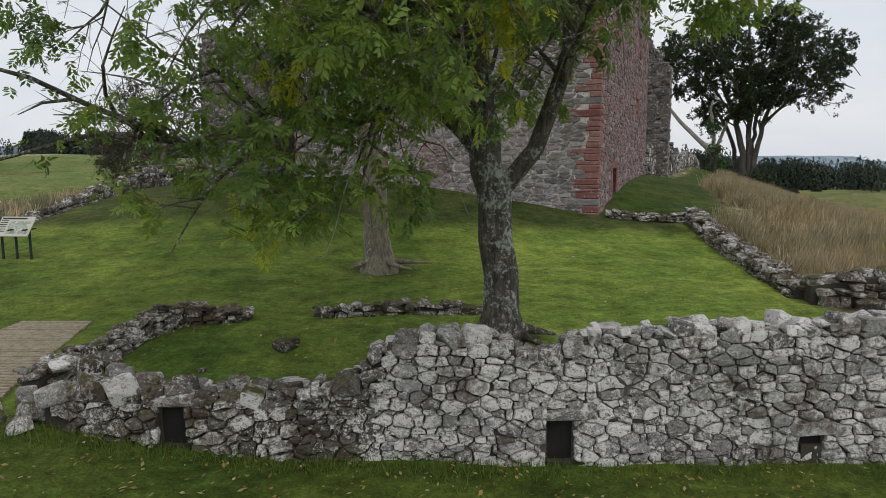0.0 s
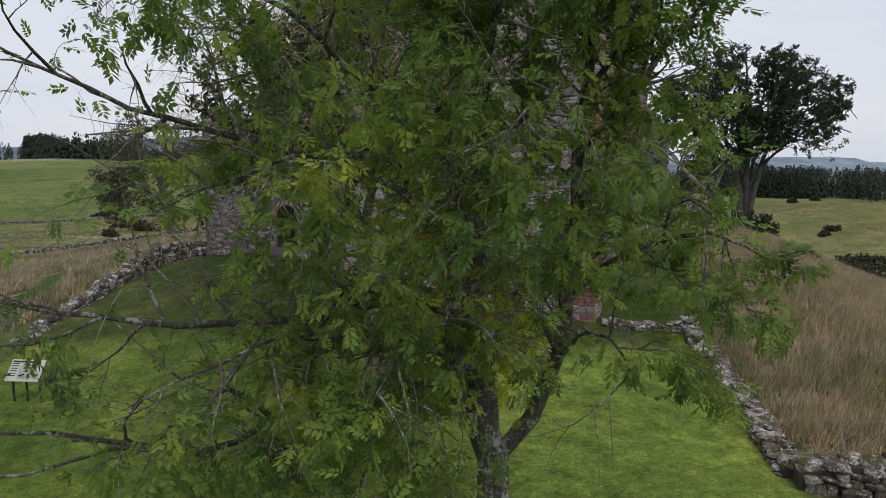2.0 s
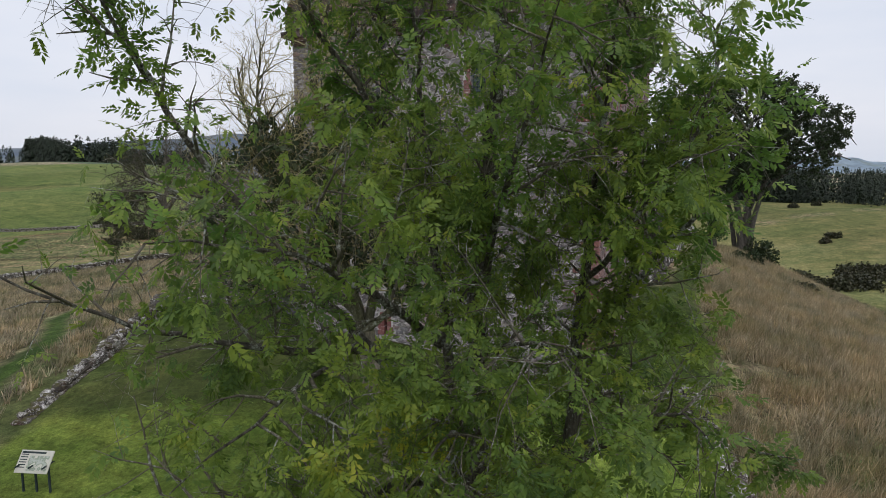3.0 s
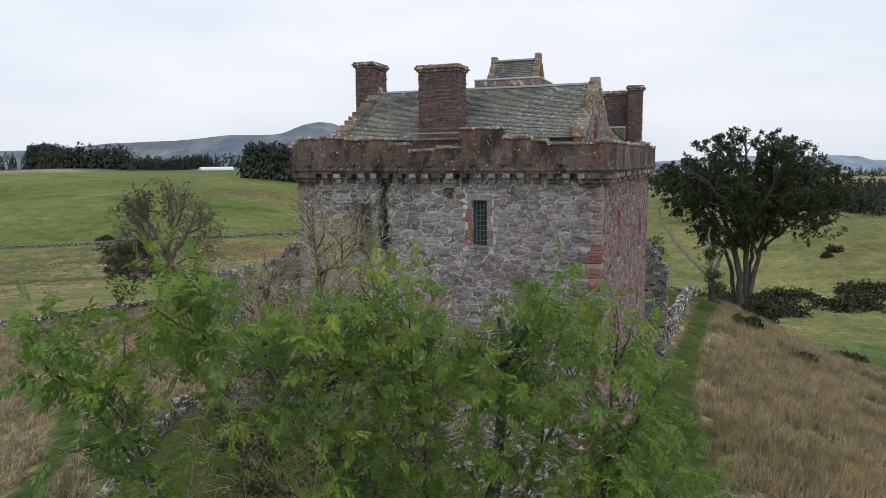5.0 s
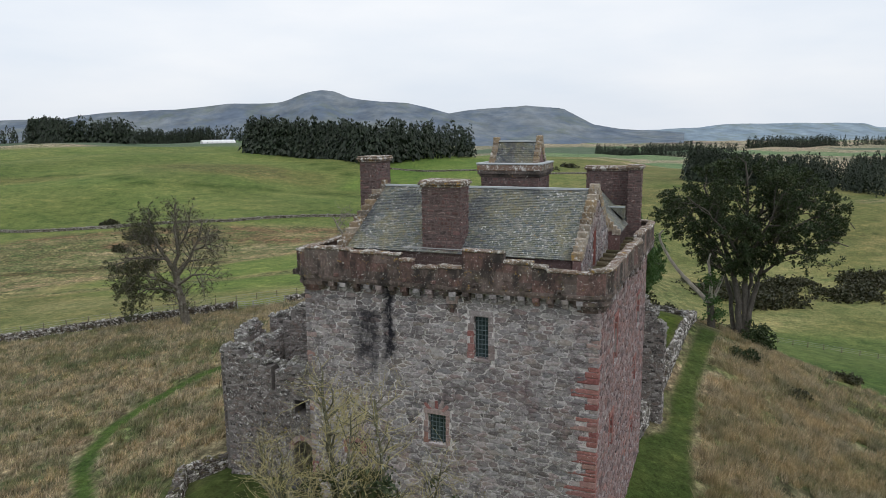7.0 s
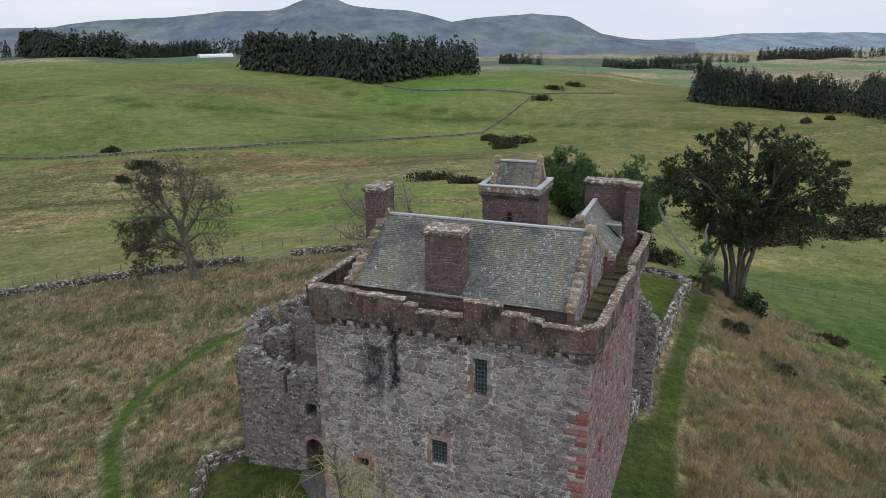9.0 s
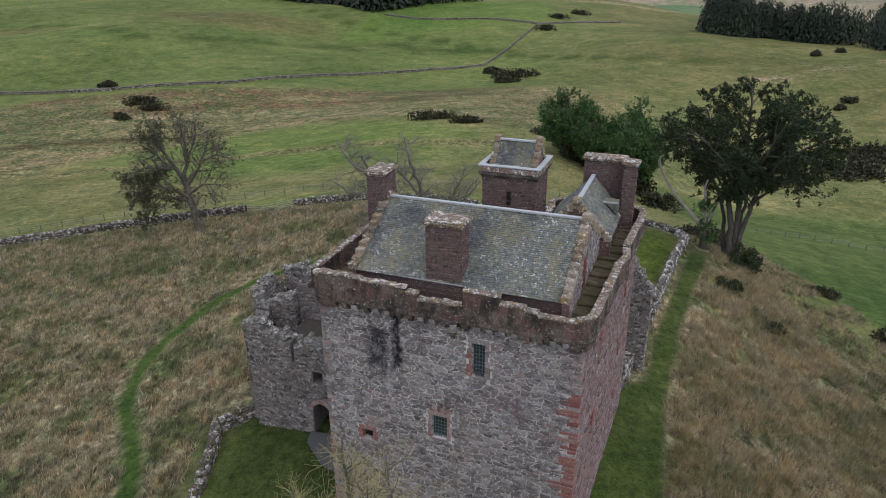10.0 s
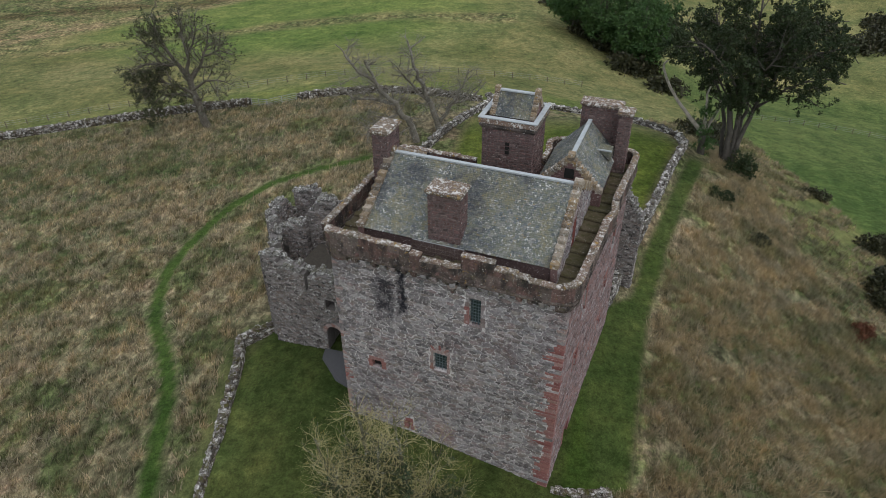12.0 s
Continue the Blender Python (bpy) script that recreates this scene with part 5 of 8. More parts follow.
g3 = crow_gable(-4.55, -0.35, 9.45, 9.8, 16.6, 18.72, "x", 52, 15.6)
part("gable_window", Mesh().box(-2.75, -2.15, 9.43, 9.47, 17.35, 18.0), m_void, g3)


def chimney(x0, x1, y0, y1, z0, z1, seed, label):
    """A rubble stack with courses of squared blocks and a moulded cope."""
    r = random.Random(seed)
    body = part("chimney", Mesh().box(x0 + 0.04, x1 - 0.04, y0 + 0.04, y1 - 0.04, z0, z1 - 0.3), m_mortar_plum, tower, label)
    faces = Mesh()
    for length, place in ((x1 - x0, lambda a, z, o: (x0 + a, y0 + 0.04 - o, z)), (y1 - y0, lambda a, z, o: (x1 - 0.04 + o, y0 + a, z)),
                          (y1 - y0, lambda a, z, o: (x0 + 0.04 - o, y0 + a, z)), (x1 - x0, lambda a, z, o: (x0 + a, y1 - 0.04 + o, z))):
        outl = rubble_outlines(length, z0, z1 - 0.3, 0.26, 0.13, [], seed)
        me = rubble_mesh("chimney_facing", outl, place, 0.04, m_chimney, seed)
        o = part("chimney_facing", me, None, body)
        o["kind"] = "stuff"
    for k, (e, a, b) in enumerate(((0.05, 0.3, 0.2), (0.12, 0.2, 0.08), (0.06, 0.08, 0.0))):
        m = Mesh()
        m.block(x0 - e, x1 + e, y0 - e, y1 + e, z1 - a, z1 - b, 0.03, 0.01, r)
        part("chimney_cope", m, m_cope, body)


chimney(-8.3, -6.4, 0.85, 2.1, 15.6, 20.05, 60, "tall dark red rubble chimney rising from the wallhead")
chimney(-13.4, -12.35, 4.6, 6.35, 16.2, 20.95, 61, "lichened chimney on the gable")
chimney(-3.15, -0.55, 15.3, 16.2, 15.6, 20.0, 62, "broad chimney on the wing gable")
chimney(-0.5, 0.32, 14.1, 15.0, 15.6, 20.15, 63, "slender chimney beside the wallwalk")
dorm = part("dormer", Mesh().add([(-0.55, 13.2, 17.0), (-0.55, 14.1, 17.0), (-1.4, 14.1, 17.75), (-1.4, 13.2, 17.75), (-0.55, 13.2, 17.7), (-0.55, 14.1, 17.7)], [(0, 1, 5, 4), (0, 4, 3), (1, 2, 5), (4, 5, 2, 3)]), m_slate, tower)
part("lead_flashing", Mesh().box(-1.45, -0.5, 13.15, 13.25, 17.68, 17.76), m_lead, dorm)

# cap house over the stair
CX0, CX1, CY0, CY1 = -8.35, -4.95, 9.95, 13.0
cap = part("cap_house", Mesh().box(CX0 + 0.05, CX1 - 0.05, CY0 + 0.05, CY1 - 0.05, -0.5, 19.7), m_mortar_plum, tower, "square rubble cap house over the stair")
for length, place in ((CX1 - CX0, lambda a, z, o: (CX0 + a, CY0 + 0.05 - o, z)), (CY1 - CY0, lambda a, z, o: (CX1 - 0.05 + o, CY0 + a, z)), (CY1 - CY0, lambda a, z, o: (CX0 + 0.05 - o, CY0 + a, z))):
    me = rubble_mesh("rubble_facing", rubble_outlines(length, 15.0, 19.65, 0.28, 0.14, [], 70), place, 0.04, m_chimney, 71)
    part("rubble_facing", me, None, cap)["kind"] = "stuff"
for e, a, b, mat in ((0.06, 19.6, 19.75, m_parapet), (0.15, 19.75, 19.95, m_parapet)):
    m = Mesh()
    m.block(CX0 - e, CX1 + e, CY0 - e, CY1 + e, a, b, 0.03)
    part("cornice", m, mat, cap)
for x0, x1, y0, y1 in ((CX0 - 0.18, CX1 + 0.18, CY0 - 0.18, CY0 + 0.1), (CX0 - 0.18, CX1 + 0.18, CY1 - 0.1, CY1 + 0.18), (CX0 - 0.18, CX0 + 0.1, CY0 + 0.1, CY1 - 0.1), (CX1 - 0.1, CX1 + 0.18, CY0 + 0.1, CY1 - 0.1)):
    m = Mesh()
    m.block(x0, x1, y0, y1, 19.95, 20.3, 0.04)
    part("cap_parapet", m, m_cope, cap)
    m = Mesh()
    m.block(x0 - 0.03, x1 + 0.03, y0 - 0.03, y1 + 0.03, 20.3, 20.4, 0.04)
    part("lead_cope", m, m_lead, cap)
for z in (18.0, 18.3, 18.6):
    part("louvre", Mesh().box(-6.75, -6.5, CY0 - 0.04, CY0 + 0.03, z, z + 0.2), m_void, cap)
gable_roof(-7.75, -5.35, 10.5, 12.6, 20.25, 21.55, "x", 19.95, 44, "cap_roof")
crow_gable(10.45, 12.65, -5.4, -5.12, 20.25, 21.6, "y", 53, 19.95)
crow_gable(10.45, 12.65, -7.98, -7.7, 20.25, 21.5, "y", 54, 19.95)



# ---- trees ----
def curve_points(ctrl, step, rng, wig):
    """A wandering line through control points."""
    c = [Vector(p) for p in ctrl]
    c = [c[0] * 2 - c[1]] + c + [c[-1] * 2 - c[-2]]
    out = []
    for i in range(1, len(c) - 2):
        n = max(2, int((c[i + 1] - c[i]).length / step))
        for j in range(n):
            t = j / n
            p = 0.5 * ((2 * c[i]) + (c[i + 1] - c[i - 1]) * t + (2 * c[i - 1] - 5 * c[i] + 4 * c[i + 1] - c[i + 2]) * t * t + (3 * c[i] - c[i - 1] - 3 * c[i + 1] + c[i + 2]) * t ** 3)
            if out:
                p = p + Vector((rng.uniform(-wig, wig), rng.uniform(-wig, wig), rng.uniform(-wig, wig)))
            out.append(p)
    out.append(c[-2])
    return out


def wander(p, d, length, steps, rng, wiggle, droop):
    pts = [p.copy()]
    d = d.normalized()
    s = length / steps
    for i in range(steps):
        d = (d + Vector((rng.uniform(-1, 1), rng.uniform(-1, 1), rng.uniform(-1, 1))) * wiggle + Vector((0, 0, -droop))).normalized()
        pts.append(pts[-1] + d * s)
    return pts


def tube(verts, faces, pts, r0, r1, sides):
    n0 = len(verts)
    k = len(pts)
    ref = Vector((0.3, 0.9, 0.2))
    for i, p in enumerate(pts):
        t = (pts[min(i + 1, k - 1)] - pts[max(i - 1, 0)]).normalized()
        a = t.cross(ref)
        if a.length < 0.05:
            a = t.cross(Vector((1, 0, 0)))
        a.normalize()
        b = t.cross(a)
        r = r0 + (r1 - r0) * i / (k - 1)
        for j in range(sides):
            an = 2 * math.pi * j / sides
            verts.append(tuple(p + (a * math.cos(an) + b * math.sin(an)) * r))
    for i in range(k - 1):
        for j in range(sides):
            q = n0 + i * sides
            faces.append((q + j, q + (j + 1) % sides, q + sides + (j + 1) % sides, q + sides + j))


def tubes_mesh(name, tubes, material, sides):
    v, f = [], []
    for pts, r0, r1 in tubes:
        tube(v, f, pts, r0, r1, sides)
    return fast_mesh(name, np.array(v), np.array(f), material, True)


def branch_out(parents, spec, rng, inside):
    """Children of each parent branch. spec: spacing, length, spread, wiggle, droop, radius, first."""
    spacing_, length, spread, wig, droop, radius, first, lift = spec
    out = []
    for pts, r0, r1 in parents:
        total = sum((b - a).length for a, b in zip(pts, pts[1:]))
        n = max(1, int(total * (1 - first) / spacing_ + rng.random()))
        for c in range(n):
            f = first + (1 - first) * (c + rng.random()) / n
            q = f * (len(pts) - 1)
            i = min(int(q), len(pts) - 2)
            p = pts[i].lerp(pts[i + 1], q - i)
            t = (pts[i + 1] - pts[i]).normalized()
            side = Vector((rng.gauss(0, 1), rng.gauss(0, 1), rng.gauss(0, 1)))
            side = side - t * side.dot(t)
            if side.length < 1e-3:
                continue
            d = t * (1 - spread) + side.normalized() * spread + Vector((0, 0, lift))
            ln = length * rng.uniform(0.6, 1.3) * (1.15 - 0.5 * f)
            line = wander(p, d, ln, 4 if length > 0.8 else 2, rng, wig, droop)
            k = 1
            while k < len(line) and inside(line[k]):
                k += 1
            if k >= 2:
                rr = min(radius, (r0 + (r1 - r0) * f) * 0.75)
                out.append((line[:k], rr, rr * 0.22))
    return out


def leaf_arrays(spots, size, rng_np, leaflets, droop=0.35):
    """Pinnate leaves at spots (place, direction): one quad for each leaflet."""
    P = np.array([s[0][:] for s in spots])
    D = np.array([s[1][:] for s in spots])
    n = len(P)
    D = D + rng_np.normal(0, 0.55, (n, 3)) + (0, 0, -droop)
    D /= np.linalg.norm(D, axis=1, keepdims=True)
    up = np.array((0, 0, 1.0)) + rng_np.normal(0, 0.45, (n, 3))
    S = np.cross(D, up)
    S /= np.linalg.norm(S, axis=1, keepdims=True)
    N = np.cross(S, D)
    L = size * rng_np.uniform(0.65, 1.25, n)[:, None]
    verts, faces = [], []
    base = 0
    for k in range(leaflets):
        last = k == leaflets - 1
        f = 1.0 if last else 0.28 + 0.62 * (k // 2) / max(1, (leaflets - 2) // 2)
        sg = 0 if last else (1 if k % 2 else -1)
        o = P + D * L * f * 0.85 - N * L * 0.12 * f * f
        dr = D * (0.55 if sg else 1.0) + S * (0.85 * sg) + rng_np.normal(0, 0.16, (n, 3)) - (0, 0, 0.12)
        dr /= np.linalg.norm(dr, axis=1, keepdims=True)
        cr = np.cross(dr, N)
        cr /= np.linalg.norm(cr, axis=1, keepdims=True)
        ln = L * 0.34 * rng_np.uniform(0.8, 1.15, (n, 1))
        wd = ln * 0.22
        verts += [o, o + dr * ln * 0.45 + cr * wd - N * ln * 0.04, o + dr * ln - N * ln * 0.14, o + dr * ln * 0.45 - cr * wd - N * ln * 0.04]
    V = np.stack(verts, 1).reshape(-1, 3)
    F = np.arange(len(V)).reshape(-1, 4)
    return V, F


def clump_arrays(spots, size, rng_np, quads=5):
    """Sprays of small leaves for trees seen from far off."""
    P = np.array([s[0][:] for s in spots])
    n = len(P)
    out = []
    for _ in range(quads):
        c = P + rng_np.normal(0, size * 0.8, (n, 3))
        a = rng_np.normal(0, 1, (n, 3))
        a /= np.linalg.norm(a, axis=1, keepdims=True)
        b = np.cross(a, rng_np.normal(0, 1, (n, 3)))
        b /= np.linalg.norm(b, axis=1, keepdims=True)
        s = size * rng_np.uniform(0.5, 1.2, (n, 1))
        out += [c - a * s, c + b * s * 0.55, c + a * s, c - b * s * 0.55]
    V = np.stack(out, 1).reshape(-1, 3)
    return V, np.arange(len(V)).reshape(-1, 4)


def ellipsoid(cx, cy, cz, rx, ry, rz, rough=0.12):
    def inside(p):
        x, y, z = (p.x - cx) / rx, (p.y - cy) / ry, (p.z - cz) / rz
        w = 1 + rough * math.sin(3.1 * p.x + 1.3 * p.z) + rough * math.sin(2.3 * p.y - 1.9 * p.z + 1)
        return x * x + y * y + z * z < w
    return inside


def tips_of(tubes, per, rng):
    out = []
    for pts, _, _ in tubes:
        d = (pts[-1] - pts[-2]).normalized()
        out.append((pts[-1], d))
        for _ in range(per - 1):
            i = rng.randrange(0, len(pts) - 1)
            out.append((pts[i].lerp(pts[i + 1], rng.random()), d))
    return out


# the great ash in front
from mathutils import noise as mnoise

rng = random.Random(101)
ash = thing("ash_tree", Matrix.Translation((1.05, 10.9, -0.75)), "tall ash tree with green pinnate leaves, some yellowing", "tree")
O1 = Vector((1.05, 10.9, -0.75))
ash_limbs = [
    ("trunk", ((1.05, 10.9, -1.0), (1.0, 10.9, 0.2), (0.9, 10.9, 1.5), (0.72, 10.9, 2.6), (0.6, 11.0, 4.5), (0.65, 11.1, 7.5), (0.9, 11.1, 10.5), (1.0, 11.0, 13.2)), 0.31, 0.05),
    ("limb", ((0.92, 10.9, 1.5), (1.5, 10.75, 2.3), (1.98, 10.6, 3.4), (2.12, 10.6, 5.4), (2.3, 10.5, 8.0), (2.6, 10.4, 11.0), (2.7, 10.4, 12.8)), 0.15, 0.04),
    ("limb", ((0.8, 10.9, 2.2), (0.35, 10.8, 2.55), (0.25, 10.8, 3.6), (0.15, 10.9, 5.6), (-0.1, 11.1, 8.2), (-0.5, 11.2, 11.5), (-0.7, 11.0, 13.4)), 0.14, 0.035),
]
ash_limbs += [
    ("limb", ((0.4, 10.85, 2.5), (-0.3, 10.4, 2.95), (-1.3, 9.9, 2.6), (-2.4, 9.5, 2.75), (-3.4, 9.3, 2.3), (-4.6, 9.1, 2.5), (-5.8, 9.0, 2.1), (-7.4, 8.8, 2.2)), 0.085, 0.02),
    ("limb", ((0.5, 10.9, 4.0), (-0.5, 10.1, 4.4), (-2.0, 9.2, 4.3), (-3.9, 8.6, 4.4), (-6.0, 8.2, 5.0), (-7.2, 8.0, 5.8)), 0.09, 0.02),
    ("limb", ((0.1, 11.0, 5.2), (-1.2, 10.5, 6.6), (-2.8, 10.2, 8.4), (-4.2, 9.9, 10.2), (-5.2, 9.7, 12.2)), 0.11, 0.025),
    ("limb", ((0.6, 11.0, 4.6), (0.5, 9.6, 5.4), (0.2, 8.2, 6.0), (-0.2, 7.0, 6.0)), 0.08, 0.02),
]
ash_limbs += [
    ("limb", ((0.0, 11.0, 6.4), (-1.0, 9.4, 7.6), (-2.0, 7.8, 8.4), (-3.0, 6.8, 8.6)), 0.08, 0.02),
    ("limb", ((2.1, 10.6, 4.4), (3.0, 10.2, 5.2), (4.0, 9.8, 5.5), (4.9, 9.5, 5.0)), 0.07, 0.02),
    ("limb", ((2.2, 10.5, 6.6), (3.0, 9.9, 7.8), (3.9, 9.5, 9.0), (4.4, 9.3, 10.0)), 0.07, 0.02),
    ("limb", ((0.65, 11.1, 7.2), (0.9, 9.8, 8.8), (1.2, 8.4, 10.0), (1.3, 7.4, 10.6)), 0.08, 0.02),
    ("limb", ((0.65, 11.1, 6.0), (0.4, 12.6, 7.6), (-0.4, 14.0, 9.4), (-1.0, 15.0, 11.0)), 0.09, 0.02),
    ("limb", ((0.8, 11.1, 9.0), (2.0, 12.2, 10.4), (3.0, 13.0, 11.8)), 0.06, 0.02),
]
ash_limbs += [
    ("limb", ((-0.3, 11.1, 9.0), (-1.8, 10.4, 10.8), (-3.2, 9.8, 12.4), (-4.0, 9.5, 13.2)), 0.07, 0.02),
    ("limb", ((0.5, 10.9, 3.2), (-0.7, 9.4, 4.0), (-2.1, 7.9, 4.3), (-3.3, 6.8, 3.9)), 0.07, 0.02),
    ("limb", ((0.55, 10.9, 3.5), (0.4, 9.4, 4.2), (-0.2, 7.9, 4.4), (-0.7, 6.9, 3.9)), 0.07, 0.02),
    ("limb", ((-1.6, 9.8, 2.7), (-2.3, 9.0, 2.4), (-2.8, 8.4, 1.8), (-3.2, 8.0, 1.0)), 0.05, 0.015),
    ("limb", ((-3.4, 9.3, 2.3), (-4.4, 8.6, 2.8), (-5.4, 7.8, 3.2), (-6.4, 7.2, 3.0)), 0.05, 0.015),
    ("limb", ((1.9, 10.6, 3.2), (2.0, 9.4, 4.0), (2.2, 8.2, 4.3), (2.3, 7.4, 3.9)), 0.06, 0.015),
]
ash_limbs += [
    ("limb", ((0.6, 11.0, 5.6), (0.8, 9.6, 6.6), (1.2, 8.2, 7.2), (1.5, 7.2, 7.2)), 0.06, 0.015),
    ("limb", ((-1.2, 10.5, 6.6), (-1.6, 8.9, 6.6), (-2.2, 7.6, 6.4), (-2.8, 6.6, 6.0)), 0.06, 0.015),
    ("limb", ((-4.2, 9.9, 10.2), (-4.9, 9.2, 11.6), (-5.3, 8.6, 12.7)), 0.035, 0.015),
    ("limb", ((-3.2, 9.8, 12.0), (-3.8, 8.9, 12.7), (-4.3, 8.4, 13.2)), 0.035, 0.015),
    ("limb", ((2.5, 10.4, 10.4), (3.6, 10.0, 12.0), (4.2, 9.6, 13.0)), 0.05, 0.015),
    ("limb", ((-0.9, 11.2, 11.0), (-2.2, 9.8, 12.6), (-3.0, 8.6, 13.4)), 0.05, 0.015),
    ("limb", ((1.0, 11.0, 11.5), (1.6, 9.6, 12.8), (2.0, 8.6, 13.2)), 0.05, 0.015),
]
ash_limbs += [
    ("limb", ((1.95, 10.65, 3.3), (1.8, 11.5, 3.9), (1.5, 12.4, 4.2), (1.3, 13.2, 3.8)), 0.05, 0.015),
    ("limb", ((0.7, 11.0, 3.2), (1.0, 11.9, 4.0), (1.2, 12.8, 4.6), (1.6, 13.4, 4.8)), 0.05, 0.015),
    ("limb", ((2.1, 10.7, 4.6), (2.4, 11.8, 5.2), (2.6, 12.7, 5.4), (2.8, 13.4, 5.0)), 0.05, 0.015),
    ("limb", ((2.15, 10.6, 5.6), (2.9, 10.9, 7.0), (3.5, 11.0, 8.8), (3.8, 10.8, 10.4)), 0.06, 0.015),
    ("limb", ((2.3, 10.5, 7.6), (2.7, 9.4, 8.6), (3.3, 8.8, 9.6), (3.6, 8.4, 10.6)), 0.05, 0.015),
    ("limb", ((2.1, 10.6, 4.8), (2.8, 9.6, 5.6), (3.3, 8.8, 6.0), (3.6, 8.2, 5.6)), 0.05, 0.015),
]
ash_limbs += [
    ("limb", ((-5.0, 9.7, 11.6), (-5.2, 8.8, 12.0), (-5.0, 8.0, 12.8)), 0.03, 0.01),
    ("limb", ((-1.0, 10.5, 6.4), (-2.6, 9.4, 6.8), (-4.4, 8.6, 7.4), (-6.0, 8.0, 8.4)), 0.07, 0.02),
    ("limb", ((-0.3, 10.4, 2.95), (-0.6, 9.7, 3.1), (-0.95, 9.1, 2.5), (-1.1, 8.8, 1.6)), 0.045, 0.012),
    ("limb", ((-1.2, 9.9, 2.65), (-1.8, 9.2, 2.7), (-2.2, 8.8, 2.0), (-2.4, 8.6, 1.2)), 0.045, 0.012),
    ("limb", ((0.4, 10.85, 3.3), (-0.2, 9.9, 3.9), (-0.5, 9.2, 3.4), (-0.6, 8.9, 2.4)), 0.05, 0.012),
    ("limb", ((-2.4, 9.5, 2.75), (-3.0, 9.2, 3.3), (-3.8, 9.0, 2.8), (-4.3, 8.9, 1.8)), 0.045, 0.012),
]
ash_limbs += [
    ("limb", ((-0.9, 10.3, 4.5), (-1.3, 9.6, 4.7), (-1.7, 9.1, 4.0), (-1.9, 8.8, 3.0)), 0.045, 0.012),
]
taller = lambda c: [(x, y, z + 0.34 * max(0.0, z - 9.0)) for x, y, z in c]
ash_lines = [(kind, [p - O1 for p in curve_points(taller(c), 0.45, rng, 0.05)], r0, r1) for kind, c, r0, r1 in ash_limbs]
# the crown's uneven outline from west to east
OUTLINE = ((-7.5, -7.0, -5.9, -5.5, -5.1, -4.3, -3.8, -3.4, -2.7, -1.9, -1.4, -1.0, -0.6, 0.1, 0.9, 1.4, 1.7, 2.0, 2.2, 2.7, 3.7, 3.9),
           (12.3, 13.7, 13.65, 13.2, 14.2, 14.5, 14.0, 13.4, 13.3, 13.6, 14.2, 14.7, 14.3, 14.0, 13.5, 13.7, 14.8, 14.5, 13.5, 13.7, 13.4, 11.8))


def below_top(p, spare=0.0):
    x, y, z = p.x + O1.x, p.y + O1.y - 11.0, p.z + O1.z
    return z < float(np.interp(x / (1 + 0.105 * y), *OUTLINE)) - 0.33 * y - spare


for _, pts, _, _ in ash_lines:
    while len(pts) > 4 and not below_top(pts[-1], 0.2):
        pts.pop()
for kind, pts, r0, r1 in ash_lines:
    if kind == "trunk":
        v, f = [], []
        tube(v, f, pts, r0, r1, 14)
        v = [(x * (1 + 0.9 * max(0, 0.55 - z) ** 2 * (1 + 0.35 * math.sin(5 * math.atan2(y, x)))), y * (1 + 0.9 * max(0, 0.55 - z) ** 2 * (1 + 0.35 * math.sin(5 * math.atan2(y, x)))), z) for x, y, z in v]
        part("trunk", fast_mesh("trunk", np.array(v), np.array(f), m_bark, True), None, ash, "grey furrowed trunk with pale lichen patches")
    else:
        v, f = [], []
        tube(v, f, pts, r0, 0.007, 8)
        part("limb", fast_mesh("limb", np.array(v), np.array(f), m_bark, True), None, ash)
env1 = ellipsoid(-1.9, -0.6, 8.4, 6.6, 5.3, 7.4)
env = lambda p: env1(p) and p.x < (4.0 if p.z < 6.3 else 3.0) and p.x > -6.4
parents = [(pts, r0, r1) for _, pts, r0, r1 in ash_lines]
b1 = branch_out(parents, (0.40, 2.0, 0.62, 0.26, 0.03, 0.03, 0.2, 0.12), rng, env)
b2 = branch_out(b1, (0.25, 1.0, 0.6, 0.26, 0.09, 0.011, 0.15, 0.0), rng, env)
b2 = [q for q in b2 if q[0][0].x > -4.2 or q[0][0].z > 9 or rng.random() < 0.65]
b3 = branch_out(b2, (0.23, 0.42, 0.6, 0.25, 0.14, 0.005, 0.2, 0.0), rng, env)
b1, b2, b3 = ([q for q in b if below_top(q[0][-1], 0.1)] for b in (b1, b2, b3))
part("branches", tubes_mesh("branches", b1, m_twigbark, 6), None, ash)["kind"] = "stuff"
part("twigs", tubes_mesh("twigs", b2, m_twigbark, 4), None, ash)["kind"] = "stuff"
part("twigs", tubes_mesh("twigs", b3, m_twigbark, 3), None, ash)["kind"] = "stuff"


def rosettes(tubes, leaves, reach):
    """Several leaves that spread from the end of each shoot."""
    out = []
    for pts, _, _ in tubes:
        d = (pts[-1] - pts[-2]).normalized()
        for _ in range(leaves):
            off = Vector((rng.gauss(0, 1), rng.gauss(0, 1), rng.gauss(0, 0.7))).normalized()
            out.append((pts[-1] - d * rng.uniform(0, reach), (d * 0.6 + off).normalized()))
    return out


spots = rosettes(b3, 4, 0.12) + rosettes(b2, 5, 0.25)
rng.shuffle(spots)
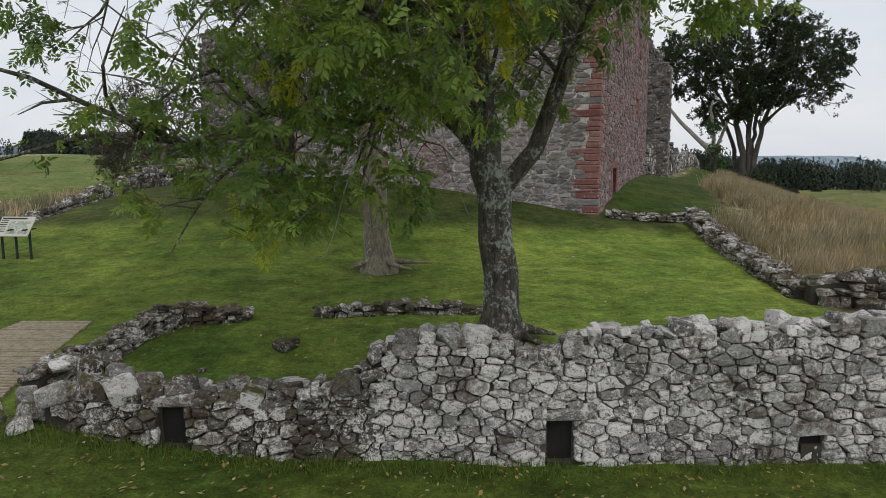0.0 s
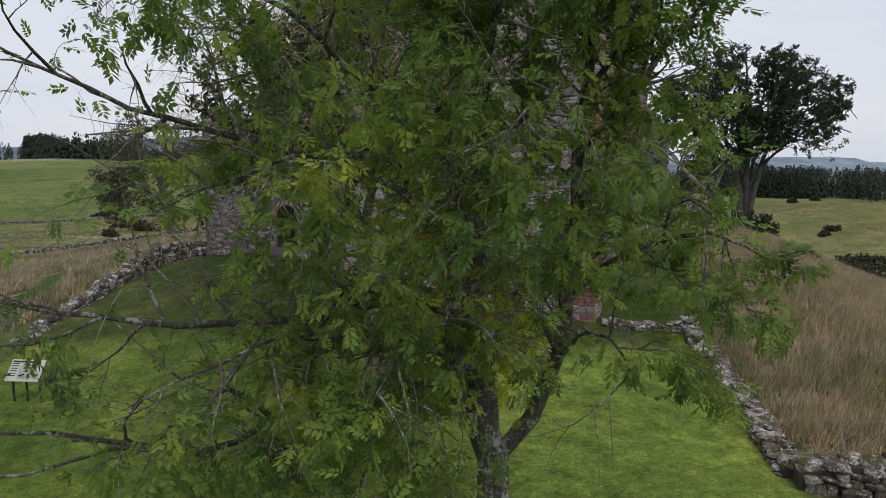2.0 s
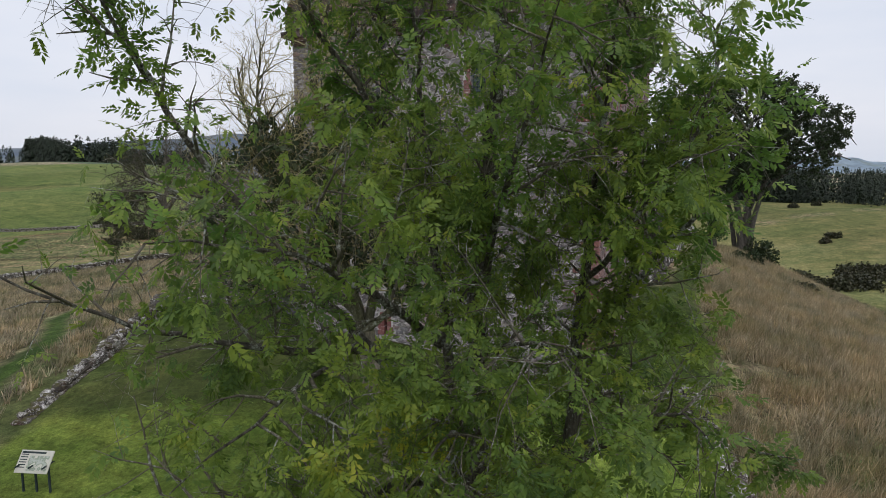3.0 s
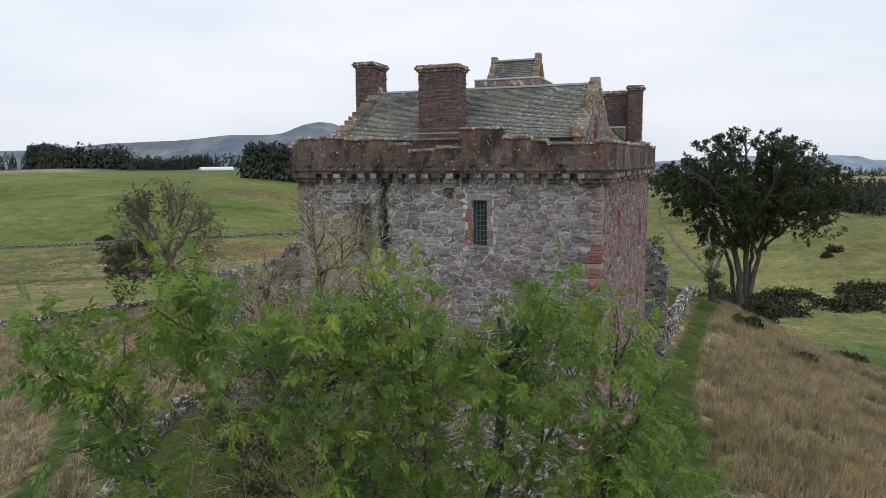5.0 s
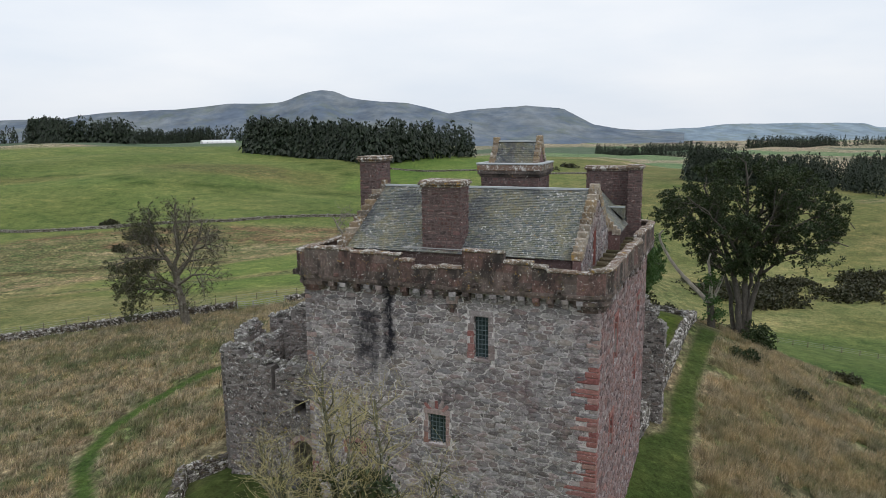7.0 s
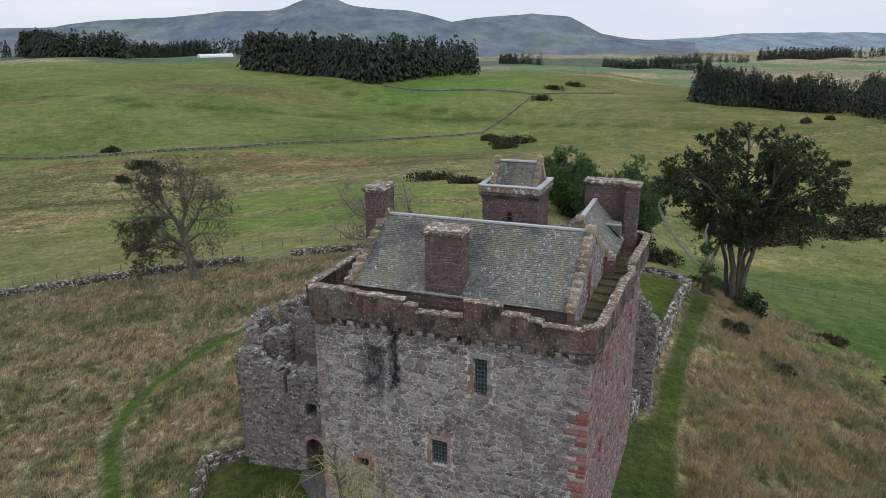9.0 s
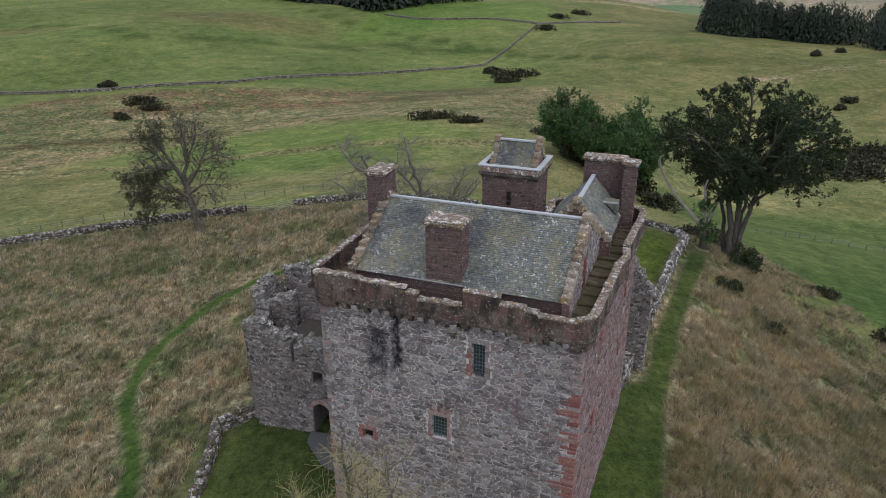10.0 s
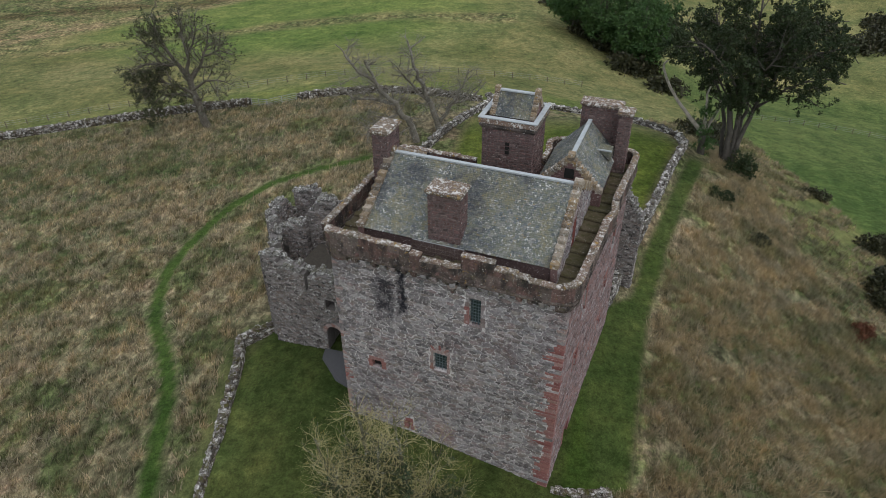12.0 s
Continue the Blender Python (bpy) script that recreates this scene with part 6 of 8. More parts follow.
# leading shoots, well clad in leaves
leaders = []
for kind, pts, r0, r1 in ash_lines:
    n = len(pts)
    for i in range(max(0, n - (12 if pts[-1].z > 10 else 5)), n):
        for _ in range((26 if i % 2 else 7) if pts[-1].z > 10 else 8):
            off = Vector((rng.gauss(0, 1), rng.gauss(0, 1), rng.gauss(0, 0.8))) * 0.2
            leaders.append((pts[i] + off, (off.normalized() + Vector((0, 0, 0.2))).normalized()))
yellow_at = [Vector((-0.1, -1.7, 4.75)), Vector((0.0, -1.8, 4.3)), Vector((-0.15, -1.6, 5.2)), Vector((-1.35, -2.0, 5.2)), Vector((-1.3, -1.8, 6.4)), Vector((-2.9, -2.1, 4.05)), Vector((-3.4, -2.1, 2.1))]


def full(p):
    """How leafy the crown is: dense in hanging masses, open round the stems, thin to the west and the top."""
    x, y, z = p.x + O1.x, p.y + O1.y, p.z + O1.z
    low = (3.7 if y < 10.9 else 2.5) if x > 0.75 else (2.4 if x > -0.2 else 1.3)
    k = smoothstep(low - 0.3, low + 0.5, z)
    if 0.0 < x < 2.3 and z < 6.3:
        k *= (0.55 if z < 4.8 else 0.6) if y < 10.9 else (0.5 if z < 4.6 else 1.0)
    if x > 2.3 and z < 11:
        k *= 1.6
    k *= 1.0 - 0.88 * smoothstep(2.4, 3.5, -x) * smoothstep(6.2, 7.2, z) * (1 - smoothstep(12.3, 13.3, z))
    if x < -3.2 and z < 7:
        k *= 0.13 if z > 4.6 else 0.5
    elif x < 0.0 and z < 5.2:
        k *= 1.2
    if z > 12.0 and -3.6 < x < 2.4:
        k *= 1.5
    elif z > 9.3 and -3.6 < x < 2.2:
        k *= 0.5
    if -3.8 < x < -2.5 and 3.2 < z < 5.4 and y < 10.6:
        k *= 0.3
    mass = mnoise.noise(Vector((x, y, z * 1.25)) * 0.95) + 0.45 * mnoise.noise(Vector((x, y, z)) * 2.3)
    return k * (0.10 + 1.0 * float(smoothstep(-0.18, 0.14, mass)))


tops = [s for s in leaders if s[0].z > 9 and below_top(s[0])]
spots = [s for s in leaders if s[0].z <= 9 and rng.random() < 1.3 * full(s[0])] + [s for s in spots if rng.random() < 1.15 * full(s[0])]
near_yellow = lambda q: min((q - y).length for y in yellow_at) < 0.42
yell = [s for s in spots if near_yellow(s[0])]
for y in yellow_at:
    yell += [(y + Vector((rng.gauss(0, 0.2), rng.gauss(0, 0.2), rng.gauss(0, 0.26))), Vector((rng.gauss(0, 1), rng.gauss(0, 1), -0.6)).normalized()) for _ in range(26)]
green = [s for s in spots if not near_yellow(s[0])][:38000]
rnp = np.random.default_rng(7)
V, F = leaf_arrays(green, 0.29, rnp, 11)
part("crown", fast_mesh("crown", V, F, m_ash), None, ash, "green pinnate ash leaves")["kind"] = "stuff"
V, F = leaf_arrays(tops, 0.36, rnp, 11, 0.1)
part("crown_top", fast_mesh("crown_top", V, F, m_ashtop), None, ash, "bright green leaf tufts on the leading shoots")["kind"] = "stuff"
V, F = leaf_arrays(yell, 0.28, rnp, 11)
part("yellow_leaves", fast_mesh("yellow_leaves", V, F, m_yellow), None, ash, "yellowing ash leaves")["kind"] = "stuff"
# pale dead twigs that hang from the lower limbs
dead = []
for x, y, z in ((-2.7, -2.4, 4.7), (-2.6, -2.5, 4.6), (-2.5, -2.4, 4.7), (-1.4, -2.2, 4.5), (-1.3, -2.1, 4.3), (-2.0, -2.5, 6.3), (1.9, -0.8, 5.6), (-5.2, -2.2, 5.6), (-4.2, -2.0, 5.0), (-2.0, -2.3, 3.1)):
    dead.append((wander(Vector((x, y, z)), Vector((rng.uniform(-0.5, 0.5), -0.2, -0.6)), rng.uniform(0.9, 1.6), 7, rng, 0.3, 0.2), 0.015, 0.005))
part("dead_twigs", tubes_mesh("dead_twigs", dead, m_deadwood, 4), None, ash, "bare pale hanging twigs")["kind"] = "stuff"
# surface roots
for a, ln in ((0.3, 0.9), (1.7, 0.7), (3.3, 1.0), (4.6, 0.8), (5.6, 0.8)):
    pts = [Vector((math.cos(a) * r * ln, math.sin(a) * r * ln, 0.16 - 0.22 * r)) for r in (0.2, 0.5, 0.8, 1.1)]
    v, f = [], []
    tube(v, f, pts, 0.13, 0.03, 6)
    part("root", fast_mesh("root", np.array(v), np.array(f), m_bark, True), None, ash)

# the failing ash behind it
rng = random.Random(202)
O2 = Vector((-1.8, 19.3, -0.9))
ash2 = thing("old_ash_tree", Matrix.Translation(O2), "old ash with a pale trunk and nearly bare yellow-lichened crown", "tree")
limbs2 = [
    ("trunk", ((-1.8, 19.3, -1.2), (-1.85, 19.3, 0.5), (-2.0, 19.4, 2.6), (-2.3, 19.7, 4.4)), 0.40, 0.27),
    ("limb", ((-2.25, 19.65, 4.0), (-2.9, 20.3, 6.0), (-3.6, 21.0, 8.4), (-4.0, 21.4, 11.0), (-4.1, 21.4, 13.4)), 0.2, 0.03),
    ("limb", ((-2.3, 19.7, 4.2), (-2.0, 20.1, 6.0), (-1.9, 20.6, 8.2), (-2.2, 21.0, 10.5), (-2.4, 21.2, 12.6)), 0.16, 0.03),
    ("limb", ((-2.5, 19.8, 4.8), (-3.8, 20.0, 6.0), (-5.0, 20.4, 7.6), (-5.8, 20.8, 9.6), (-6.2, 21.0, 11.4)), 0.13, 0.025),
    ("limb", ((-2.1, 19.9, 5.4), (-0.9, 20.0, 6.6), (0.0, 20.2, 7.8), (0.4, 20.4, 8.8)), 0.1, 0.02),
]
limbs2 += [
    ("limb", ((-2.4, 19.7, 4.6), (-2.8, 18.8, 6.0), (-3.2, 18.0, 7.6), (-3.4, 17.6, 9.0)), 0.1, 0.02),
    ("limb", ((-3.2, 20.6, 7.2), (-4.4, 21.8, 8.8), (-5.2, 22.6, 10.2)), 0.09, 0.02),
    ("limb", ((-2.3, 19.7, 4.4), (-1.2, 19.2, 5.4), (-0.4, 18.9, 7.0), (-0.2, 18.8, 9.2)), 0.11, 0.02),
    ("limb", ((-2.0, 20.3, 6.6), (-0.8, 21.2, 8.4), (-0.2, 21.8, 10.4)), 0.09, 0.02),
    ("limb", ((-2.6, 19.9, 5.2), (-4.2, 19.2, 5.6), (-5.6, 18.8, 6.8), (-6.4, 18.6, 8.6)), 0.10, 0.02),
    ("limb", ((-3.5, 20.9, 8.0), (-3.2, 20.2, 10.0), (-3.0, 19.9, 12.6)), 0.08, 0.02),
    ("limb", ((-4.9, 20.4, 7.6), (-5.2, 19.6, 9.6), (-5.0, 19.2, 11.8)), 0.07, 0.02),
]
limbs2 = [(kind, [(x, y, z + 0.12 * max(0.0, z - 4.0)) for x, y, z in c], r0, r1) for kind, c, r0, r1 in limbs2]
lines2 = [(kind, [p - O2 for p in curve_points(c, 0.5, rng, 0.06)], r0, r1) for kind, c, r0, r1 in limbs2]
for kind, pts, r0, r1 in lines2:
    v, f = [], []
    tube(v, f, pts, r0, r1, 12)
    if kind == "trunk":
        v = [(x * (1 + 0.6 * max(0, 0.7 - z) ** 2), y * (1 + 0.6 * max(0, 0.7 - z) ** 2), z) for x, y, z in v]
    part(kind, fast_mesh(kind, np.array(v), np.array(f), m_bark2 if kind == "trunk" else m_oldlimb, True), None, ash2)
env2 = ellipsoid(-1.3, 1.0, 9.2, 5.2, 4.4, 7.2)
p2 = [(pts, r0, r1) for k, pts, r0, r1 in lines2 if k != "trunk"]
c1 = branch_out(p2, (0.23, 1.8, 0.6, 0.3, -0.05, 0.045, 0.15, 0.15), rng, env2)
c2 = branch_out(c1, (0.23, 1.25, 0.6, 0.42, -0.06, 0.03, 0.15, 0.12), rng, env2)
c3 = branch_out(c2, (0.32, 0.7, 0.55, 0.45, -0.06, 0.02, 0.15, 0.1), rng, env2)
part("branches", tubes_mesh("branches", c1, m_oldlimb, 5), None, ash2)["kind"] = "stuff"
part("twigs", tubes_mesh("twigs", c3, m_twig, 3), None, ash2)["kind"] = "stuff"
part("twigs", tubes_mesh("twigs", c2, m_twig, 4), None, ash2, "yellowish lichened bare twigs")["kind"] = "stuff"
sp = tips_of(c2, 1, rng)
rng.shuffle(sp)
V, F = leaf_arrays(sp[:900], 0.16, rnp, 5, 0.0)
part("sparse_leaves", fast_mesh("sparse_leaves", V, F, m_twigleaf), None, ash2)["kind"] = "stuff"
ivy = [q for q in tips_of(c1, 9, rng) + tips_of(c2, 3, rng) if (q[0] - Vector((-1.0, 0.9, 8.0))).length < 4.4 and mnoise.noise(q[0] * 0.7) > -0.02]
rng.shuffle(ivy)
V, F = clump_arrays(ivy[:8500], 0.10, rnp, 5)
part("ivy_growth", fast_mesh("ivy_growth", V, F, m_ivy), None, ash2, "dull green leafy growth along the boughs")["kind"] = "stuff"
for a, ln in ((0.1, 1.5), (0.9, 0.8), (2.6, 0.7), (3.6, 0.9), (5.4, 1.2)):
    pts = [Vector((math.cos(a + 0.2 * r) * r * ln, math.sin(a + 0.2 * r) * r * ln, 0.2 - 0.16 * r)) for r in (0.2, 0.5, 0.8, 1.1)]
    v, f = [], []
    tube(v, f, pts, 0.11, 0.02, 6)
    part("root", fast_mesh("root", np.array(v), np.array(f), m_bark2, True), None, ash2)


def far_tree(name, label, base, limbs, bark, leaf, envelope, specs, leaf_count, leaf_size, seed, sides=5, keep=None, wig=0.12, per=4):
    """A tree of the middle distance: limbs, branches, twigs and sprays of leaves."""
    r = random.Random(seed)
    o = Vector(base)
    t = thing(name, Matrix.Translation(o), label, "tree")
    lines = []
    for i, (ctrl, r0, r1) in enumerate(limbs):
        pts = [p - o for p in curve_points(ctrl, 0.9, r, wig)]
        v, f = [], []
        tube(v, f, pts, r0, r1, 8)
        part("trunk" if i == 0 else "limb", fast_mesh("limb", np.array(v), np.array(f), bark, True), None, t)
        lines.append((pts, r0, r1))
    level = lines
    for k, sp_ in enumerate(specs):
        level = branch_out(level, sp_, r, envelope)
        if not level:
            break
        part("branches" if k == 0 else "twigs", tubes_mesh("branches", level, bark, sides if k == 0 else 3), None, t)["kind"] = "stuff"
    if leaf_count:
        s = tips_of(level, per, r)
        if keep:
            s = [q for q in s if keep(q[0], r)]
        r.shuffle(s)
        V, F = clump_arrays(s[:leaf_count], leaf_size, np.random.default_rng(seed), 6)
        part("crown", fast_mesh("crown", V, F, leaf), None, t)["kind"] = "stuff"
    return t


# the great beech on the bank
B = (32.2, 73.5, -1.2)
beech_limbs = [
    (((32.3, 73.5, -1.5), (32.2, 73.8, 2.0), (31.7, 74.5, 6.0), (30.2, 75.5, 11.0), (28.5, 76.5, 16.0)), 0.42, 0.08),
    (((32.6, 73.5, -1.4), (32.8, 73.8, 3.0), (33.0, 74.5, 7.5), (33.2, 75.5, 13.0), (33.0, 76.5, 18.5)), 0.36, 0.08),
    (((32.9, 73.3, -1.4), (33.4, 73.4, 3.0), (34.5, 73.8, 7.0), (37.2, 74.6, 12.0), (39.5, 75.5, 15.0)), 0.32, 0.08),
    (((33.0, 73.8, -1.3), (33.7, 75.0, 4.0), (35.8, 77.5, 9.0), (40.0, 79.0, 12.4), (42.5, 80.0, 13.2)), 0.28, 0.07),
    (((32.1, 74.0, -1.3), (31.6, 76.0, 5.0), (29.4, 79.0, 10.0), (27.0, 81.0, 13.5)), 0.28, 0.07),
]
beech_limbs += [
    (((33.9, 73.6, 5.6), (36.4, 72.5, 8.8), (40.0, 72.0, 10.2), (42.6, 72.0, 9.6)), 0.17, 0.05),
    (((32.2, 74.0, 7.0), (30.0, 72.0, 10.5), (27.0, 71.0, 13.5), (24.8, 71.0, 15.2)), 0.17, 0.05),
    (((33.0, 74.5, 8.0), (33.6, 71.5, 12.0), (34.2, 70.0, 15.5)), 0.16, 0.05),
    (((33.0, 75.0, 9.5), (35.0, 75.5, 14.0), (36.2, 76.0, 17.8)), 0.16, 0.05),
    (((36.2, 74.3, 10.4), (39.6, 74.0, 12.4), (42.4, 74.0, 12.6), (44.4, 74.2, 11.2)), 0.14, 0.04),
    (((37.6, 74.8, 12.6), (40.6, 75.6, 15.0), (43.0, 76.2, 15.2)), 0.13, 0.04),
]
beech_limbs += [
    (((31.6, 74.6, 6.6), (28.8, 75.6, 10.6), (26.0, 76.6, 12.8), (24.0, 77.0, 13.0)), 0.14, 0.04),
]
env_b = ellipsoid(1.3, 1.5, 11.8, 12.2, 9.4, 8.9, 0.10)
far_tree("beech_tree", "broad dark green beech with several grey stems on the bank", B, beech_limbs, m_bark3, m_beech,
         lambda p: env_b(p) and p.x < 10.5 - 0.25 * abs(p.y - 1.5) and p.z > (7.2 if abs(p.x) < 5.5 else 5.8), ((0.9, 4.4, 0.6, 0.14, -0.01, 0.10, 0.3, 0.15), (0.5, 2.2, 0.6, 0.2, 0.02, 0.04, 0.2, 0.1), (0.4, 1.1, 0.6, 0.2, 0.03, 0.018, 0.2, 0.05)), 13000, 0.145, 301,
         keep=lambda p, r: mnoise.noise(p * 0.42) + 0.5 * mnoise.noise(p * 1.1) > -0.36 - 0.025 * (p.z - 8.0), per=11)
stub = thing("dead_limbed_tree", Matrix.Translation((29.3, 73.8, 0.2)), "half-dead tree with long bleached broken limbs", "tree")
for ctrl, r0, r1, mt in ((((29.3, 73.8, -0.3), (29.2, 73.8, 1.5), (28.9, 73.7, 3.2)), 0.48, 0.36, m_bark3), (((28.9, 73.7, 3.0), (27.0, 74.5, 5.0), (25.2, 75.5, 7.2), (24.0, 76.0, 9.4), (23.7, 76.0, 10.4), (24.1, 76.0, 10.9)), 0.27, 0.10, m_deadwood),
                         (((29.0, 73.7, 3.0), (28.9, 73.8, 5.4), (28.6, 74.0, 7.6), (28.8, 74.0, 8.6)), 0.24, 0.09, m_deadwood), (((29.1, 73.7, 3.0), (30.2, 74.0, 5.8), (31.0, 74.6, 7.4), (33.0, 75.6, 8.0), (35.5, 76.4, 9.6)), 0.2, 0.05, m_deadwood)):
    pts = [Vector(p) - Vector((29.3, 73.8, 0.2)) for p in [tuple(q) for q in curve_points(ctrl, 0.6, rng, 0.03)]]
    v, f = [], []
    tube(v, f, pts, r0, r1, 8)
    part("limb", fast_mesh("limb", np.array(v), np.array(f), mt, True), None, stub)
for cx, cy, cz, rr in ((-0.2, 0, 3.2, 0.9), (-0.4, 0, 5.4, 0.9), (0.2, -0.2, 1.6, 1.0)):
    s = [(Vector((cx + rng.gauss(0, rr * 0.5), cy + rng.gauss(0, rr * 0.5), cz + rng.gauss(0, rr * 0.45))), Vector((0, 0, 1))) for _ in range(130)]
    V, F = clump_arrays(s, 0.15, rnp, 5)
    part("epicormic_growth", fast_mesh("epicormic_growth", V, F, m_green), None, stub)["kind"] = "stuff"

# the sparse tree by the field wall
TL = (-35.6, 88.3, -3.6)
tl_limbs = [
    (((-35.2, 88.0, -4.2), (-35.6, 88.2, -1.0), (-36.2, 88.4, 2.0), (-36.6, 88.5, 4.5)), 0.62, 0.4),
    (((-36.5, 88.5, 4.0), (-38.0, 88.5, 6.5), (-39.2, 88.6, 9.5), (-39.5, 88.6, 12.5)), 0.34, 0.06),
    (((-36.5, 88.5, 4.2), (-36.0, 88.6, 7.0), (-36.2, 88.8, 10.0), (-36.0, 88.8, 13.0)), 0.3, 0.06),
    (((-36.4, 88.5, 3.4), (-34.6, 88.5, 5.5), (-33.4, 88.6, 8.0), (-32.5, 88.6, 11.0)), 0.3, 0.06),
    (((-36.0, 88.3, 1.6), (-38.2, 88.0, 3.0), (-40.8, 87.8, 3.6), (-43.0, 87.6, 4.0)), 0.24, 0.05),
    (((-36.2, 88.3, 2.2), (-34.0, 88.2, 3.4), (-32.0, 88.0, 3.6), (-30.4, 88.0, 3.0)), 0.2, 0.04),
]
tl_limbs += [
    (((-37.5, 88.5, 5.6), (-40.0, 88.8, 7.4), (-42.4, 89.0, 9.0)), 0.2, 0.04),
    (((-37.6, 88.4, 5.8), (-40.6, 88.0, 5.8), (-43.4, 87.8, 5.4), (-45.0, 87.6, 4.0)), 0.2, 0.04),
    (((-36.2, 88.3, 1.0), (-38.6, 87.6, 2.0), (-41.0, 87.2, 1.2), (-42.4, 87.0, -0.6)), 0.18, 0.04),
    (((-35.9, 88.6, 6.6), (-34.6, 88.9, 9.4), (-34.0, 89.0, 12.4)), 0.18, 0.04),
    (((-33.9, 88.5, 6.8), (-31.6, 88.6, 7.6), (-29.8, 88.7, 7.0)), 0.16, 0.04),
]
env_l = ellipsoid(-1.6, 0.2, 8.7, 9.6, 6.8, 8.6, 0.15)
far_tree("bare_crowned_tree", "half-bare tree with leafy lower boughs beside the field wall", TL, tl_limbs, m_fieldbark, m_sparse, env_l,
         ((0.42, 3.4, 0.62, 0.26, 0.0, 0.09, 0.25, 0.1), (0.32, 1.9, 0.6, 0.3, 0.03, 0.04, 0.15, 0.02), (0.4, 1.0, 0.6, 0.36, 0.05, 0.03, 0.2, 0.0)), 8500, 0.125, 302,
         keep=lambda p, r: (p.x < -1.6 and p.z < 9.4 and mnoise.noise(p * 0.5) > -0.08 and r.random() < 0.9) or (p.x < -1.0 and p.z > 12.5 and r.random() < 0.3) or r.random() < 0.07, wig=0.2)

# two dead trees behind the tower
for i, (base, limbs) in enumerate((((-4.6, 77.0, -0.2), (
        (((-4.6, 77.0, -0.6), (-5.4, 76.5, 2.5), (-6.6, 75.5, 5.0), (-8.6, 74.5, 8.0), (-10.2, 74.0, 11.5)), 0.5, 0.1),
        (((-7.0, 75.3, 5.8), (-9.5, 74.5, 6.6), (-12.0, 74.0, 7.2), (-13.8, 74.0, 8.6)), 0.22, 0.05),
        (((-9.0, 74.4, 8.6), (-11.6, 74.0, 11.0), (-13.2, 73.8, 13.4)), 0.2, 0.05),
        (((-6.2, 75.8, 4.4), (-8.8, 75.0, 3.8), (-10.8, 74.6, 1.8)), 0.2, 0.04))),
        ((-1.8, 79.0, -0.4), (
        (((-1.8, 79.0, -0.8), (-2.4, 78.8, 2.5), (-3.8, 78.4, 6.0), (-5.0, 78.0, 9.5), (-5.6, 78.0, 12.5)), 0.5, 0.09),
        (((-2.2, 78.9, 1.6), (-0.6, 78.6, 4.0), (0.8, 78.4, 6.8), (1.6, 78.4, 9.0)), 0.3, 0.06),
        (((-3.4, 78.5, 5.0), (-5.8, 78.2, 7.4), (-7.6, 78.0, 10.0)), 0.2, 0.05),
        (((-0.2, 78.5, 4.6), (2.0, 78.0, 5.6), (3.6, 77.8, 7.6)), 0.16, 0.04))))):
    far_tree("dead_tree", "bare grey dead tree on the slope behind the tower", base, limbs, m_deadbark, None, ellipsoid(-3.0, -1.5, 8.0, 8.5, 6, 8.5, 0.1),
             ((0.45, 2.8, 0.6, 0.34, 0.03, 0.08, 0.2, 0.05), (0.28, 1.8, 0.6, 0.36, 0.04, 0.045, 0.15, 0.0), (0.40, 1.1, 0.6, 0.36, 0.1, 0.032, 0.2, 0.0)), 0, 0.1, 310 + i, wig=0.25)


def round_tree(x, y, top, rx, ry, seed, leaf, label, count=9000):
    z = h_at(x, y)
    h = top - z
    limbs = [(((x, y, z - 0.4), (x + 0.2, y, z + h * 0.3), (x, y + 0.2, z + h * 0.62), (x, y, z + h * 0.85)), 0.45, 0.08)]
    r = random.Random(seed)
    for k in range(7):
        a = k * 2 * math.pi / 7 + r.uniform(-0.3, 0.3)
        limbs.append((((x, y, z + h * 0.2), (x + math.cos(a) * rx * 0.4, y + math.sin(a) * ry * 0.4, z + h * r.uniform(0.3, 0.5)), (x + math.cos(a) * rx * 0.85, y + math.sin(a) * ry * 0.85, z + h * r.uniform(0.4, 0.75))), 0.18, 0.04))
    far_tree("broadleaf_tree", label, (x, y, z), limbs, m_bark3, leaf, ellipsoid(0, 0, h * 0.52, rx, ry, h * 0.5, 0.12),
             ((0.5, rx * 0.55, 0.6, 0.2, 0.02, 0.06, 0.1, 0.0), (0.3, rx * 0.3, 0.6, 0.2, 0.04, 0.02, 0.15, 0.0)), count, 0.24, seed)


for tx, ty, ttop, trx, tseed in ((26.0, 156.0, 5.5, 6.6, 401), (31.5, 148.0, 3.5, 5.6, 404), (41.0, 149.0, 4.6, 7.4, 402), (37.5, 139.0, 1.5, 6.0, 403)):
    round_tree(tx, ty, ttop, trx, trx * 0.92, tseed, m_green, "rounded dark green tree below the hill")


def bush(x, y, rx, ry, h, seed, leaf=None, name="gorse_bush", label="dark gorse bush on the pasture", count=260, size=0.22):
    r = random.Random(seed)
    z = h_at(x, y)
    s = []
    lobes = [(r.uniform(-0.6, 0.6) * rx, r.uniform(-0.6, 0.6) * ry, r.uniform(0.4, 0.7)) for _ in range(6)]
    for _ in range(count):
        lx, ly, lr = lobes[r.randrange(6)]
        a, b = r.uniform(0, 2 * math.pi), math.acos(r.uniform(-0.2, 1))
        k = r.uniform(0.75, 1.0) * lr
        s.append((Vector((lx + math.cos(a) * math.sin(b) * rx * k, ly + math.sin(a) * math.sin(b) * ry * k, 0.1 + h * math.cos(b) * k * 1.4)), Vector((0, 0, 1))))
    V, F = clump_arrays(s, size, np.random.default_rng(seed), 5)
    me = fast_mesh(name, V, F, leaf or m_gorse)
    ob = new(name, me)
    ob.location = (x, y, z)
    tagged(ob, label, "bush", "bushes on the fields")


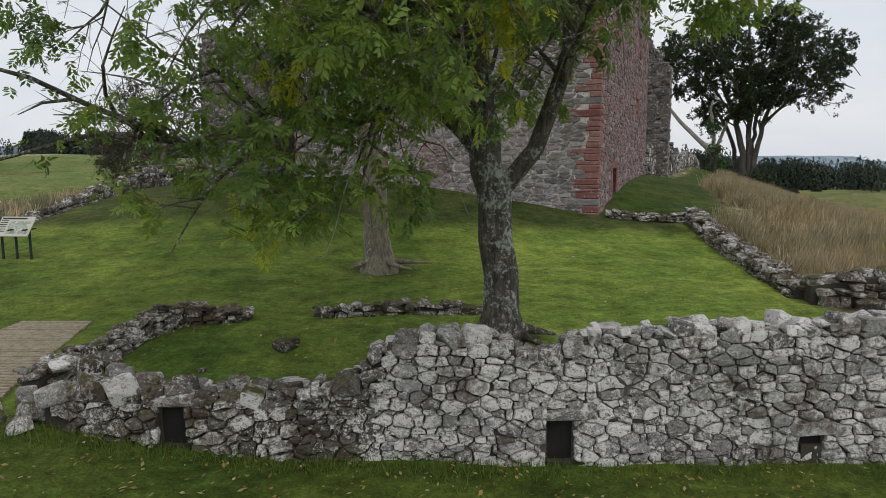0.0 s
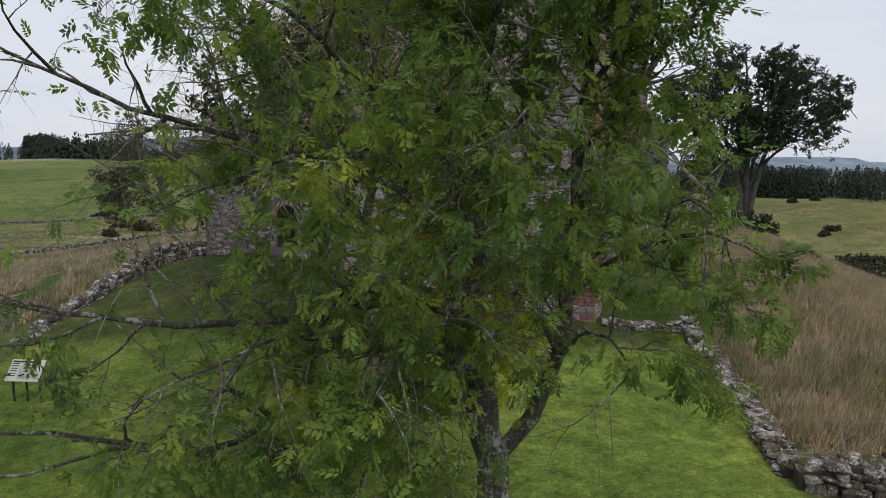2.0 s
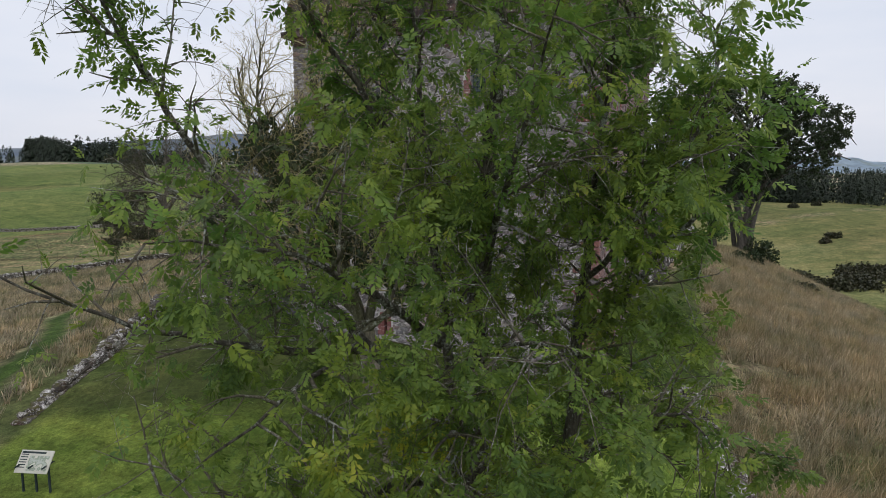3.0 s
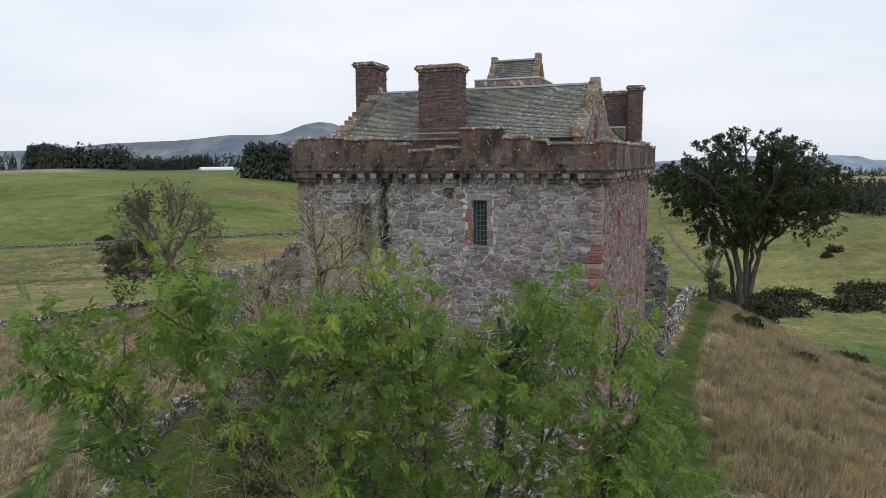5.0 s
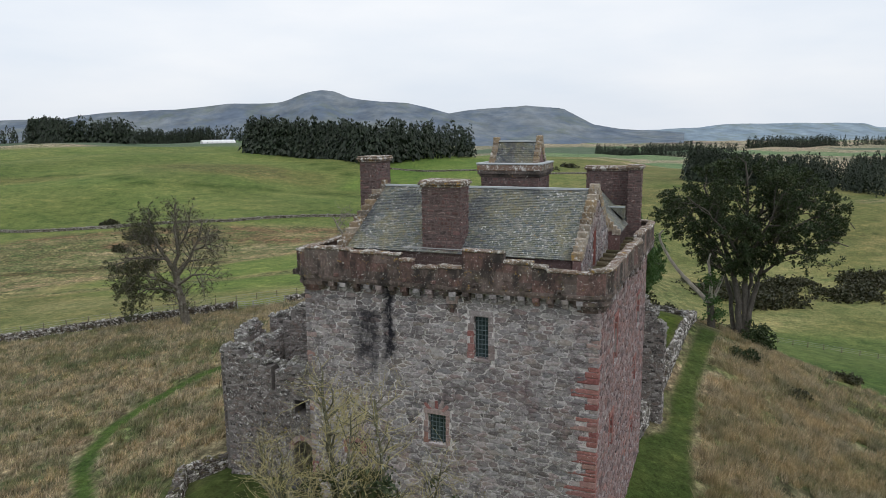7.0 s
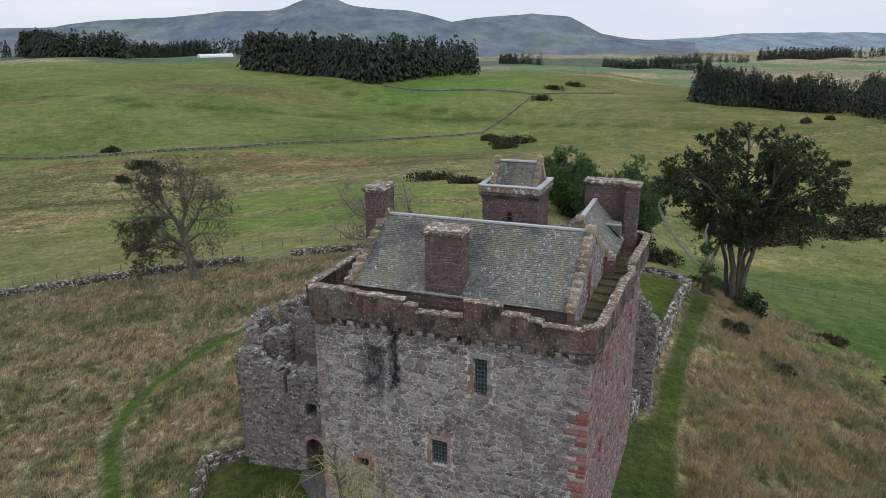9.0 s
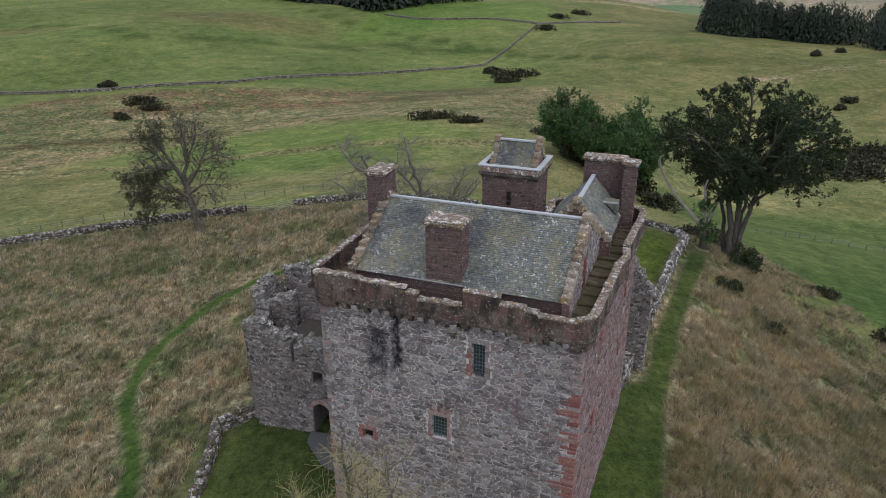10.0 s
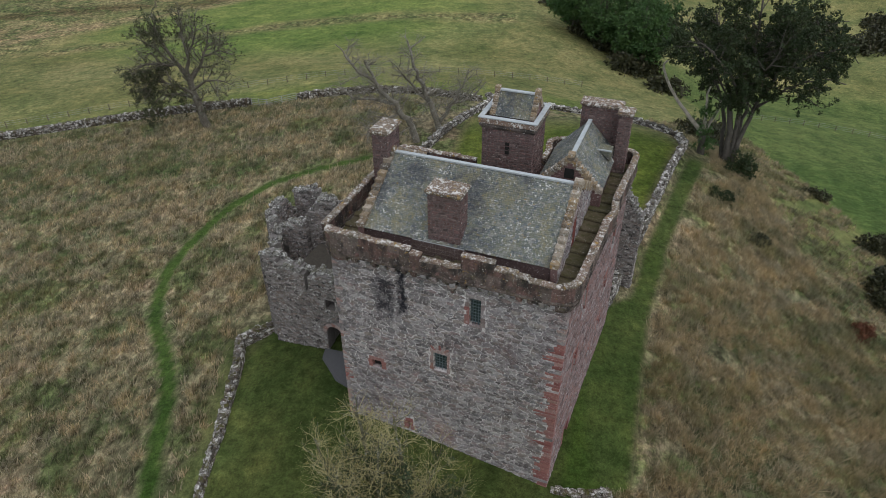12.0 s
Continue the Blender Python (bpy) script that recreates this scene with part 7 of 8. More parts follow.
for i, (x, y, rx, ry, h, sz) in enumerate(((30, 338, 13, 6, 4.5, 0.6), (18, 354, 7, 5, 3.5, 0.5), (24, 318, 8, 5, 3.5, 0.5), (-5.7, 195, 6.5, 3.5, 2.6, 0.4), (3, 188, 5, 2.2, 1.8, 0.35), (-115, 247, 7, 4, 3, 0.45), (-107, 240, 5, 3, 2.4, 0.4),
                                            (-113, 228, 2.6, 2, 1.8, 0.35), (-142, 280, 3.6, 2.6, 2.6, 0.45), (179, 350, 3.2, 2.6, 2.4, 0.4), (194, 356, 2.4, 2.4, 2, 0.4), (150, 262, 2.6, 2.4, 2, 0.4), (143, 254, 2.2, 2, 1.7, 0.35),
                                            (60, 470, 6, 4, 3.5, 0.5), (75, 520, 8, 5, 4, 0.5), (100, 560, 10, 5, 4, 0.6))):
    bush(x, y, rx, ry, h, 500 + i, size=sz * 1.15)
rng = random.Random(77)
for i in range(44):
    f, g = i / 43, rng.random()
    bush(74 + 82 * f + rng.uniform(-3, 3), 176 + 12 * f + 26 * g, rng.uniform(4.5, 7.5), rng.uniform(3.5, 5.5), rng.uniform(2.2, 3.8), 560 + i, name="thorn_bush", label="dark thorn bush in the hollow", count=110, size=0.55)
for i in range(13):
    f = i / 12
    bush(24 + 15 * f + rng.uniform(-2, 2), 178 - 48 * f + rng.uniform(-3, 3), rng.uniform(3.5, 5.5), rng.uniform(3, 4.5), rng.uniform(3.0, 5.0), 640 + i, name="thorn_bush", label="dark thorn bush in the hollow", count=260, size=0.4)
bush(33.3, 71.9, 2.0, 1.6, 3.0, 600, m_beech, "elder_bush", "dark bush at the foot of the beech", 420, 0.18)
bush(48.0, 64.0, 2.6, 2.4, 2.6, 601, m_gorse, count=520, size=0.2)
bush(44.6, 54.2, 5.0, 5.0, 5.0, 602, m_gorse, count=1500, size=0.24, label="tall dark thorn thicket on the slope")
bush(28.8, 64.2, 1.3, 1.1, 1.3, 606, m_beech, "low_scrub", "low dark scrub on the dry bank", 260, 0.13)
bush(36.9, 46.4, 1.2, 1.2, 1.2, 607, m_russet, "briar_bush", "russet briar bush on the dry slope", 320, 0.12)
bush(46.2, 76.5, 2.2, 1.6, 1.0, 608, m_gorse, "low_scrub", "low dark scrub on the dry bank", 260, 0.16)
bush(31.0, 58.0, 1.4, 1.2, 0.7, 603, m_gorse, "low_scrub", "low dark scrub on the dry bank", 200, 0.14)
bush(36.0, 90.0, 5.0, 3.0, 2.4, 604, m_gorse, "thorn_bush", "dark thorn bush in the hollow", 420, 0.3)
bush(40.0, 100.0, 6.0, 3.0, 2.8, 605, m_gorse, "thorn_bush", "dark thorn bush in the hollow", 420, 0.3)


# ---- conifer woods and the far hills ----
def conifers(spots, seed, q=54):
    """Many conifers: sprays of dark boughs round a stem, narrowing to an uneven top."""
    r = np.random.default_rng(seed)
    n = len(spots)
    base = np.array([(x, y, h_at(x, y) - 0.5) for x, y, _ in spots])
    h = np.array([s[2] for s in spots]) * r.uniform(0.76, 1.04, n)
    w = h * r.uniform(0.20, 0.32, n)
    power = r.uniform(0.4, 0.85, n)
    f = np.sort(r.uniform(0.02, 1.0, (n, q)) ** 0.85, 1)
    rad = w[:, None] * (1.02 - f) ** power[:, None]
    a = r.uniform(0, 2 * np.pi, (n, q))
    k = np.sqrt(r.uniform(0.2, 1, (n, q)))
    c = np.stack([base[:, :1] + np.cos(a) * rad * k, base[:, 1:2] + np.sin(a) * rad * k, base[:, 2:] + h[:, None] * f], -1)
    s = (h[:, None] * 0.056 * (54 / q) ** 0.5 * r.uniform(0.6, 1.3, (n, q)) * (1.25 - 0.7 * f))[..., None]
    out = np.stack([np.cos(a), np.sin(a), r.uniform(-0.7, 0.5, (n, q))], -1)
    side = np.stack([-np.sin(a), np.cos(a), r.normal(0, 0.5, (n, q))], -1)
    up = np.array((0, 0, 1.0))
    V = np.stack([c + up * s * 0.9, c + side * s * 0.85, c + out * s * 1.2 - up * s * 0.7, c - side * s * 0.85], 2).reshape(-1, 3)
    return fast_mesh("conifer_wood", V, np.arange(len(V)).reshape(-1, 4), m_conifer)


def wood(front, depth, count, h0, h1, seed, label, q=54, fall=0.0):
    """A plantation behind a front line; fall: how much lower its trees stand towards the line's end."""
    r = random.Random(seed)
    spots = []
    for i in range(count):
        f = i / count * (len(front) - 1) if i < count * 0.45 else r.random() * (len(front) - 1)
        k = min(int(f), len(front) - 2)
        t = f - k
        x = front[k][0] * (1 - t) + front[k + 1][0] * t
        y = front[k][1] * (1 - t) + front[k + 1][1] * t
        back = (r.random() ** 2) * depth if i >= count * 0.45 else r.uniform(0, 8)
        s = 1 + back / max(1.0, math.hypot(x, y))
        spots.append((x * s + r.uniform(-3, 3), y * s, r.uniform(h0, h1) * (1 - fall * f / (len(front) - 1))))
    tagged(new("conifer_wood", conifers(spots, seed, q)), label, "wood", kind="stuff")


wood(((-180, 622), (-140, 614), (-95, 584), (-62, 540), (-45, 562), (-19, 598), (18, 640)), 80, 620, 26, 35, 701, "dark spruce plantation on the hill field", 50)
wood(((-486, 800), (-430, 770), (-358, 778)), 60, 330, 24, 32, 702, "dark spruce plantation along the ridge", 36)
wood(((-570, 770), (-490, 800)), 40, 80, 16, 22, 706, "dark spruce plantation along the ridge", 36)
wood(((-440, 900), (-300, 905), (-120, 900)), 40, 380, 17, 22, 703, "dark spruce shelter belt along the ridge", 30)
wood(((158, 448), (172, 436), (196, 442), (212, 405), (216, 366), (213, 334), (240, 318), (300, 318)), 120, 620, 18, 26, 704, "dark pine wood at the edge of the pasture", 95, 0.4)
wood(((330, 560), (420, 560)), 60, 120, 16, 21, 707, "dark pine wood at the edge of the pasture")
wood(((310, 1440), (420, 1300), (470, 1280)), 90, 180, 16, 24, 705, "distant dark wood on the farmland", 30)
wood(((915, 2120), (1300, 2300), (1900, 2700)), 160, 300, 26, 40, 708, "distant dark wood on the farmland", 30)
wood(((130, 1900), (215, 1700)), 80, 90, 22, 30, 709, "distant dark wood on the farmland", 30)
wood(((500, 1750), (800, 1900)), 60, 120, 18, 26, 710, "distant dark wood on the farmland", 30)


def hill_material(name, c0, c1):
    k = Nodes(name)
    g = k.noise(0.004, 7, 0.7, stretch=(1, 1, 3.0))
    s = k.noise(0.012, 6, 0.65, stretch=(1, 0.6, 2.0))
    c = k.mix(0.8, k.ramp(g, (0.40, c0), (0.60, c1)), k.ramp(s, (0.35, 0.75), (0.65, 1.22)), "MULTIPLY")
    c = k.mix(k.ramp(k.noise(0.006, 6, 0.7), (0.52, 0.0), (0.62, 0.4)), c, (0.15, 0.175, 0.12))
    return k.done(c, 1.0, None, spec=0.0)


# the blue haze of distance is put into both hill colours
m_hill = hill_material("hazy_hill", (0.12, 0.15, 0.195), (0.19, 0.215, 0.235))
m_hill_far = hill_material("hazy_far_hill", (0.20, 0.26, 0.32), (0.25, 0.31, 0.355))


def hill(name, label, dist, knots, foot, material, seed):
    """A hill range whose crest climbs and falls along the horizon; knots: sideways slope, height in degrees."""
    r = np.random.default_rng(seed)
    us = np.linspace(knots[0][0], knots[-1][0], 240)
    deg = np.interp(us, [k[0] for k in knots], [k[1] for k in knots])
    deg = np.convolve(np.pad(deg, 1, mode="edge"), np.ones(3) / 3, "valid")
    rough = np.convolve(r.normal(0, 1, len(us) + 8), np.ones(9) / 9, "valid") * 0.03
    rows = []
    m = 26
    for j in range(m):
        f = j / (m - 1)
        y = dist - 900 * (1 - f) ** 1.0 * 0.9 + 30 * np.sin(us * 60 + 5 * f)
        top = 27 + dist * np.tan(np.radians(deg + rough * (0.3 + f)))
        shape = f ** 1.35 + 0.05 * np.sin(us * 45 + f * 7) * f * (1 - f) * 4
        rows.append(np.stack([us * y, y, foot + (top - foot) * shape], -1))
    V = np.concatenate(rows)
    n = len(us)
    i = np.arange(m * n).reshape(m, n)
    F = np.stack([i[:-1, :-1], i[:-1, 1:], i[1:, 1:], i[1:, :-1]], -1).reshape(-1, 4)
    tagged(new(name, fast_mesh(name, V, F, material, True)), label, "hill", kind="structure")


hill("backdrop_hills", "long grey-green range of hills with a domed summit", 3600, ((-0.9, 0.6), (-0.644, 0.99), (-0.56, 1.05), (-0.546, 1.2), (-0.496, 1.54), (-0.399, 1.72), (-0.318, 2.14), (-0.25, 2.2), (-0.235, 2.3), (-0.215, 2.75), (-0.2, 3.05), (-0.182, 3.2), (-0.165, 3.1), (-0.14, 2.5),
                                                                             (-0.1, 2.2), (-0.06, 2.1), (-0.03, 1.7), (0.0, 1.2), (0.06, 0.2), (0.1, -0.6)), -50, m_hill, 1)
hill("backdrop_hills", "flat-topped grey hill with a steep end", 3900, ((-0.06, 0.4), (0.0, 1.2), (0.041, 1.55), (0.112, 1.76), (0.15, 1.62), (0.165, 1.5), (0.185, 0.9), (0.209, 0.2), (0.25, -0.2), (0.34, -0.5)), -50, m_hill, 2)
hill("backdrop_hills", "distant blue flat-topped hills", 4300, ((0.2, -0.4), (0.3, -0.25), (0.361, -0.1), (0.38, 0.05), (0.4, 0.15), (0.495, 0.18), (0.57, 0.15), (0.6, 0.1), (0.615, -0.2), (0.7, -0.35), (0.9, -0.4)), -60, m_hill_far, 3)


# ---- ruins and boundary walls ----
shapes_wall, shapes_mossy = stone_shapes(m_wall), stone_shapes(m_mossy_each)


def core_strip(line, thick, tops, sink=0.4, step=0.5):
    """The packed earth core of a wall along a line; tops: heights above the ground."""
    m = Mesh()
    pts = along(line, step) + [(*line[-1], 0, 0)]
    pts[-1] = (line[-1][0], line[-1][1], pts[-2][2], pts[-2][3])
    n = len(pts)
    v, f = [], []
    for i, (x, y, ux, uy) in enumerate(pts):
        g = h_at(x, y)
        t = g + float(np.interp(i / (n - 1), *tops)) - 0.08
        for o, z in ((-thick / 2, g - sink), (-thick / 2, t), (thick / 2, t), (thick / 2, g - sink)):
            v.append((x - uy * o, y + ux * o, z))
    for i in range(n - 1):
        for k in range(4):
            f.append((i * 4 + k, i * 4 + (k + 1) % 4, i * 4 + 4 + (k + 1) % 4, i * 4 + 4 + k))
    f += [(0, 1, 2, 3), (n * 4 - 4, n * 4 - 3, n * 4 - 2, n * 4 - 1)]
    return m.add(v, f)


def drystone(line, thick, tops, w, h, seed, both=True, cope=1.0):
    """Stones of a dry wall along a line: rows of place, size, turn."""
    r = random.Random(seed)
    total = sum(math.hypot(b[0] - a[0], b[1] - a[1]) for a, b in zip(line, line[1:]))
    pts = along(line, 0.1)

    def spot(d):
        return pts[min(len(pts) - 1, max(0, int(d / 0.1)))]

    out = []
    top_most = max(tops[1])
    for side in ((-1, 1) if both else (-1,)):
        z = 0.0
        while z < top_most:
            hh = h * r.uniform(0.7, 1.4)
            d = r.uniform(0, w)
            while d < total:
                ww = w * r.uniform(0.55, 1.6)
                lim = float(np.interp(d / total, *tops)) + r.uniform(-0.06, 0.03)
                if z + hh * 0.6 < lim:
                    x, y, ux, uy = spot(d + ww / 2)
                    o = side * (thick / 2 - 0.09) + r.uniform(-0.03, 0.03)
                    out.append(((x - uy * o, y + ux * o, h_at(x, y) + z + hh / 2 - 0.05), (ww * 1.08, 0.3 * r.uniform(0.8, 1.1), hh * 1.12), (r.uniform(-8, 8), r.uniform(-7, 7), math.degrees(math.atan2(uy, ux)) + r.uniform(-9, 9))))
                d += ww
            z += hh
    d = 0.0
    while d < total:
        ww = w * r.uniform(0.6, 1.5) * cope
        x, y, ux, uy = spot(d + ww / 2)
        lim = float(np.interp(d / total, *tops))
        for k in range(2):
            o = r.uniform(-0.32, 0.32) * thick
            out.append(((x - uy * o, y + ux * o, h_at(x, y) + lim + r.uniform(-0.08, 0.05)), (ww * 1.1, thick * r.uniform(0.4, 0.75), h * r.uniform(0.8, 1.5)), (r.uniform(-18, 18), r.uniform(-15, 15), math.degrees(math.atan2(uy, ux)) + r.uniform(-30, 30))))
        d += ww * 0.85
    return out


def dry_wall(name, label, line, thick, tops, w, h, seed, mat, shapes=None, cope=1.0):
    """A dry-stone wall; with shapes, its stones are parts of their own."""
    t = tagged(new(name, core_strip(line, thick - 0.22, tops).data(name, m_dark_core)), label, "wall")
    st = drystone(line, thick, tops, w, h, seed, True, cope)
    if shapes:
        loose_stones(st[:300], shapes, t, seed)
        st = st[300:]
    if st:
        part("walling_stones", joined_stones("walling_stones", st, mat, seed, line[0][1] > 60 or line[-1][1] > 60), None, t)["kind"] = "stuff"
    return t


dry_wall("garden_wall", "ruined grey dry-stone garden wall with lichened stones", GARDEN_WALL, 0.62, ((0, 0.1, 0.2, 0.25, 0.3, 0.38, 0.5, 0.62, 0.7, 0.85, 1), (0.8, 0.95, 1.15, 1.1, 0.75, 0.85, 0.5, 0.62, 0.3, 0.22, 0.08)), 0.34, 0.2, 31, m_garden)
dry_wall("curtain_wall", "ragged ruined grey curtain wall along the bank", CURTAIN[:3], 0.75, ((0, 0.3, 0.4, 0.6, 0.8, 0.85, 1), (1.0, 1.9, 1.0, 1.6, 1.4, 4.3, 4.0)), 0.45, 0.26, 32, m_curtain)
dry_wall("curtain_wall", "ragged ruined grey curtain wall along the bank", ((15.7, 50.4), *CURTAIN[3:6]), 0.7, ((0, 0.05, 0.09, 0.2, 0.24, 0.32, 0.36, 0.6, 1), (4.0, 3.4, 1.8, 2.4, 1.5, 1.9, 1.2, 1.3, 1.0)), 0.45, 0.26, 33, m_curtain)
dry_wall("court_wall", "low ruined grey wall round the inner court", CURTAIN[5:], 0.8, ((0, 1), (0.7, 0.6)), 0.5, 0.26, 34, m_curtain)
dry_wall("court_wall", "low ruined grey wall round the inner court", ((-4.5, 72), (-1.5, 79), (3.5, 88), (5.5, 93)), 0.8, ((0, 1), (0.7, 0.7)), 0.5, 0.26, 35, m_curtain)
dry_wall("field_wall", "long grey dry-stone field wall half fallen", ((-98, 86), (-70, 93.5), (-57, 95.3), (-46, 96.2), (-38, 96.2), (-31, 95.4)), 1.1, ((0, 0.5, 1), (1.1, 1.0, 1.05)), 0.38, 0.22, 36, m_garden)
dry_wall("field_wall", "long grey dry-stone field wall half fallen", ((-23.6, 95.4), (-20, 95.8), (-12, 96.0), (-4, 94.6), (3.5, 92.2)), 1.0, ((0, 1), (0.95, 0.75)), 0.38, 0.22, 37, m_garden)
for ln, sd in ((((-320, 276), (-186, 277), (-137, 271), (-94, 283), (-53, 323), (-12, 360), (16, 374)), 38), (((16, 374), (36, 428), (58, 488)), 39), (((-52, 533), (-16, 517), (58, 488), (120, 520)), 41)):
    dry_wall("field_wall", "grey dry-stone dyke between the pastures", ln, 0.6, ((0, 1), (0.95, 0.95)), 1.9, 0.6, sd, m_mossy)

# low walls about the front court
dry_wall("low_wall", "low mossy ruined wall footing on the lawn", ((-2.75, 14.4), (-1.0, 14.55), (0.85, 14.5)), 0.5, ((0, 0.2, 0.5, 0.7, 1), (0.08, 0.15, 0.22, 0.17, 0.1)), 0.24, 0.1, 42, m_mossy, shapes_mossy)
dry_wall("low_wall", "low mossy ruined wall footing round the path", ((-6.3, 10.0), (-6.1, 11.5), (-5.8, 13.1), (-5.4, 13.95), (-4.05, 14.1)), 0.5, ((0, 0.4, 0.65, 0.75, 1), (0.42, 0.3, 0.42, 0.3, 0.14)), 0.25, 0.12, 43, m_mossy, shapes_mossy)
dry_wall("side_court_wall", "low lichened wall between the lawn and long grass", RIGHT_WALL, 0.75, ((0, 0.2, 0.5, 0.8, 1), (0.3, 0.36, 0.42, 0.42, 0.5)), 0.32, 0.14, 44, m_mossy, shapes_mossy)
dry_wall("low_wall", "low mossy cross wall at the foot of the tower", ((6.6, 27.2), (8.4, 27.0), (10.2, 27.1)), 0.5, ((0, 1), (0.16, 0.28)), 0.28, 0.12, 45, m_mossy, shapes_mossy)
dry_wall("ruined_return_wall", "tumbled lichened wall end beside the lawn", ((8.5, 15.4), (10.5, 14.9), (14.0, 14.2)), 0.9, ((0, 0.3, 1), (0.5, 0.9, 1.0)), 0.42, 0.22, 46, m_mossy, shapes_mossy)


def ragged_wall(name, label, p0, p1, thick, tops, holes, material, seed, base=None):
    """A tall ruined wall: mortared core with openings, rubble both sides, broken head. p0 to p1 in the tower's axes."""
    x0, y0 = p0
    ln = math.hypot(p1[0] - x0, p1[1] - y0)
    an = math.atan2(p1[1] - y0, p1[0] - x0)
    m4 = TOWER @ pose(x0, y0, 0, 0, 0, math.degrees(an))
    t = thing(name, m4, label, "ruin")
    b = -0.3 if base is None else base
    xs = sorted({0.0, ln, *(h[0] for h in holes), *(h[1] for h in holes), *(k * ln for k in tops[0])})
    fine = []
    for a, c in zip(xs, xs[1:]):
        n = max(1, int((c - a) / 0.45))
        fine += [a + (c - a) * i / n for i in range(n)]
    fine.append(ln)
    r = random.Random(seed)
    top = lambda a: float(np.interp(a / ln, *tops)) + 0.16 * math.sin(a * 3.1 + seed) + 0.1 * math.sin(a * 7.3)
    for a, c in zip(fine, fine[1:]):
        zt = top((a + c) / 2)
        z = b
        for h in sorted((h for h in holes if h[0] < c - 1e-6 and h[1] > a + 1e-6), key=lambda q: q[2]):
            if h[2] > z:
                part("wall_core", Mesh().box(a, c, 0, thick, z, h[2]), m_mortar_dark, t)
            z = h[3]
        if z < zt:
            part("wall_core", Mesh().box(a, c, 0, thick, z, zt), m_mortar_dark, t)
    outl = random_rubble(ln, b, max(tops[1]) + 0.2, 0.33, 0.17, [(h[0] - 0.02, h[1] + 0.02, h[2], h[3]) for h in holes], seed, skip=lambda a, z: z > top(a) - 0.1, gap=0.014, vary=1.0, corners=False, level=0.27, flat=1.25)
    part("rubble_facing", rubble_mesh("rubble_facing", outl, lambda a, z, o: (a, -o, z), 0.06, material, seed), None, t)["kind"] = "stuff"
    part("rubble_facing", rubble_mesh("rubble_facing", outl, lambda a, z, o: (a, thick + o, z), 0.06, material, seed + 1), None, t)["kind"] = "stuff"
    outl = rubble_outlines(thick, b, top(ln) - 0.1, 0.44, 0.26, [], seed)
    part("rubble_facing", rubble_mesh("rubble_facing", outl, lambda a, z, o: (ln + o, a, z), 0.06, material, seed + 1), None, t)["kind"] = "stuff"
    part("rubble_facing", rubble_mesh("rubble_facing", rubble_outlines(thick, b, top(0) - 0.1, 0.44, 0.26, [], seed), lambda a, z, o: (-o, a, z), 0.06, material, seed + 1), None, t)["kind"] = "stuff"
    st = []
    a = 0.0
    while a < ln:
        for k in range(3):
            st.append(((a, r.uniform(0.0, thick), top(a) + r.uniform(-0.08, 0.16)), (r.uniform(0.3, 0.6), r.uniform(0.25, 0.5), r.uniform(0.2, 0.36)), (r.uniform(-25, 25), r.uniform(-25, 25), r.uniform(0, 180))))
        a += 0.3
    part("wallhead_stones", joined_stones("wallhead_stones", st, m_ruin_top, seed), None, t)["kind"] = "stuff"
    return t


def arch_head(t, a0, a1, z_spring, z_top, thick, material):
    """Closes the top of an opening to a round arch with voussoirs."""
    mid, rad = (a0 + a1) / 2, (a1 - a0) / 2
    n = 9
    for i in range(n):
        b0, b1 = math.pi * i / n, math.pi * (i + 1) / n
        q = [(mid - rad * math.cos(b), z_spring + rad * math.sin(b)) for b in (b0, b1)]
        o = [(mid - (rad + 0.3) * math.cos(b), z_spring + (rad + 0.3) * math.sin(b)) for b in (b0, b1)]
        v = [(x, y, z) for y in (-0.07, thick * 0.4) for x, z in (q[0], q[1], o[1], o[0])]
        part("voussoir", Mesh().add(v, [(0, 1, 2, 3), (7, 6, 5, 4), (0, 4, 5, 1), (1, 5, 6, 2), (2, 6, 7, 3), (3, 7, 4, 0)]), material, t)


gate = ragged_wall("gatehouse_ruin", "ruined roofless gatehouse front with a dark arched doorway", (-23.1, 4.7), (-14.15, 4.7), 1.0, ((0, 0.18, 0.34, 0.5, 0.66, 1), (9.35, 8.85, 8.6, 8.5, 8.7, 8.9)),
                   [(4.7, 6.05, 0.4, 4.15), (4.9, 5.65, 5.75, 6.65), (3.38, 3.62, 7.0, 10.5), (2.6, 2.85, 5.35, 5.55)], m_ruin, 81)
arch_head(gate, 4.7, 6.05, 3.5, 4.15, 1.0, m_pink)
ragged_wall("gatehouse_ruin", "ruined side wall of the gatehouse range", (-23.05, 5.75), (-25.6, 10.6), 0.9, ((0, 0.3, 0.7, 1), (8.8, 6.2, 5.8, 7.3)), [], m_ruin, 82)
ragged_wall("gatehouse_ruin", "ruined inner wall of the gatehouse range", (-27.0, 10.8), (-23.3, 10.8), 0.9, ((0, 0.3, 0.6, 1), (7.5, 7.2, 7.7, 8.5)), [(1.3, 1.75, 4.5, 5.6)], m_ruin, 83)
ragged_wall("gatehouse_ruin", "ruined return wall of the gatehouse range", (-27.0, 11.8), (-27.0, 15.0), 0.9, ((0, 0.5, 1), (7.6, 8.2, 6.5)), [], m_ruin, 84)
ragged_wall("gatehouse_ruin", "ruined back wall of the gatehouse range", (-27.0, 15.0), (-23.4, 15.0), 0.9, ((0, 0.5, 1), (8.2, 8.6, 7.6)), [], m_ruin, 85)
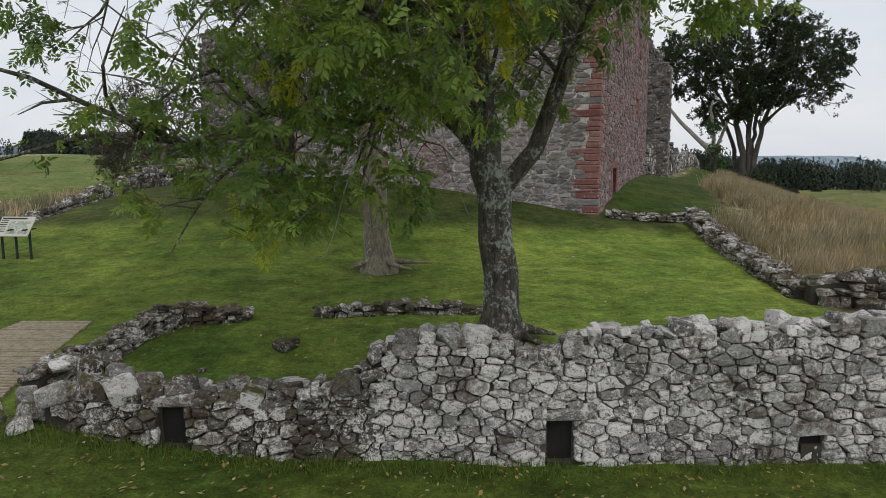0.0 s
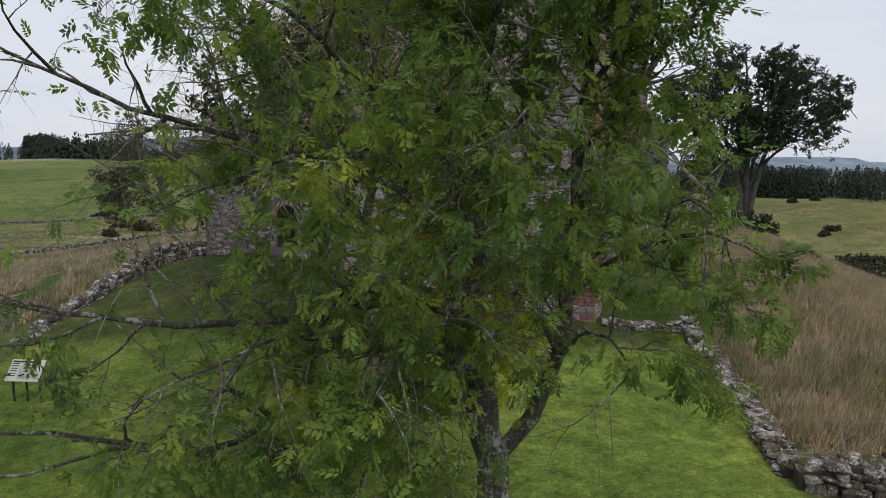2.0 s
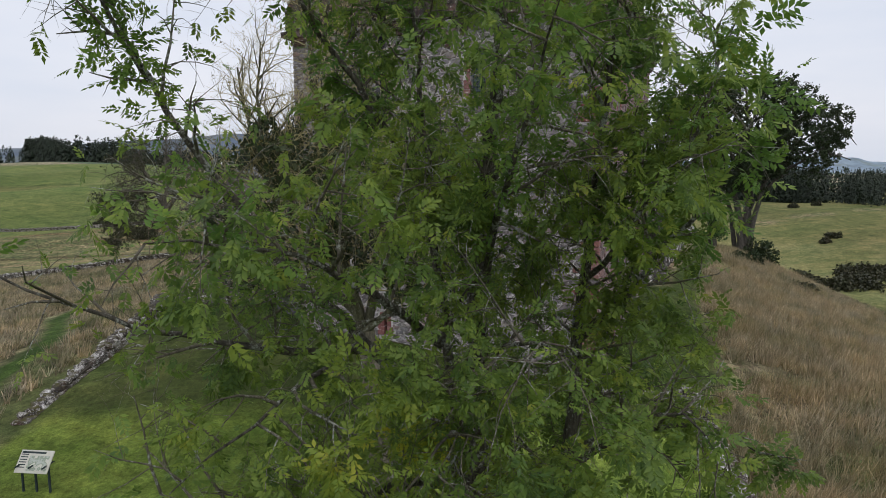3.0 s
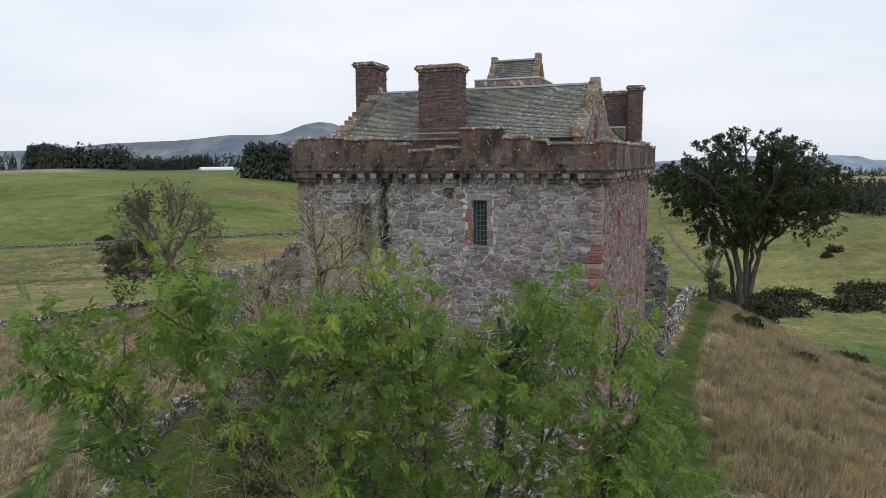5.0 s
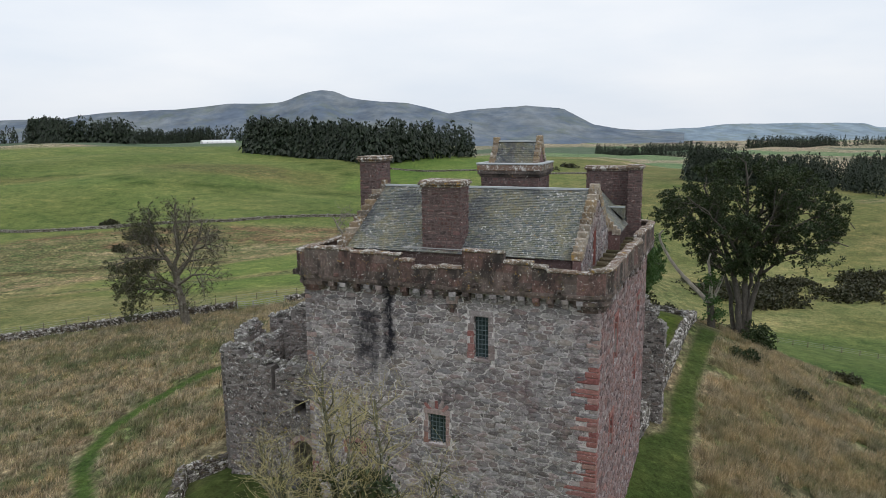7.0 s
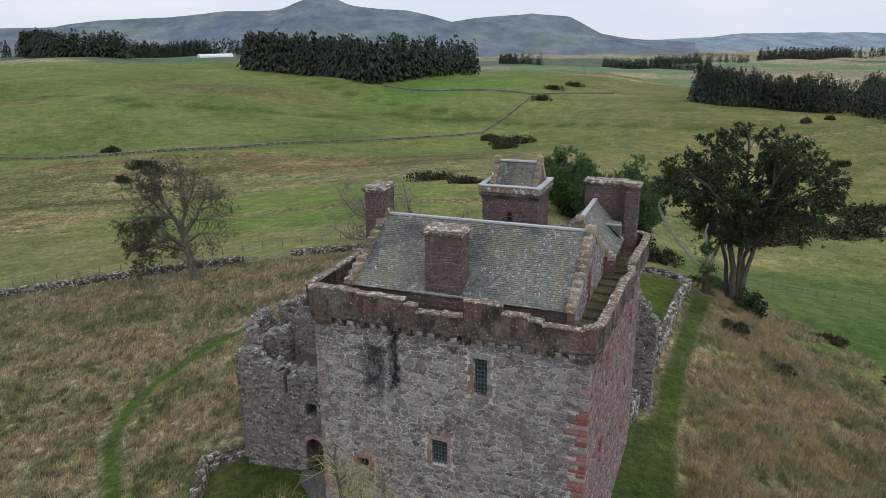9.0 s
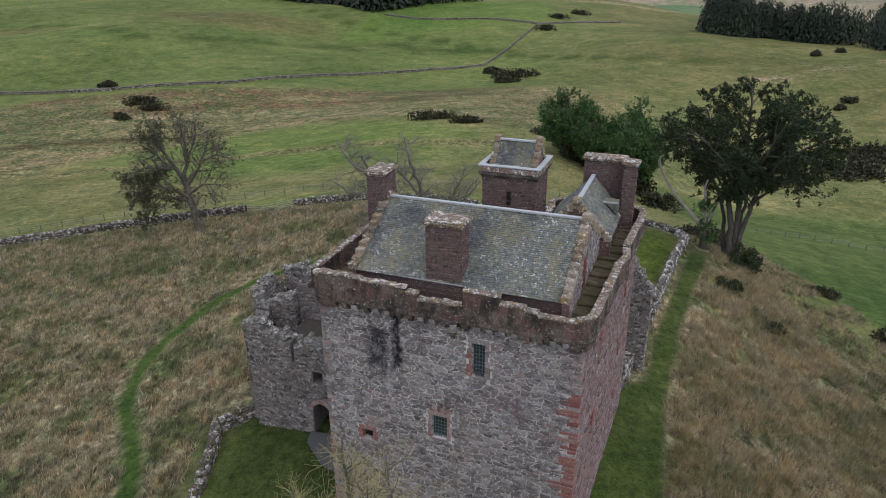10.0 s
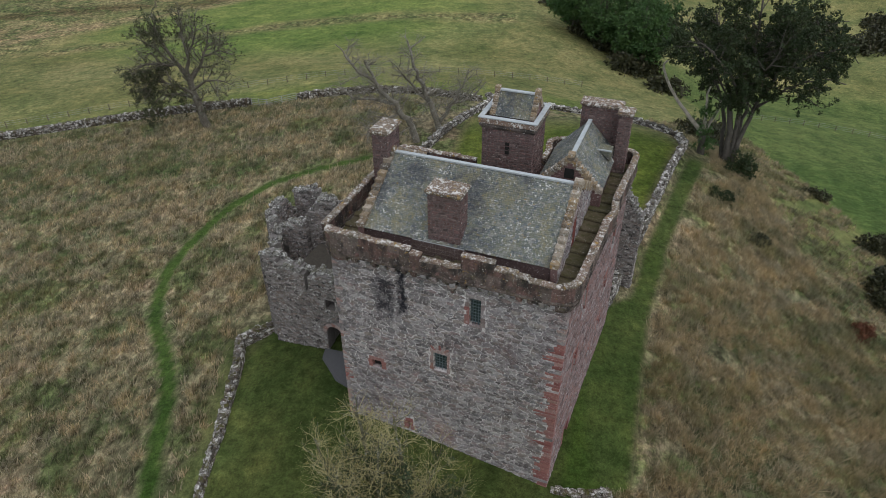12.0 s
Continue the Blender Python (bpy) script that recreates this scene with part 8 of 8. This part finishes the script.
ragged_wall("ruined_gable", "tall jagged fragment of a ruined gable", (-23.2, 11.2), (-21.0, 11.4), 1.0, ((0, 0.3, 0.8, 1), (8.9, 9.7, 10.5, 10.1)), [], m_ruin, 86)
ragged_wall("ruined_gable", "tall jagged fragment of a ruined gable", (-21.1, 12.4), (-20.6, 15.4), 0.9, ((0, 1), (9.9, 7.4)), [], m_ruin, 87)
part("upper_floor", Mesh().box(1.0, 8.95, 1.0, 6.0, 6.5, 6.75), m_dark_core, gate)
# floor of the passage behind the arch, closed dark at its end
part("passage_wall", Mesh().box(4.0, 7.0, 4.2, 4.4, 0.2, 6.5), m_ruin, gate)
part("passage_wall", Mesh().box(4.35, 4.6, 1.0, 4.2, 0.2, 6.5), m_ruin, gate)
part("passage_wall", Mesh().box(6.2, 6.45, 1.0, 4.2, 0.2, 6.5), m_ruin, gate)
# iron handrail on the upper floor
for z in (7.15, 7.45, 7.75):
    v, f = [], []
    tube(v, f, [Vector((5.4, 2.6, z + 0.1)), Vector((8.6, 2.9, z + 0.1))], 0.02, 0.02, 5)
    part("handrail", fast_mesh("handrail", np.array(v), np.array(f), m_iron), None, gate)
for i in range(4):
    part("rail_post", Mesh().box(5.4 + i * 1.05, 5.44 + i * 1.05, 2.6 + i * 0.1, 2.64 + i * 0.1, 6.75, 7.9), m_iron, gate)

# range wall behind the tower, with a broken sloping head
ragged_wall("ruined_range_wall", "tall ruined cross wall with a sloping broken head", (-7.0, 22.0), (1.75, 21.3), 0.9, ((0, 0.5, 0.8, 0.92, 1), (6.0, 9.4, 10.4, 9.2, 7.7)), [(2.0, 2.9, 2.0, 4.0)], m_ruin, 88)

# ---- fences ----
def fence(line, label, gap=3.2, h=1.05):
    t = thing("wire_fence", Matrix.Translation((line[0][0], line[0][1], h_at(*line[0]))), label, "fence")
    o = Vector((line[0][0], line[0][1], h_at(*line[0])))
    shape = Mesh().block(-0.06, 0.06, -0.06, 0.06, -0.4, h, 0.015).data("fence_post", m_timber)
    tops = []
    for x, y, ux, uy in along(line, gap):
        p = Vector((x, y, h_at(x, y))) - o
        q = new("fence_post", shape)
        q.parent = t
        q.location = p
        tops.append(p)
    for k in (0.35, 0.65, 0.98):
        v, f = [], []
        tube(v, f, [p + Vector((0, 0, k * h)) for p in tops], 0.012, 0.012, 3)
        part("wire", fast_mesh("wire", np.array(v), np.array(f), m_steel), None, t)


fence(((-100, 92), (-71, 99), (-56, 102.5), (-37, 106), (-18, 110), (2, 113), (14, 115.5), (24, 117)), "post and wire fence beyond the field wall")
fence(((46, 112), (52, 117), (58.4, 119.5), (68, 121.6), (84, 120), (100, 117)), "post and wire fence across the green field")
# metal hurdle that closes the gap in the field wall
hurdle = thing("metal_gate", pose(-27.3, 94.6, h_at(-27.3, 94.6), 0, 0, 0), "grey tubular metal hurdles set across the wall gap", "gate")
for a, b in (((-3.4, 0.7), (-0.6, -0.9)), ((-0.6, -0.9), (3.6, 0.7))):
    ga, gb = (h_at(p[0] - 27.3, p[1] + 94.6) - h_at(-27.3, 94.6) for p in (a, b))
    for z in (0.25, 0.5, 0.78, 1.1):
        v, f = [], []
        tube(v, f, [Vector((*a, ga + z)), Vector((*b, gb + z))], 0.03, 0.03, 5)
        part("rail", fast_mesh("rail", np.array(v), np.array(f), m_steel), None, hurdle)
    for k in (0.02, 0.5, 0.98):
        x, y, g = a[0] + (b[0] - a[0]) * k, a[1] + (b[1] - a[1]) * k, ga + (gb - ga) * k
        part("upright", Mesh().box(x - 0.035, x + 0.035, y - 0.035, y + 0.035, g - 0.2, g + 1.14), m_steel, hurdle)
# telegraph pole in the valley
for x, y in ((-86, 196), (55, 470), (120, 640)):
    z = h_at(x, y)
    pole = thing("telegraph_pole", Matrix.Translation((x, y, z)), "thin wooden telegraph pole in the pasture", "pole")
    v, f = [], []
    tube(v, f, [Vector((0, 0, -0.5)), Vector((0, 0, 8.5))], 0.14, 0.09, 7)
    part("shaft", fast_mesh("shaft", np.array(v), np.array(f), m_timber), None, pole)
    part("crossarm", Mesh().box(-0.7, 0.7, -0.05, 0.05, 7.9, 8.02), m_timber, pole)

# long white polytunnel on the ridge
shed = thing("polytunnel", pose(-291, 866, h_at(-291, 866), 0, 0, 38), "long low white polytunnel on the ridge field", "shed")
v, f = [], []
for i in range(2):
    for k in range(9):
        a = math.pi * k / 8
        v.append(((-21, 21)[i], -math.cos(a) * 4.5, math.sin(a) * 4.2 - 0.3))
for k in range(8):
    f.append((k, k + 1, 10 + k, 9 + k))
f += [tuple(range(9)), tuple(range(17, 8, -1))]
part("cover", Mesh().add(v, f), plain_stone("white_sheeting", (0.72, 0.73, 0.74), 2, 0.2), shed)
for k in range(8):
    part("hoop", Mesh().box(-21 + k * 6 - 0.15, -21 + k * 6 + 0.15, -4.65, -4.4, -0.3, 1.4), m_steel, shed)

# ---- small things of the front court ----
gz = h_at(-12.75, 20.1)
sign = thing("information_board", pose(-12.75, 20.1, gz, 0, 0, -6), "slanted visitor information board on dark metal legs", "sign")
panel_m = pose(0, 0, 0.98, 50, 0, 0)
part("panel", Mesh().block(-0.55, 0.55, -0.36, 0.36, -0.02, 0.02, 0.01).moved(panel_m), plain_stone("cream_panel", (0.55, 0.54, 0.47), 6, 0.2), sign, "cream printed panel")
k_ = Nodes("printed_panel")
pn_ = k_.noise(6, 4, 0.6)
m_print = k_.done(k_.ramp(pn_, (0.42, (0.55, 0.54, 0.47)), (0.5, (0.22, 0.28, 0.2)), (0.62, (0.42, 0.45, 0.4))), 0.5)
part("picture", Mesh().box(-0.2, 0.48, -0.28, 0.18, 0.021, 0.024).moved(panel_m), m_print, sign)
for i in range(6):
    part("text_bar", Mesh().box(-0.5, -0.26, 0.2 - i * 0.08, 0.23 - i * 0.08, 0.021, 0.024).moved(panel_m), m_iron, sign)
part("title_bar", Mesh().box(-0.5, 0.3, 0.25, 0.31, 0.021, 0.024).moved(panel_m), m_iron, sign)
for x in (-0.45, 0.0, 0.45):
    part("leg", Mesh().block(x - 0.03, x + 0.03, -0.03, 0.03, -0.25, 0.94, 0.008), m_iron, sign)
    part("brace", Mesh().block(x - 0.02, x + 0.02, -0.3, 0.28, 0.9, 0.94, 0.006).moved(pose(0, 0, -0.02, 0, 0, 0)), m_iron, sign)

# the slatted timber walkway
walkway = thing("boardwalk", Matrix.Translation((-7.9, 14.2, h_at(-7.9, 14.2))), "weathered slatted timber walkway laid on grass", "walkway")
rng = random.Random(9)
for i in range(40):
    y = 13.85 - i * 0.115
    x0, x1 = -8.8 - 0.02 * i, -7.3 + 0.12 * i * 0.115
    g = h_at((x0 + x1) / 2, y) - h_at(-7.9, 14.2)
    m = Mesh()
    m.block(x0 + 7.9, x1 + 7.9 + rng.uniform(-0.02, 0.02), y - 14.2 - 0.088, y - 14.2, g, g + 0.06, 0.008, 0.004, rng)
    part("plank", m, m_plank, walkway)
# stones and fallen twigs on the lawn
rng = random.Random(14)
for x, y, s in ((-2.85, 12.1, 0.34), (-4.0, 11.0, 0.12), (-6.3, 8.35, 0.26), (3.2, 13.2, 0.16), (4.2, 21.3, 0.1), (3.0, 19.0, 0.08), (-2.75, 12.4, 0.2)):
    ob = new("field_stone", shapes_mossy[rng.randrange(12)])
    ob.matrix_world = pose(x, y, h_at(x, y) + s * 0.18, 0, 0, rng.uniform(0, 90)) @ Matrix.Diagonal((s * 1.3, s, s * 0.7, 1))
    tagged(ob, "mossy loose stone lying on the lawn", "stone", "loose stones on the lawn")
for i in range(16):
    x, y = rng.uniform(-5, 7), rng.uniform(10.5, 22)
    pts = wander(Vector((x, y, h_at(x, y) + 0.02)), Vector((rng.uniform(-1, 1), rng.uniform(-1, 1), 0)), rng.uniform(0.3, 0.9), 4, rng, 0.3, 0.0)
    pts = [Vector((p.x, p.y, h_at(p.x, p.y) + 0.02)) for p in pts]
    v, f = [], []
    tube(v, f, pts, 0.014, 0.006, 5)
    tagged(new("fallen_twig", fast_mesh("fallen_twig", np.array(v), np.array(f), m_bark2)), "thin fallen twig lying on the lawn", "twig", "fallen twigs")

# mesh guard rail on the wallhead
rail = part("guard_rail", Mesh().box(-9.0, -5.95, 0.30, 0.33, 17.02, 17.06), m_steel, tower, "galvanised mesh guard rail")
for i in range(32):
    x = -9.0 + i * 3.05 / 31
    part("rail_wire", Mesh().box(x - 0.004, x + 0.004, 0.311, 0.319, 15.8, 17.03), m_timber, rail)
for z in (15.95, 16.2, 16.45, 16.7):
    part("rail_wire", Mesh().box(-9.0, -5.95, 0.307, 0.323, z - 0.004, z + 0.004), m_timber, rail)
# paved apron before the gatehouse arch
apron = Mesh()
apron.prism([(-18.7, 4.6), (-16.6, 4.6), (-14.3, 2.4), (-14.4, 1.4), (-16.4, 2.0), (-18.4, 3.6)], 0, 1)
lie = lambda w, top: TOWER.inverted() @ Vector((w.x, w.y, h_at(w.x, w.y) + (0.15 if top else -0.2)))
apron.v = [tuple(lie(TOWER @ Vector((p[0], p[1], 0)), p[2] > 0.5)) for p in apron.v]
ap = tagged(new("paved_apron", apron.data("paved_apron", plain_stone("dark_gravel", (0.10, 0.10, 0.105), 20, 0.5))), "dark gravel apron before the arched doorway", "paving")
ap.matrix_world = TOWER


# ---- tall dry grass, meadow and turf ----
def blades(xy, h0, h1, width, lean, seed, per):
    """Tufts of thin blades, one triangle each."""
    r = np.random.default_rng(seed)
    p = np.repeat(xy, per, 0)
    n = len(p)
    p = p + r.normal(0, 0.10, (n, 2))
    z = height(p[:, 0], p[:, 1]) - 0.04
    h = r.uniform(h0, h1, n)
    a = r.uniform(0, 2 * np.pi, n)
    w = width * r.uniform(0.6, 1.4, n)
    base = np.stack([p[:, 0], p[:, 1], z], 1)
    sd = np.stack([np.cos(a), np.sin(a), np.zeros(n)], 1) * w[:, None]
    ln = np.stack([lean[0] + r.normal(0, 0.32, n), lean[1] + r.normal(0, 0.32, n), np.ones(n)], 1) * h[:, None]
    V = np.stack([base - sd, base + sd, base + ln], 1).reshape(-1, 3)
    return V, np.arange(len(V)).reshape(-1, 3)


def scatter(n, x0, x1, y0, y1, keep, seed, tuft=0.0):
    r = np.random.default_rng(seed)
    x, y = r.uniform(x0, x1, n), r.uniform(y0, y1, n)
    k = keep(x, y)
    x, y = x[k], y[k]
    if tuft:
        # two thirds of the tufts crowd into tussocks
        m = r.random(len(x)) < 0.66
        pick = r.integers(0, max(1, len(x) // 9), len(x))
        x = np.where(m, x[pick] + r.normal(0, tuft, len(x)), x)
        y = np.where(m, y[pick] + r.normal(0, tuft, len(y)), y)
    return np.stack([x, y], 1)


STRIP = ((10.8, 27.4), (12.6, 34), (15.2, 43), (19.6, 54), (23.5, 62), (28.5, 72))


def on_bank(x, y):
    side = side_of(x, y, RIGHT_WALL)
    low = (y < 27.2) & (side > 0.55) & (y > 15.4)
    high = (y >= 27.2) & (side_of(x, y, STRIP) > 1.5 + 0.35 * wobble(x, y, 0.9, 3.0) + 0.25 * wobble(x, y, 2.1))
    return (low | high) & (wobble(x, y, 0.35) > -0.75)


def on_meadow(x, y):
    gw = np.interp(y, (19, 24, 29, 33, 36.5, 42, 70, 100), (-18.2, -16.4, -16.6, -17, -17.2, -17.5, -8, -4))
    path = (near_line(x, y, GRASS_PATH) > 1.05) & (near_line(x, y, GARDEN_WALL) > 1.3)
    edge = y < np.interp(x, (-98, -70, -46, -22, 3.6), (84, 91.5, 94.5, 94.5, 90))
    return (x < gw) & path & edge


xy = scatter(46000, 9, 36, 15, 80, on_bank, 1, 0.16)
V, F = blades(xy, 0.35, 0.9, 0.018, (0.12, -0.05), 2, 6)
tagged(new("tall_dry_grass", fast_mesh("tall_dry_grass", V, F, m_hay)), "tall straw-coloured dry grass on the bank", "grass", kind="stuff")
xy = scatter(34000, 30, 74, 14, 100, lambda x, y: on_bank(x, y) & (x < 47.5 - 0.07 * (y - 80)), 3, 0.28)
V, F = blades(xy, 0.3, 0.75, 0.042, (0.15, -0.1), 4, 5)
tagged(new("dry_grass", fast_mesh("dry_grass", V, F, m_meadow)), "rough dry grass on the hillside", "grass", kind="stuff")
xy = scatter(62000, -75, -4, 18, 98, on_meadow, 5, 0.22)
V, F = blades(xy, 0.3, 0.8, 0.036, (0.2, 0.1), 6, 4)
tagged(new("meadow_grass", fast_mesh("meadow_grass", V, F, m_meadow)), "rough straw-coloured meadow grass", "grass", kind="stuff")


def on_lawn(x, y):
    side = side_of(x, y, RIGHT_WALL)
    return ((y > 9.7) & (side < -0.4)) | ((y < 8.9) & (y > 7.4))


xy = scatter(14000, -9, 9.5, 7.4, 20, on_lawn, 7)
V, F = blades(xy, 0.03, 0.075, 0.006, (0, 0), 8, 4)
tagged(new("lawn_grass", fast_mesh("lawn_grass", V, F, m_turf)), "short mown green lawn grass", "grass", kind="stuff")
xy = scatter(900, -8, 9, 8.55, 8.95, lambda x, y: x > -99, 9)
V, F = blades(xy, 0.08, 0.22, 0.008, (0, 0), 10, 5)
tagged(new("wall_foot_grass", fast_mesh("wall_foot_grass", V, F, m_turf)), "longer grass along the wall foot", "grass", kind="stuff")


def fallen_leaves(n, x0, x1, y0, y1, seed, keep):
    """Dead leaves lying about on the turf."""
    r = np.random.default_rng(seed)
    xy = scatter(n, x0, x1, y0, y1, keep, seed)
    k = len(xy)
    c = np.stack([xy[:, 0], xy[:, 1], height(xy[:, 0], xy[:, 1]) + 0.05 + r.uniform(0, 0.02, k)], 1)
    a = r.uniform(0, 2 * np.pi, k)
    s = r.uniform(0.02, 0.05, (k, 1))
    u = np.stack([np.cos(a), np.sin(a), r.normal(0, 0.25, k)], 1) * s
    v = np.stack([-np.sin(a), np.cos(a), r.normal(0, 0.25, k)], 1) * s * 0.5
    return np.stack([c - u, c + v, c + u, c - v], 1).reshape(-1, 3), np.arange(4 * k).reshape(-1, 4)


V, F = fallen_leaves(900, -8, 8, 6.4, 8.9, 21, lambda x, y: x < 90)
V2, F2 = fallen_leaves(1400, -8, 8, 9.9, 22, 22, lambda x, y: (np.hypot(x - 0.5, y - 13) < 7) & (side_of(x, y, RIGHT_WALL) < -0.6))
tagged(new("fallen_leaf_litter", fast_mesh("fallen_leaf_litter", np.concatenate([V, V2]), np.concatenate([F, F2 + len(V)]), m_litter)), "yellow and brown fallen leaves on the lawn", "leaf litter", kind="stuff")


# ---- the front wall, stone by stone ----
WALL_Y = 8.95
front_wall = tagged(new("retaining_wall", Mesh().box(-5.6, -5.59, 9.2, 9.21, -2.4, -2.3).data("retaining_wall", m_dark_core)), "ruined grey dry-stone retaining wall with square drain holes", "wall")
TOP_X = (-6.6, -5.6, -4.6, -3.9, -3.0, -2.0, -1.25, -0.75, -0.4, 0.9, 1.35, 1.75, 2.05, 3.0, 4.2, 6.0, 9.5)
TOP_Z = (-1.65, -1.15, -0.95, -1.08, -1.12, -1.05, -0.95, -0.45, -0.28, -0.30, -0.55, -0.58, -0.28, -0.20, -0.16, -0.10, 0.0)
drains = ((-3.86, -3.53, -2.4, -1.30), (1.54, 1.89, -2.4, -1.50), (5.1, 5.4, -1.86, -1.70))
wall_top = lambda x: float(np.interp(x, TOP_X, TOP_Z))
# core, with the drains running right through
xs = sorted({*(round(-5.5 + 0.3 * i, 2) for i in range(51)), *(d[0] for d in drains), *(d[1] for d in drains)})
for a, b in zip(xs, xs[1:]):
    m = Mesh()
    hole = next((d for d in drains if d[0] <= a + 1e-6 and b <= d[1] + 1e-6), None)
    zt = wall_top((a + b) / 2) - 0.12
    if hole:
        m.box(a, b, 9.02, 9.62, hole[3], zt)
        if hole[2] > -2.2:
            m.box(a, b, 9.02, 9.62, -2.5, hole[2] - 0.31)
    else:
        m.box(a, b, 9.02, 9.62, -2.5, zt)
    part("wall_core", m, (m_core_grey if a > -0.9 else m_dark_core), front_wall)
# near-black sheets added in place of the shade inside the drains
for d in drains:
    part("drain_back", Mesh().box(d[0] - 0.02, d[1] + 0.02, 9.055, 9.1, -2.4, d[3] + 0.03), m_void, front_wall)
rng = random.Random(1234)
big, small = [], []
LEFT_X = -5.4
face_holes = [(d[0] - LEFT_X - 0.02, d[1] - LEFT_X + 0.02, d[2] - 0.2 if d[2] < -2.2 else d[2], d[3] + 0.17) for d in drains]
facing = random_rubble(14.4, -2.45, 0.05, 0.19, 0.125, face_holes, 77, skip=lambda a, z: z > wall_top(a + LEFT_X) - 0.1, gap=0.006, vary=1.5, corners=False, level=0.15, flat=1.05)


def on_wall(a, z, o):
    x = a + LEFT_X
    return (x, 8.985 - o * 1.0 + 0.035 * math.sin(x * 1.3 + z * 2.0) + 0.02 * math.sin(x * 3.7 - z * 4.0), z)


# small pinning stones in the joints
for _ in range(1100):
    c = rng.uniform(-5.3, 8.5)
    zz = rng.uniform(-2.1, wall_top(c) - 0.15)
    if not any(d[0] - 0.05 < c < d[1] + 0.05 and zz < d[3] + 0.05 for d in drains):
        small.append(((c, WALL_Y + 0.06, zz), (rng.uniform(0.05, 0.13), 0.14, rng.uniform(0.04, 0.09)), (0, rng.uniform(-20, 20), 0)))
# added dark slabs hide the turf and stand for shade low in the drains
for d in drains:
    part("drain_floor", Mesh().box(d[0] + 0.004, d[1] - 0.004, 8.97, 9.055, min(-2.5, d[2] - 0.3), max(d[2] - 0.004, -2.1 if d[0] > 0 else -1.86)), m_dark_core, front_wall)
# lintels over the drains and the rough head
for d in drains:
    big.insert(0, (((d[0] + d[1]) / 2, WALL_Y + 0.12, d[3] + 0.09), (d[1] - d[0] + 0.42, 0.42, 0.22), (0, rng.uniform(-3, 3), 0)))
c = -5.4
while c < 9.0:
    w = rng.choice((0.14, 0.18, 0.24, 0.3, 0.4)) * rng.uniform(0.85, 1.15)
    zt = wall_top(c + w / 2)
    for yy in (9.1, 9.42):
        big.insert(0, ((c + w / 2, yy + rng.uniform(-0.05, 0.05), zt - 0.09 + rng.uniform(-0.07, 0.07)), (w * 1.05, rng.uniform(0.26, 0.4), min(0.3, w * rng.uniform(0.6, 1.05))), (rng.uniform(-20, 20), rng.uniform(-24, 24), rng.uniform(-25, 25))))
    c += w * 0.95
# boulders tumbled at the wall's left end
for x, y, zz, s in ((-5.35, 9.0, -1.12, 0.36), (-4.85, 9.05, -1.04, 0.4), (-5.75, 9.1, -1.42, 0.34), (-4.4, 9.0, -1.05, 0.38), (-5.75, 8.8, -1.5, 0.3), (-6.2, 9.0, -1.5, 0.26), (-6.5, 9.4, -1.5, 0.24), (-5.25, 9.8, -0.95, 0.34), (-5.7, 9.9, -1.0, 0.3), (-6.1, 9.6, -1.35, 0.34), (-4.7, 9.5, -0.95, 0.26), (-5.0, 10.0, -0.95, 0.3), (-6.0, 10.3, -1.1, 0.26)):
    big.insert(0, ((x, y, zz), (s * 1.25, s, s * 0.85), (rng.uniform(-20, 20), rng.uniform(-20, 20), rng.uniform(0, 180))))
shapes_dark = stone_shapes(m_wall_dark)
loose_stones([q for q in big if q[0][0] > -0.9], shapes_wall, front_wall, 3)
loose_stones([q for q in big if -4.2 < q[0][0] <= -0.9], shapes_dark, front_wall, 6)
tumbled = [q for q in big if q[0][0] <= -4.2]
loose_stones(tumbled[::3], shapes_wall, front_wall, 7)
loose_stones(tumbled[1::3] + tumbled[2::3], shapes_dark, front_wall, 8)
singles = [p for p in facing if -0.9 < p[0].x + LEFT_X < 1.5]
rest_l = [p for p in facing if p[0].x + LEFT_X <= -0.9]
rest_r = [p for p in facing if p[0].x + LEFT_X >= 1.5]
for p in singles:
    part("stone", rubble_mesh("stone", [p], on_wall, 0.05, m_wall, rng.randrange(9999), 0.10, True), None, front_wall)
part("walling_stones", rubble_mesh("walling_stones", rest_r, on_wall, 0.05, m_wall_fill, 4, 0.10, True), None, front_wall)["kind"] = "stuff"
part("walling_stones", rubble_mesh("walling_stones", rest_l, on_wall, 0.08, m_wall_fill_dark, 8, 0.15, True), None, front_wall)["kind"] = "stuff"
part("pinning_stones", joined_stones("pinning_stones", [q for q in small if q[0][0] > -0.9], m_wall_fill, 4), None, front_wall)["kind"] = "stuff"
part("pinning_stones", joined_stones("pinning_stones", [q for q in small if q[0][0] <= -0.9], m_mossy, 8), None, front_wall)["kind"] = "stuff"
back = []
for _ in range(260):
    c = rng.uniform(-5.3, 9)
    back.append(((c, 9.6, rng.uniform(-1.4, wall_top(c) - 0.1)), (rng.uniform(0.2, 0.5), 0.25, rng.uniform(0.12, 0.25)), (0, rng.uniform(-8, 8), rng.uniform(-8, 8))))
part("walling_stones", joined_stones("walling_stones", back, m_wall_fill, 5), None, front_wall)["kind"] = "stuff"

# ---- the facing stones of the tower nearest to the eye, one by one ----
rng = random.Random(5)
for poly in nearest:
    ob = part("facing_stone", rubble_mesh("facing_stone", [poly], lambda a, z, o: (a - W_FRONT, -o, z), 0.05, m_rubble_each, rng.randrange(9999), 0.14), None, tower)
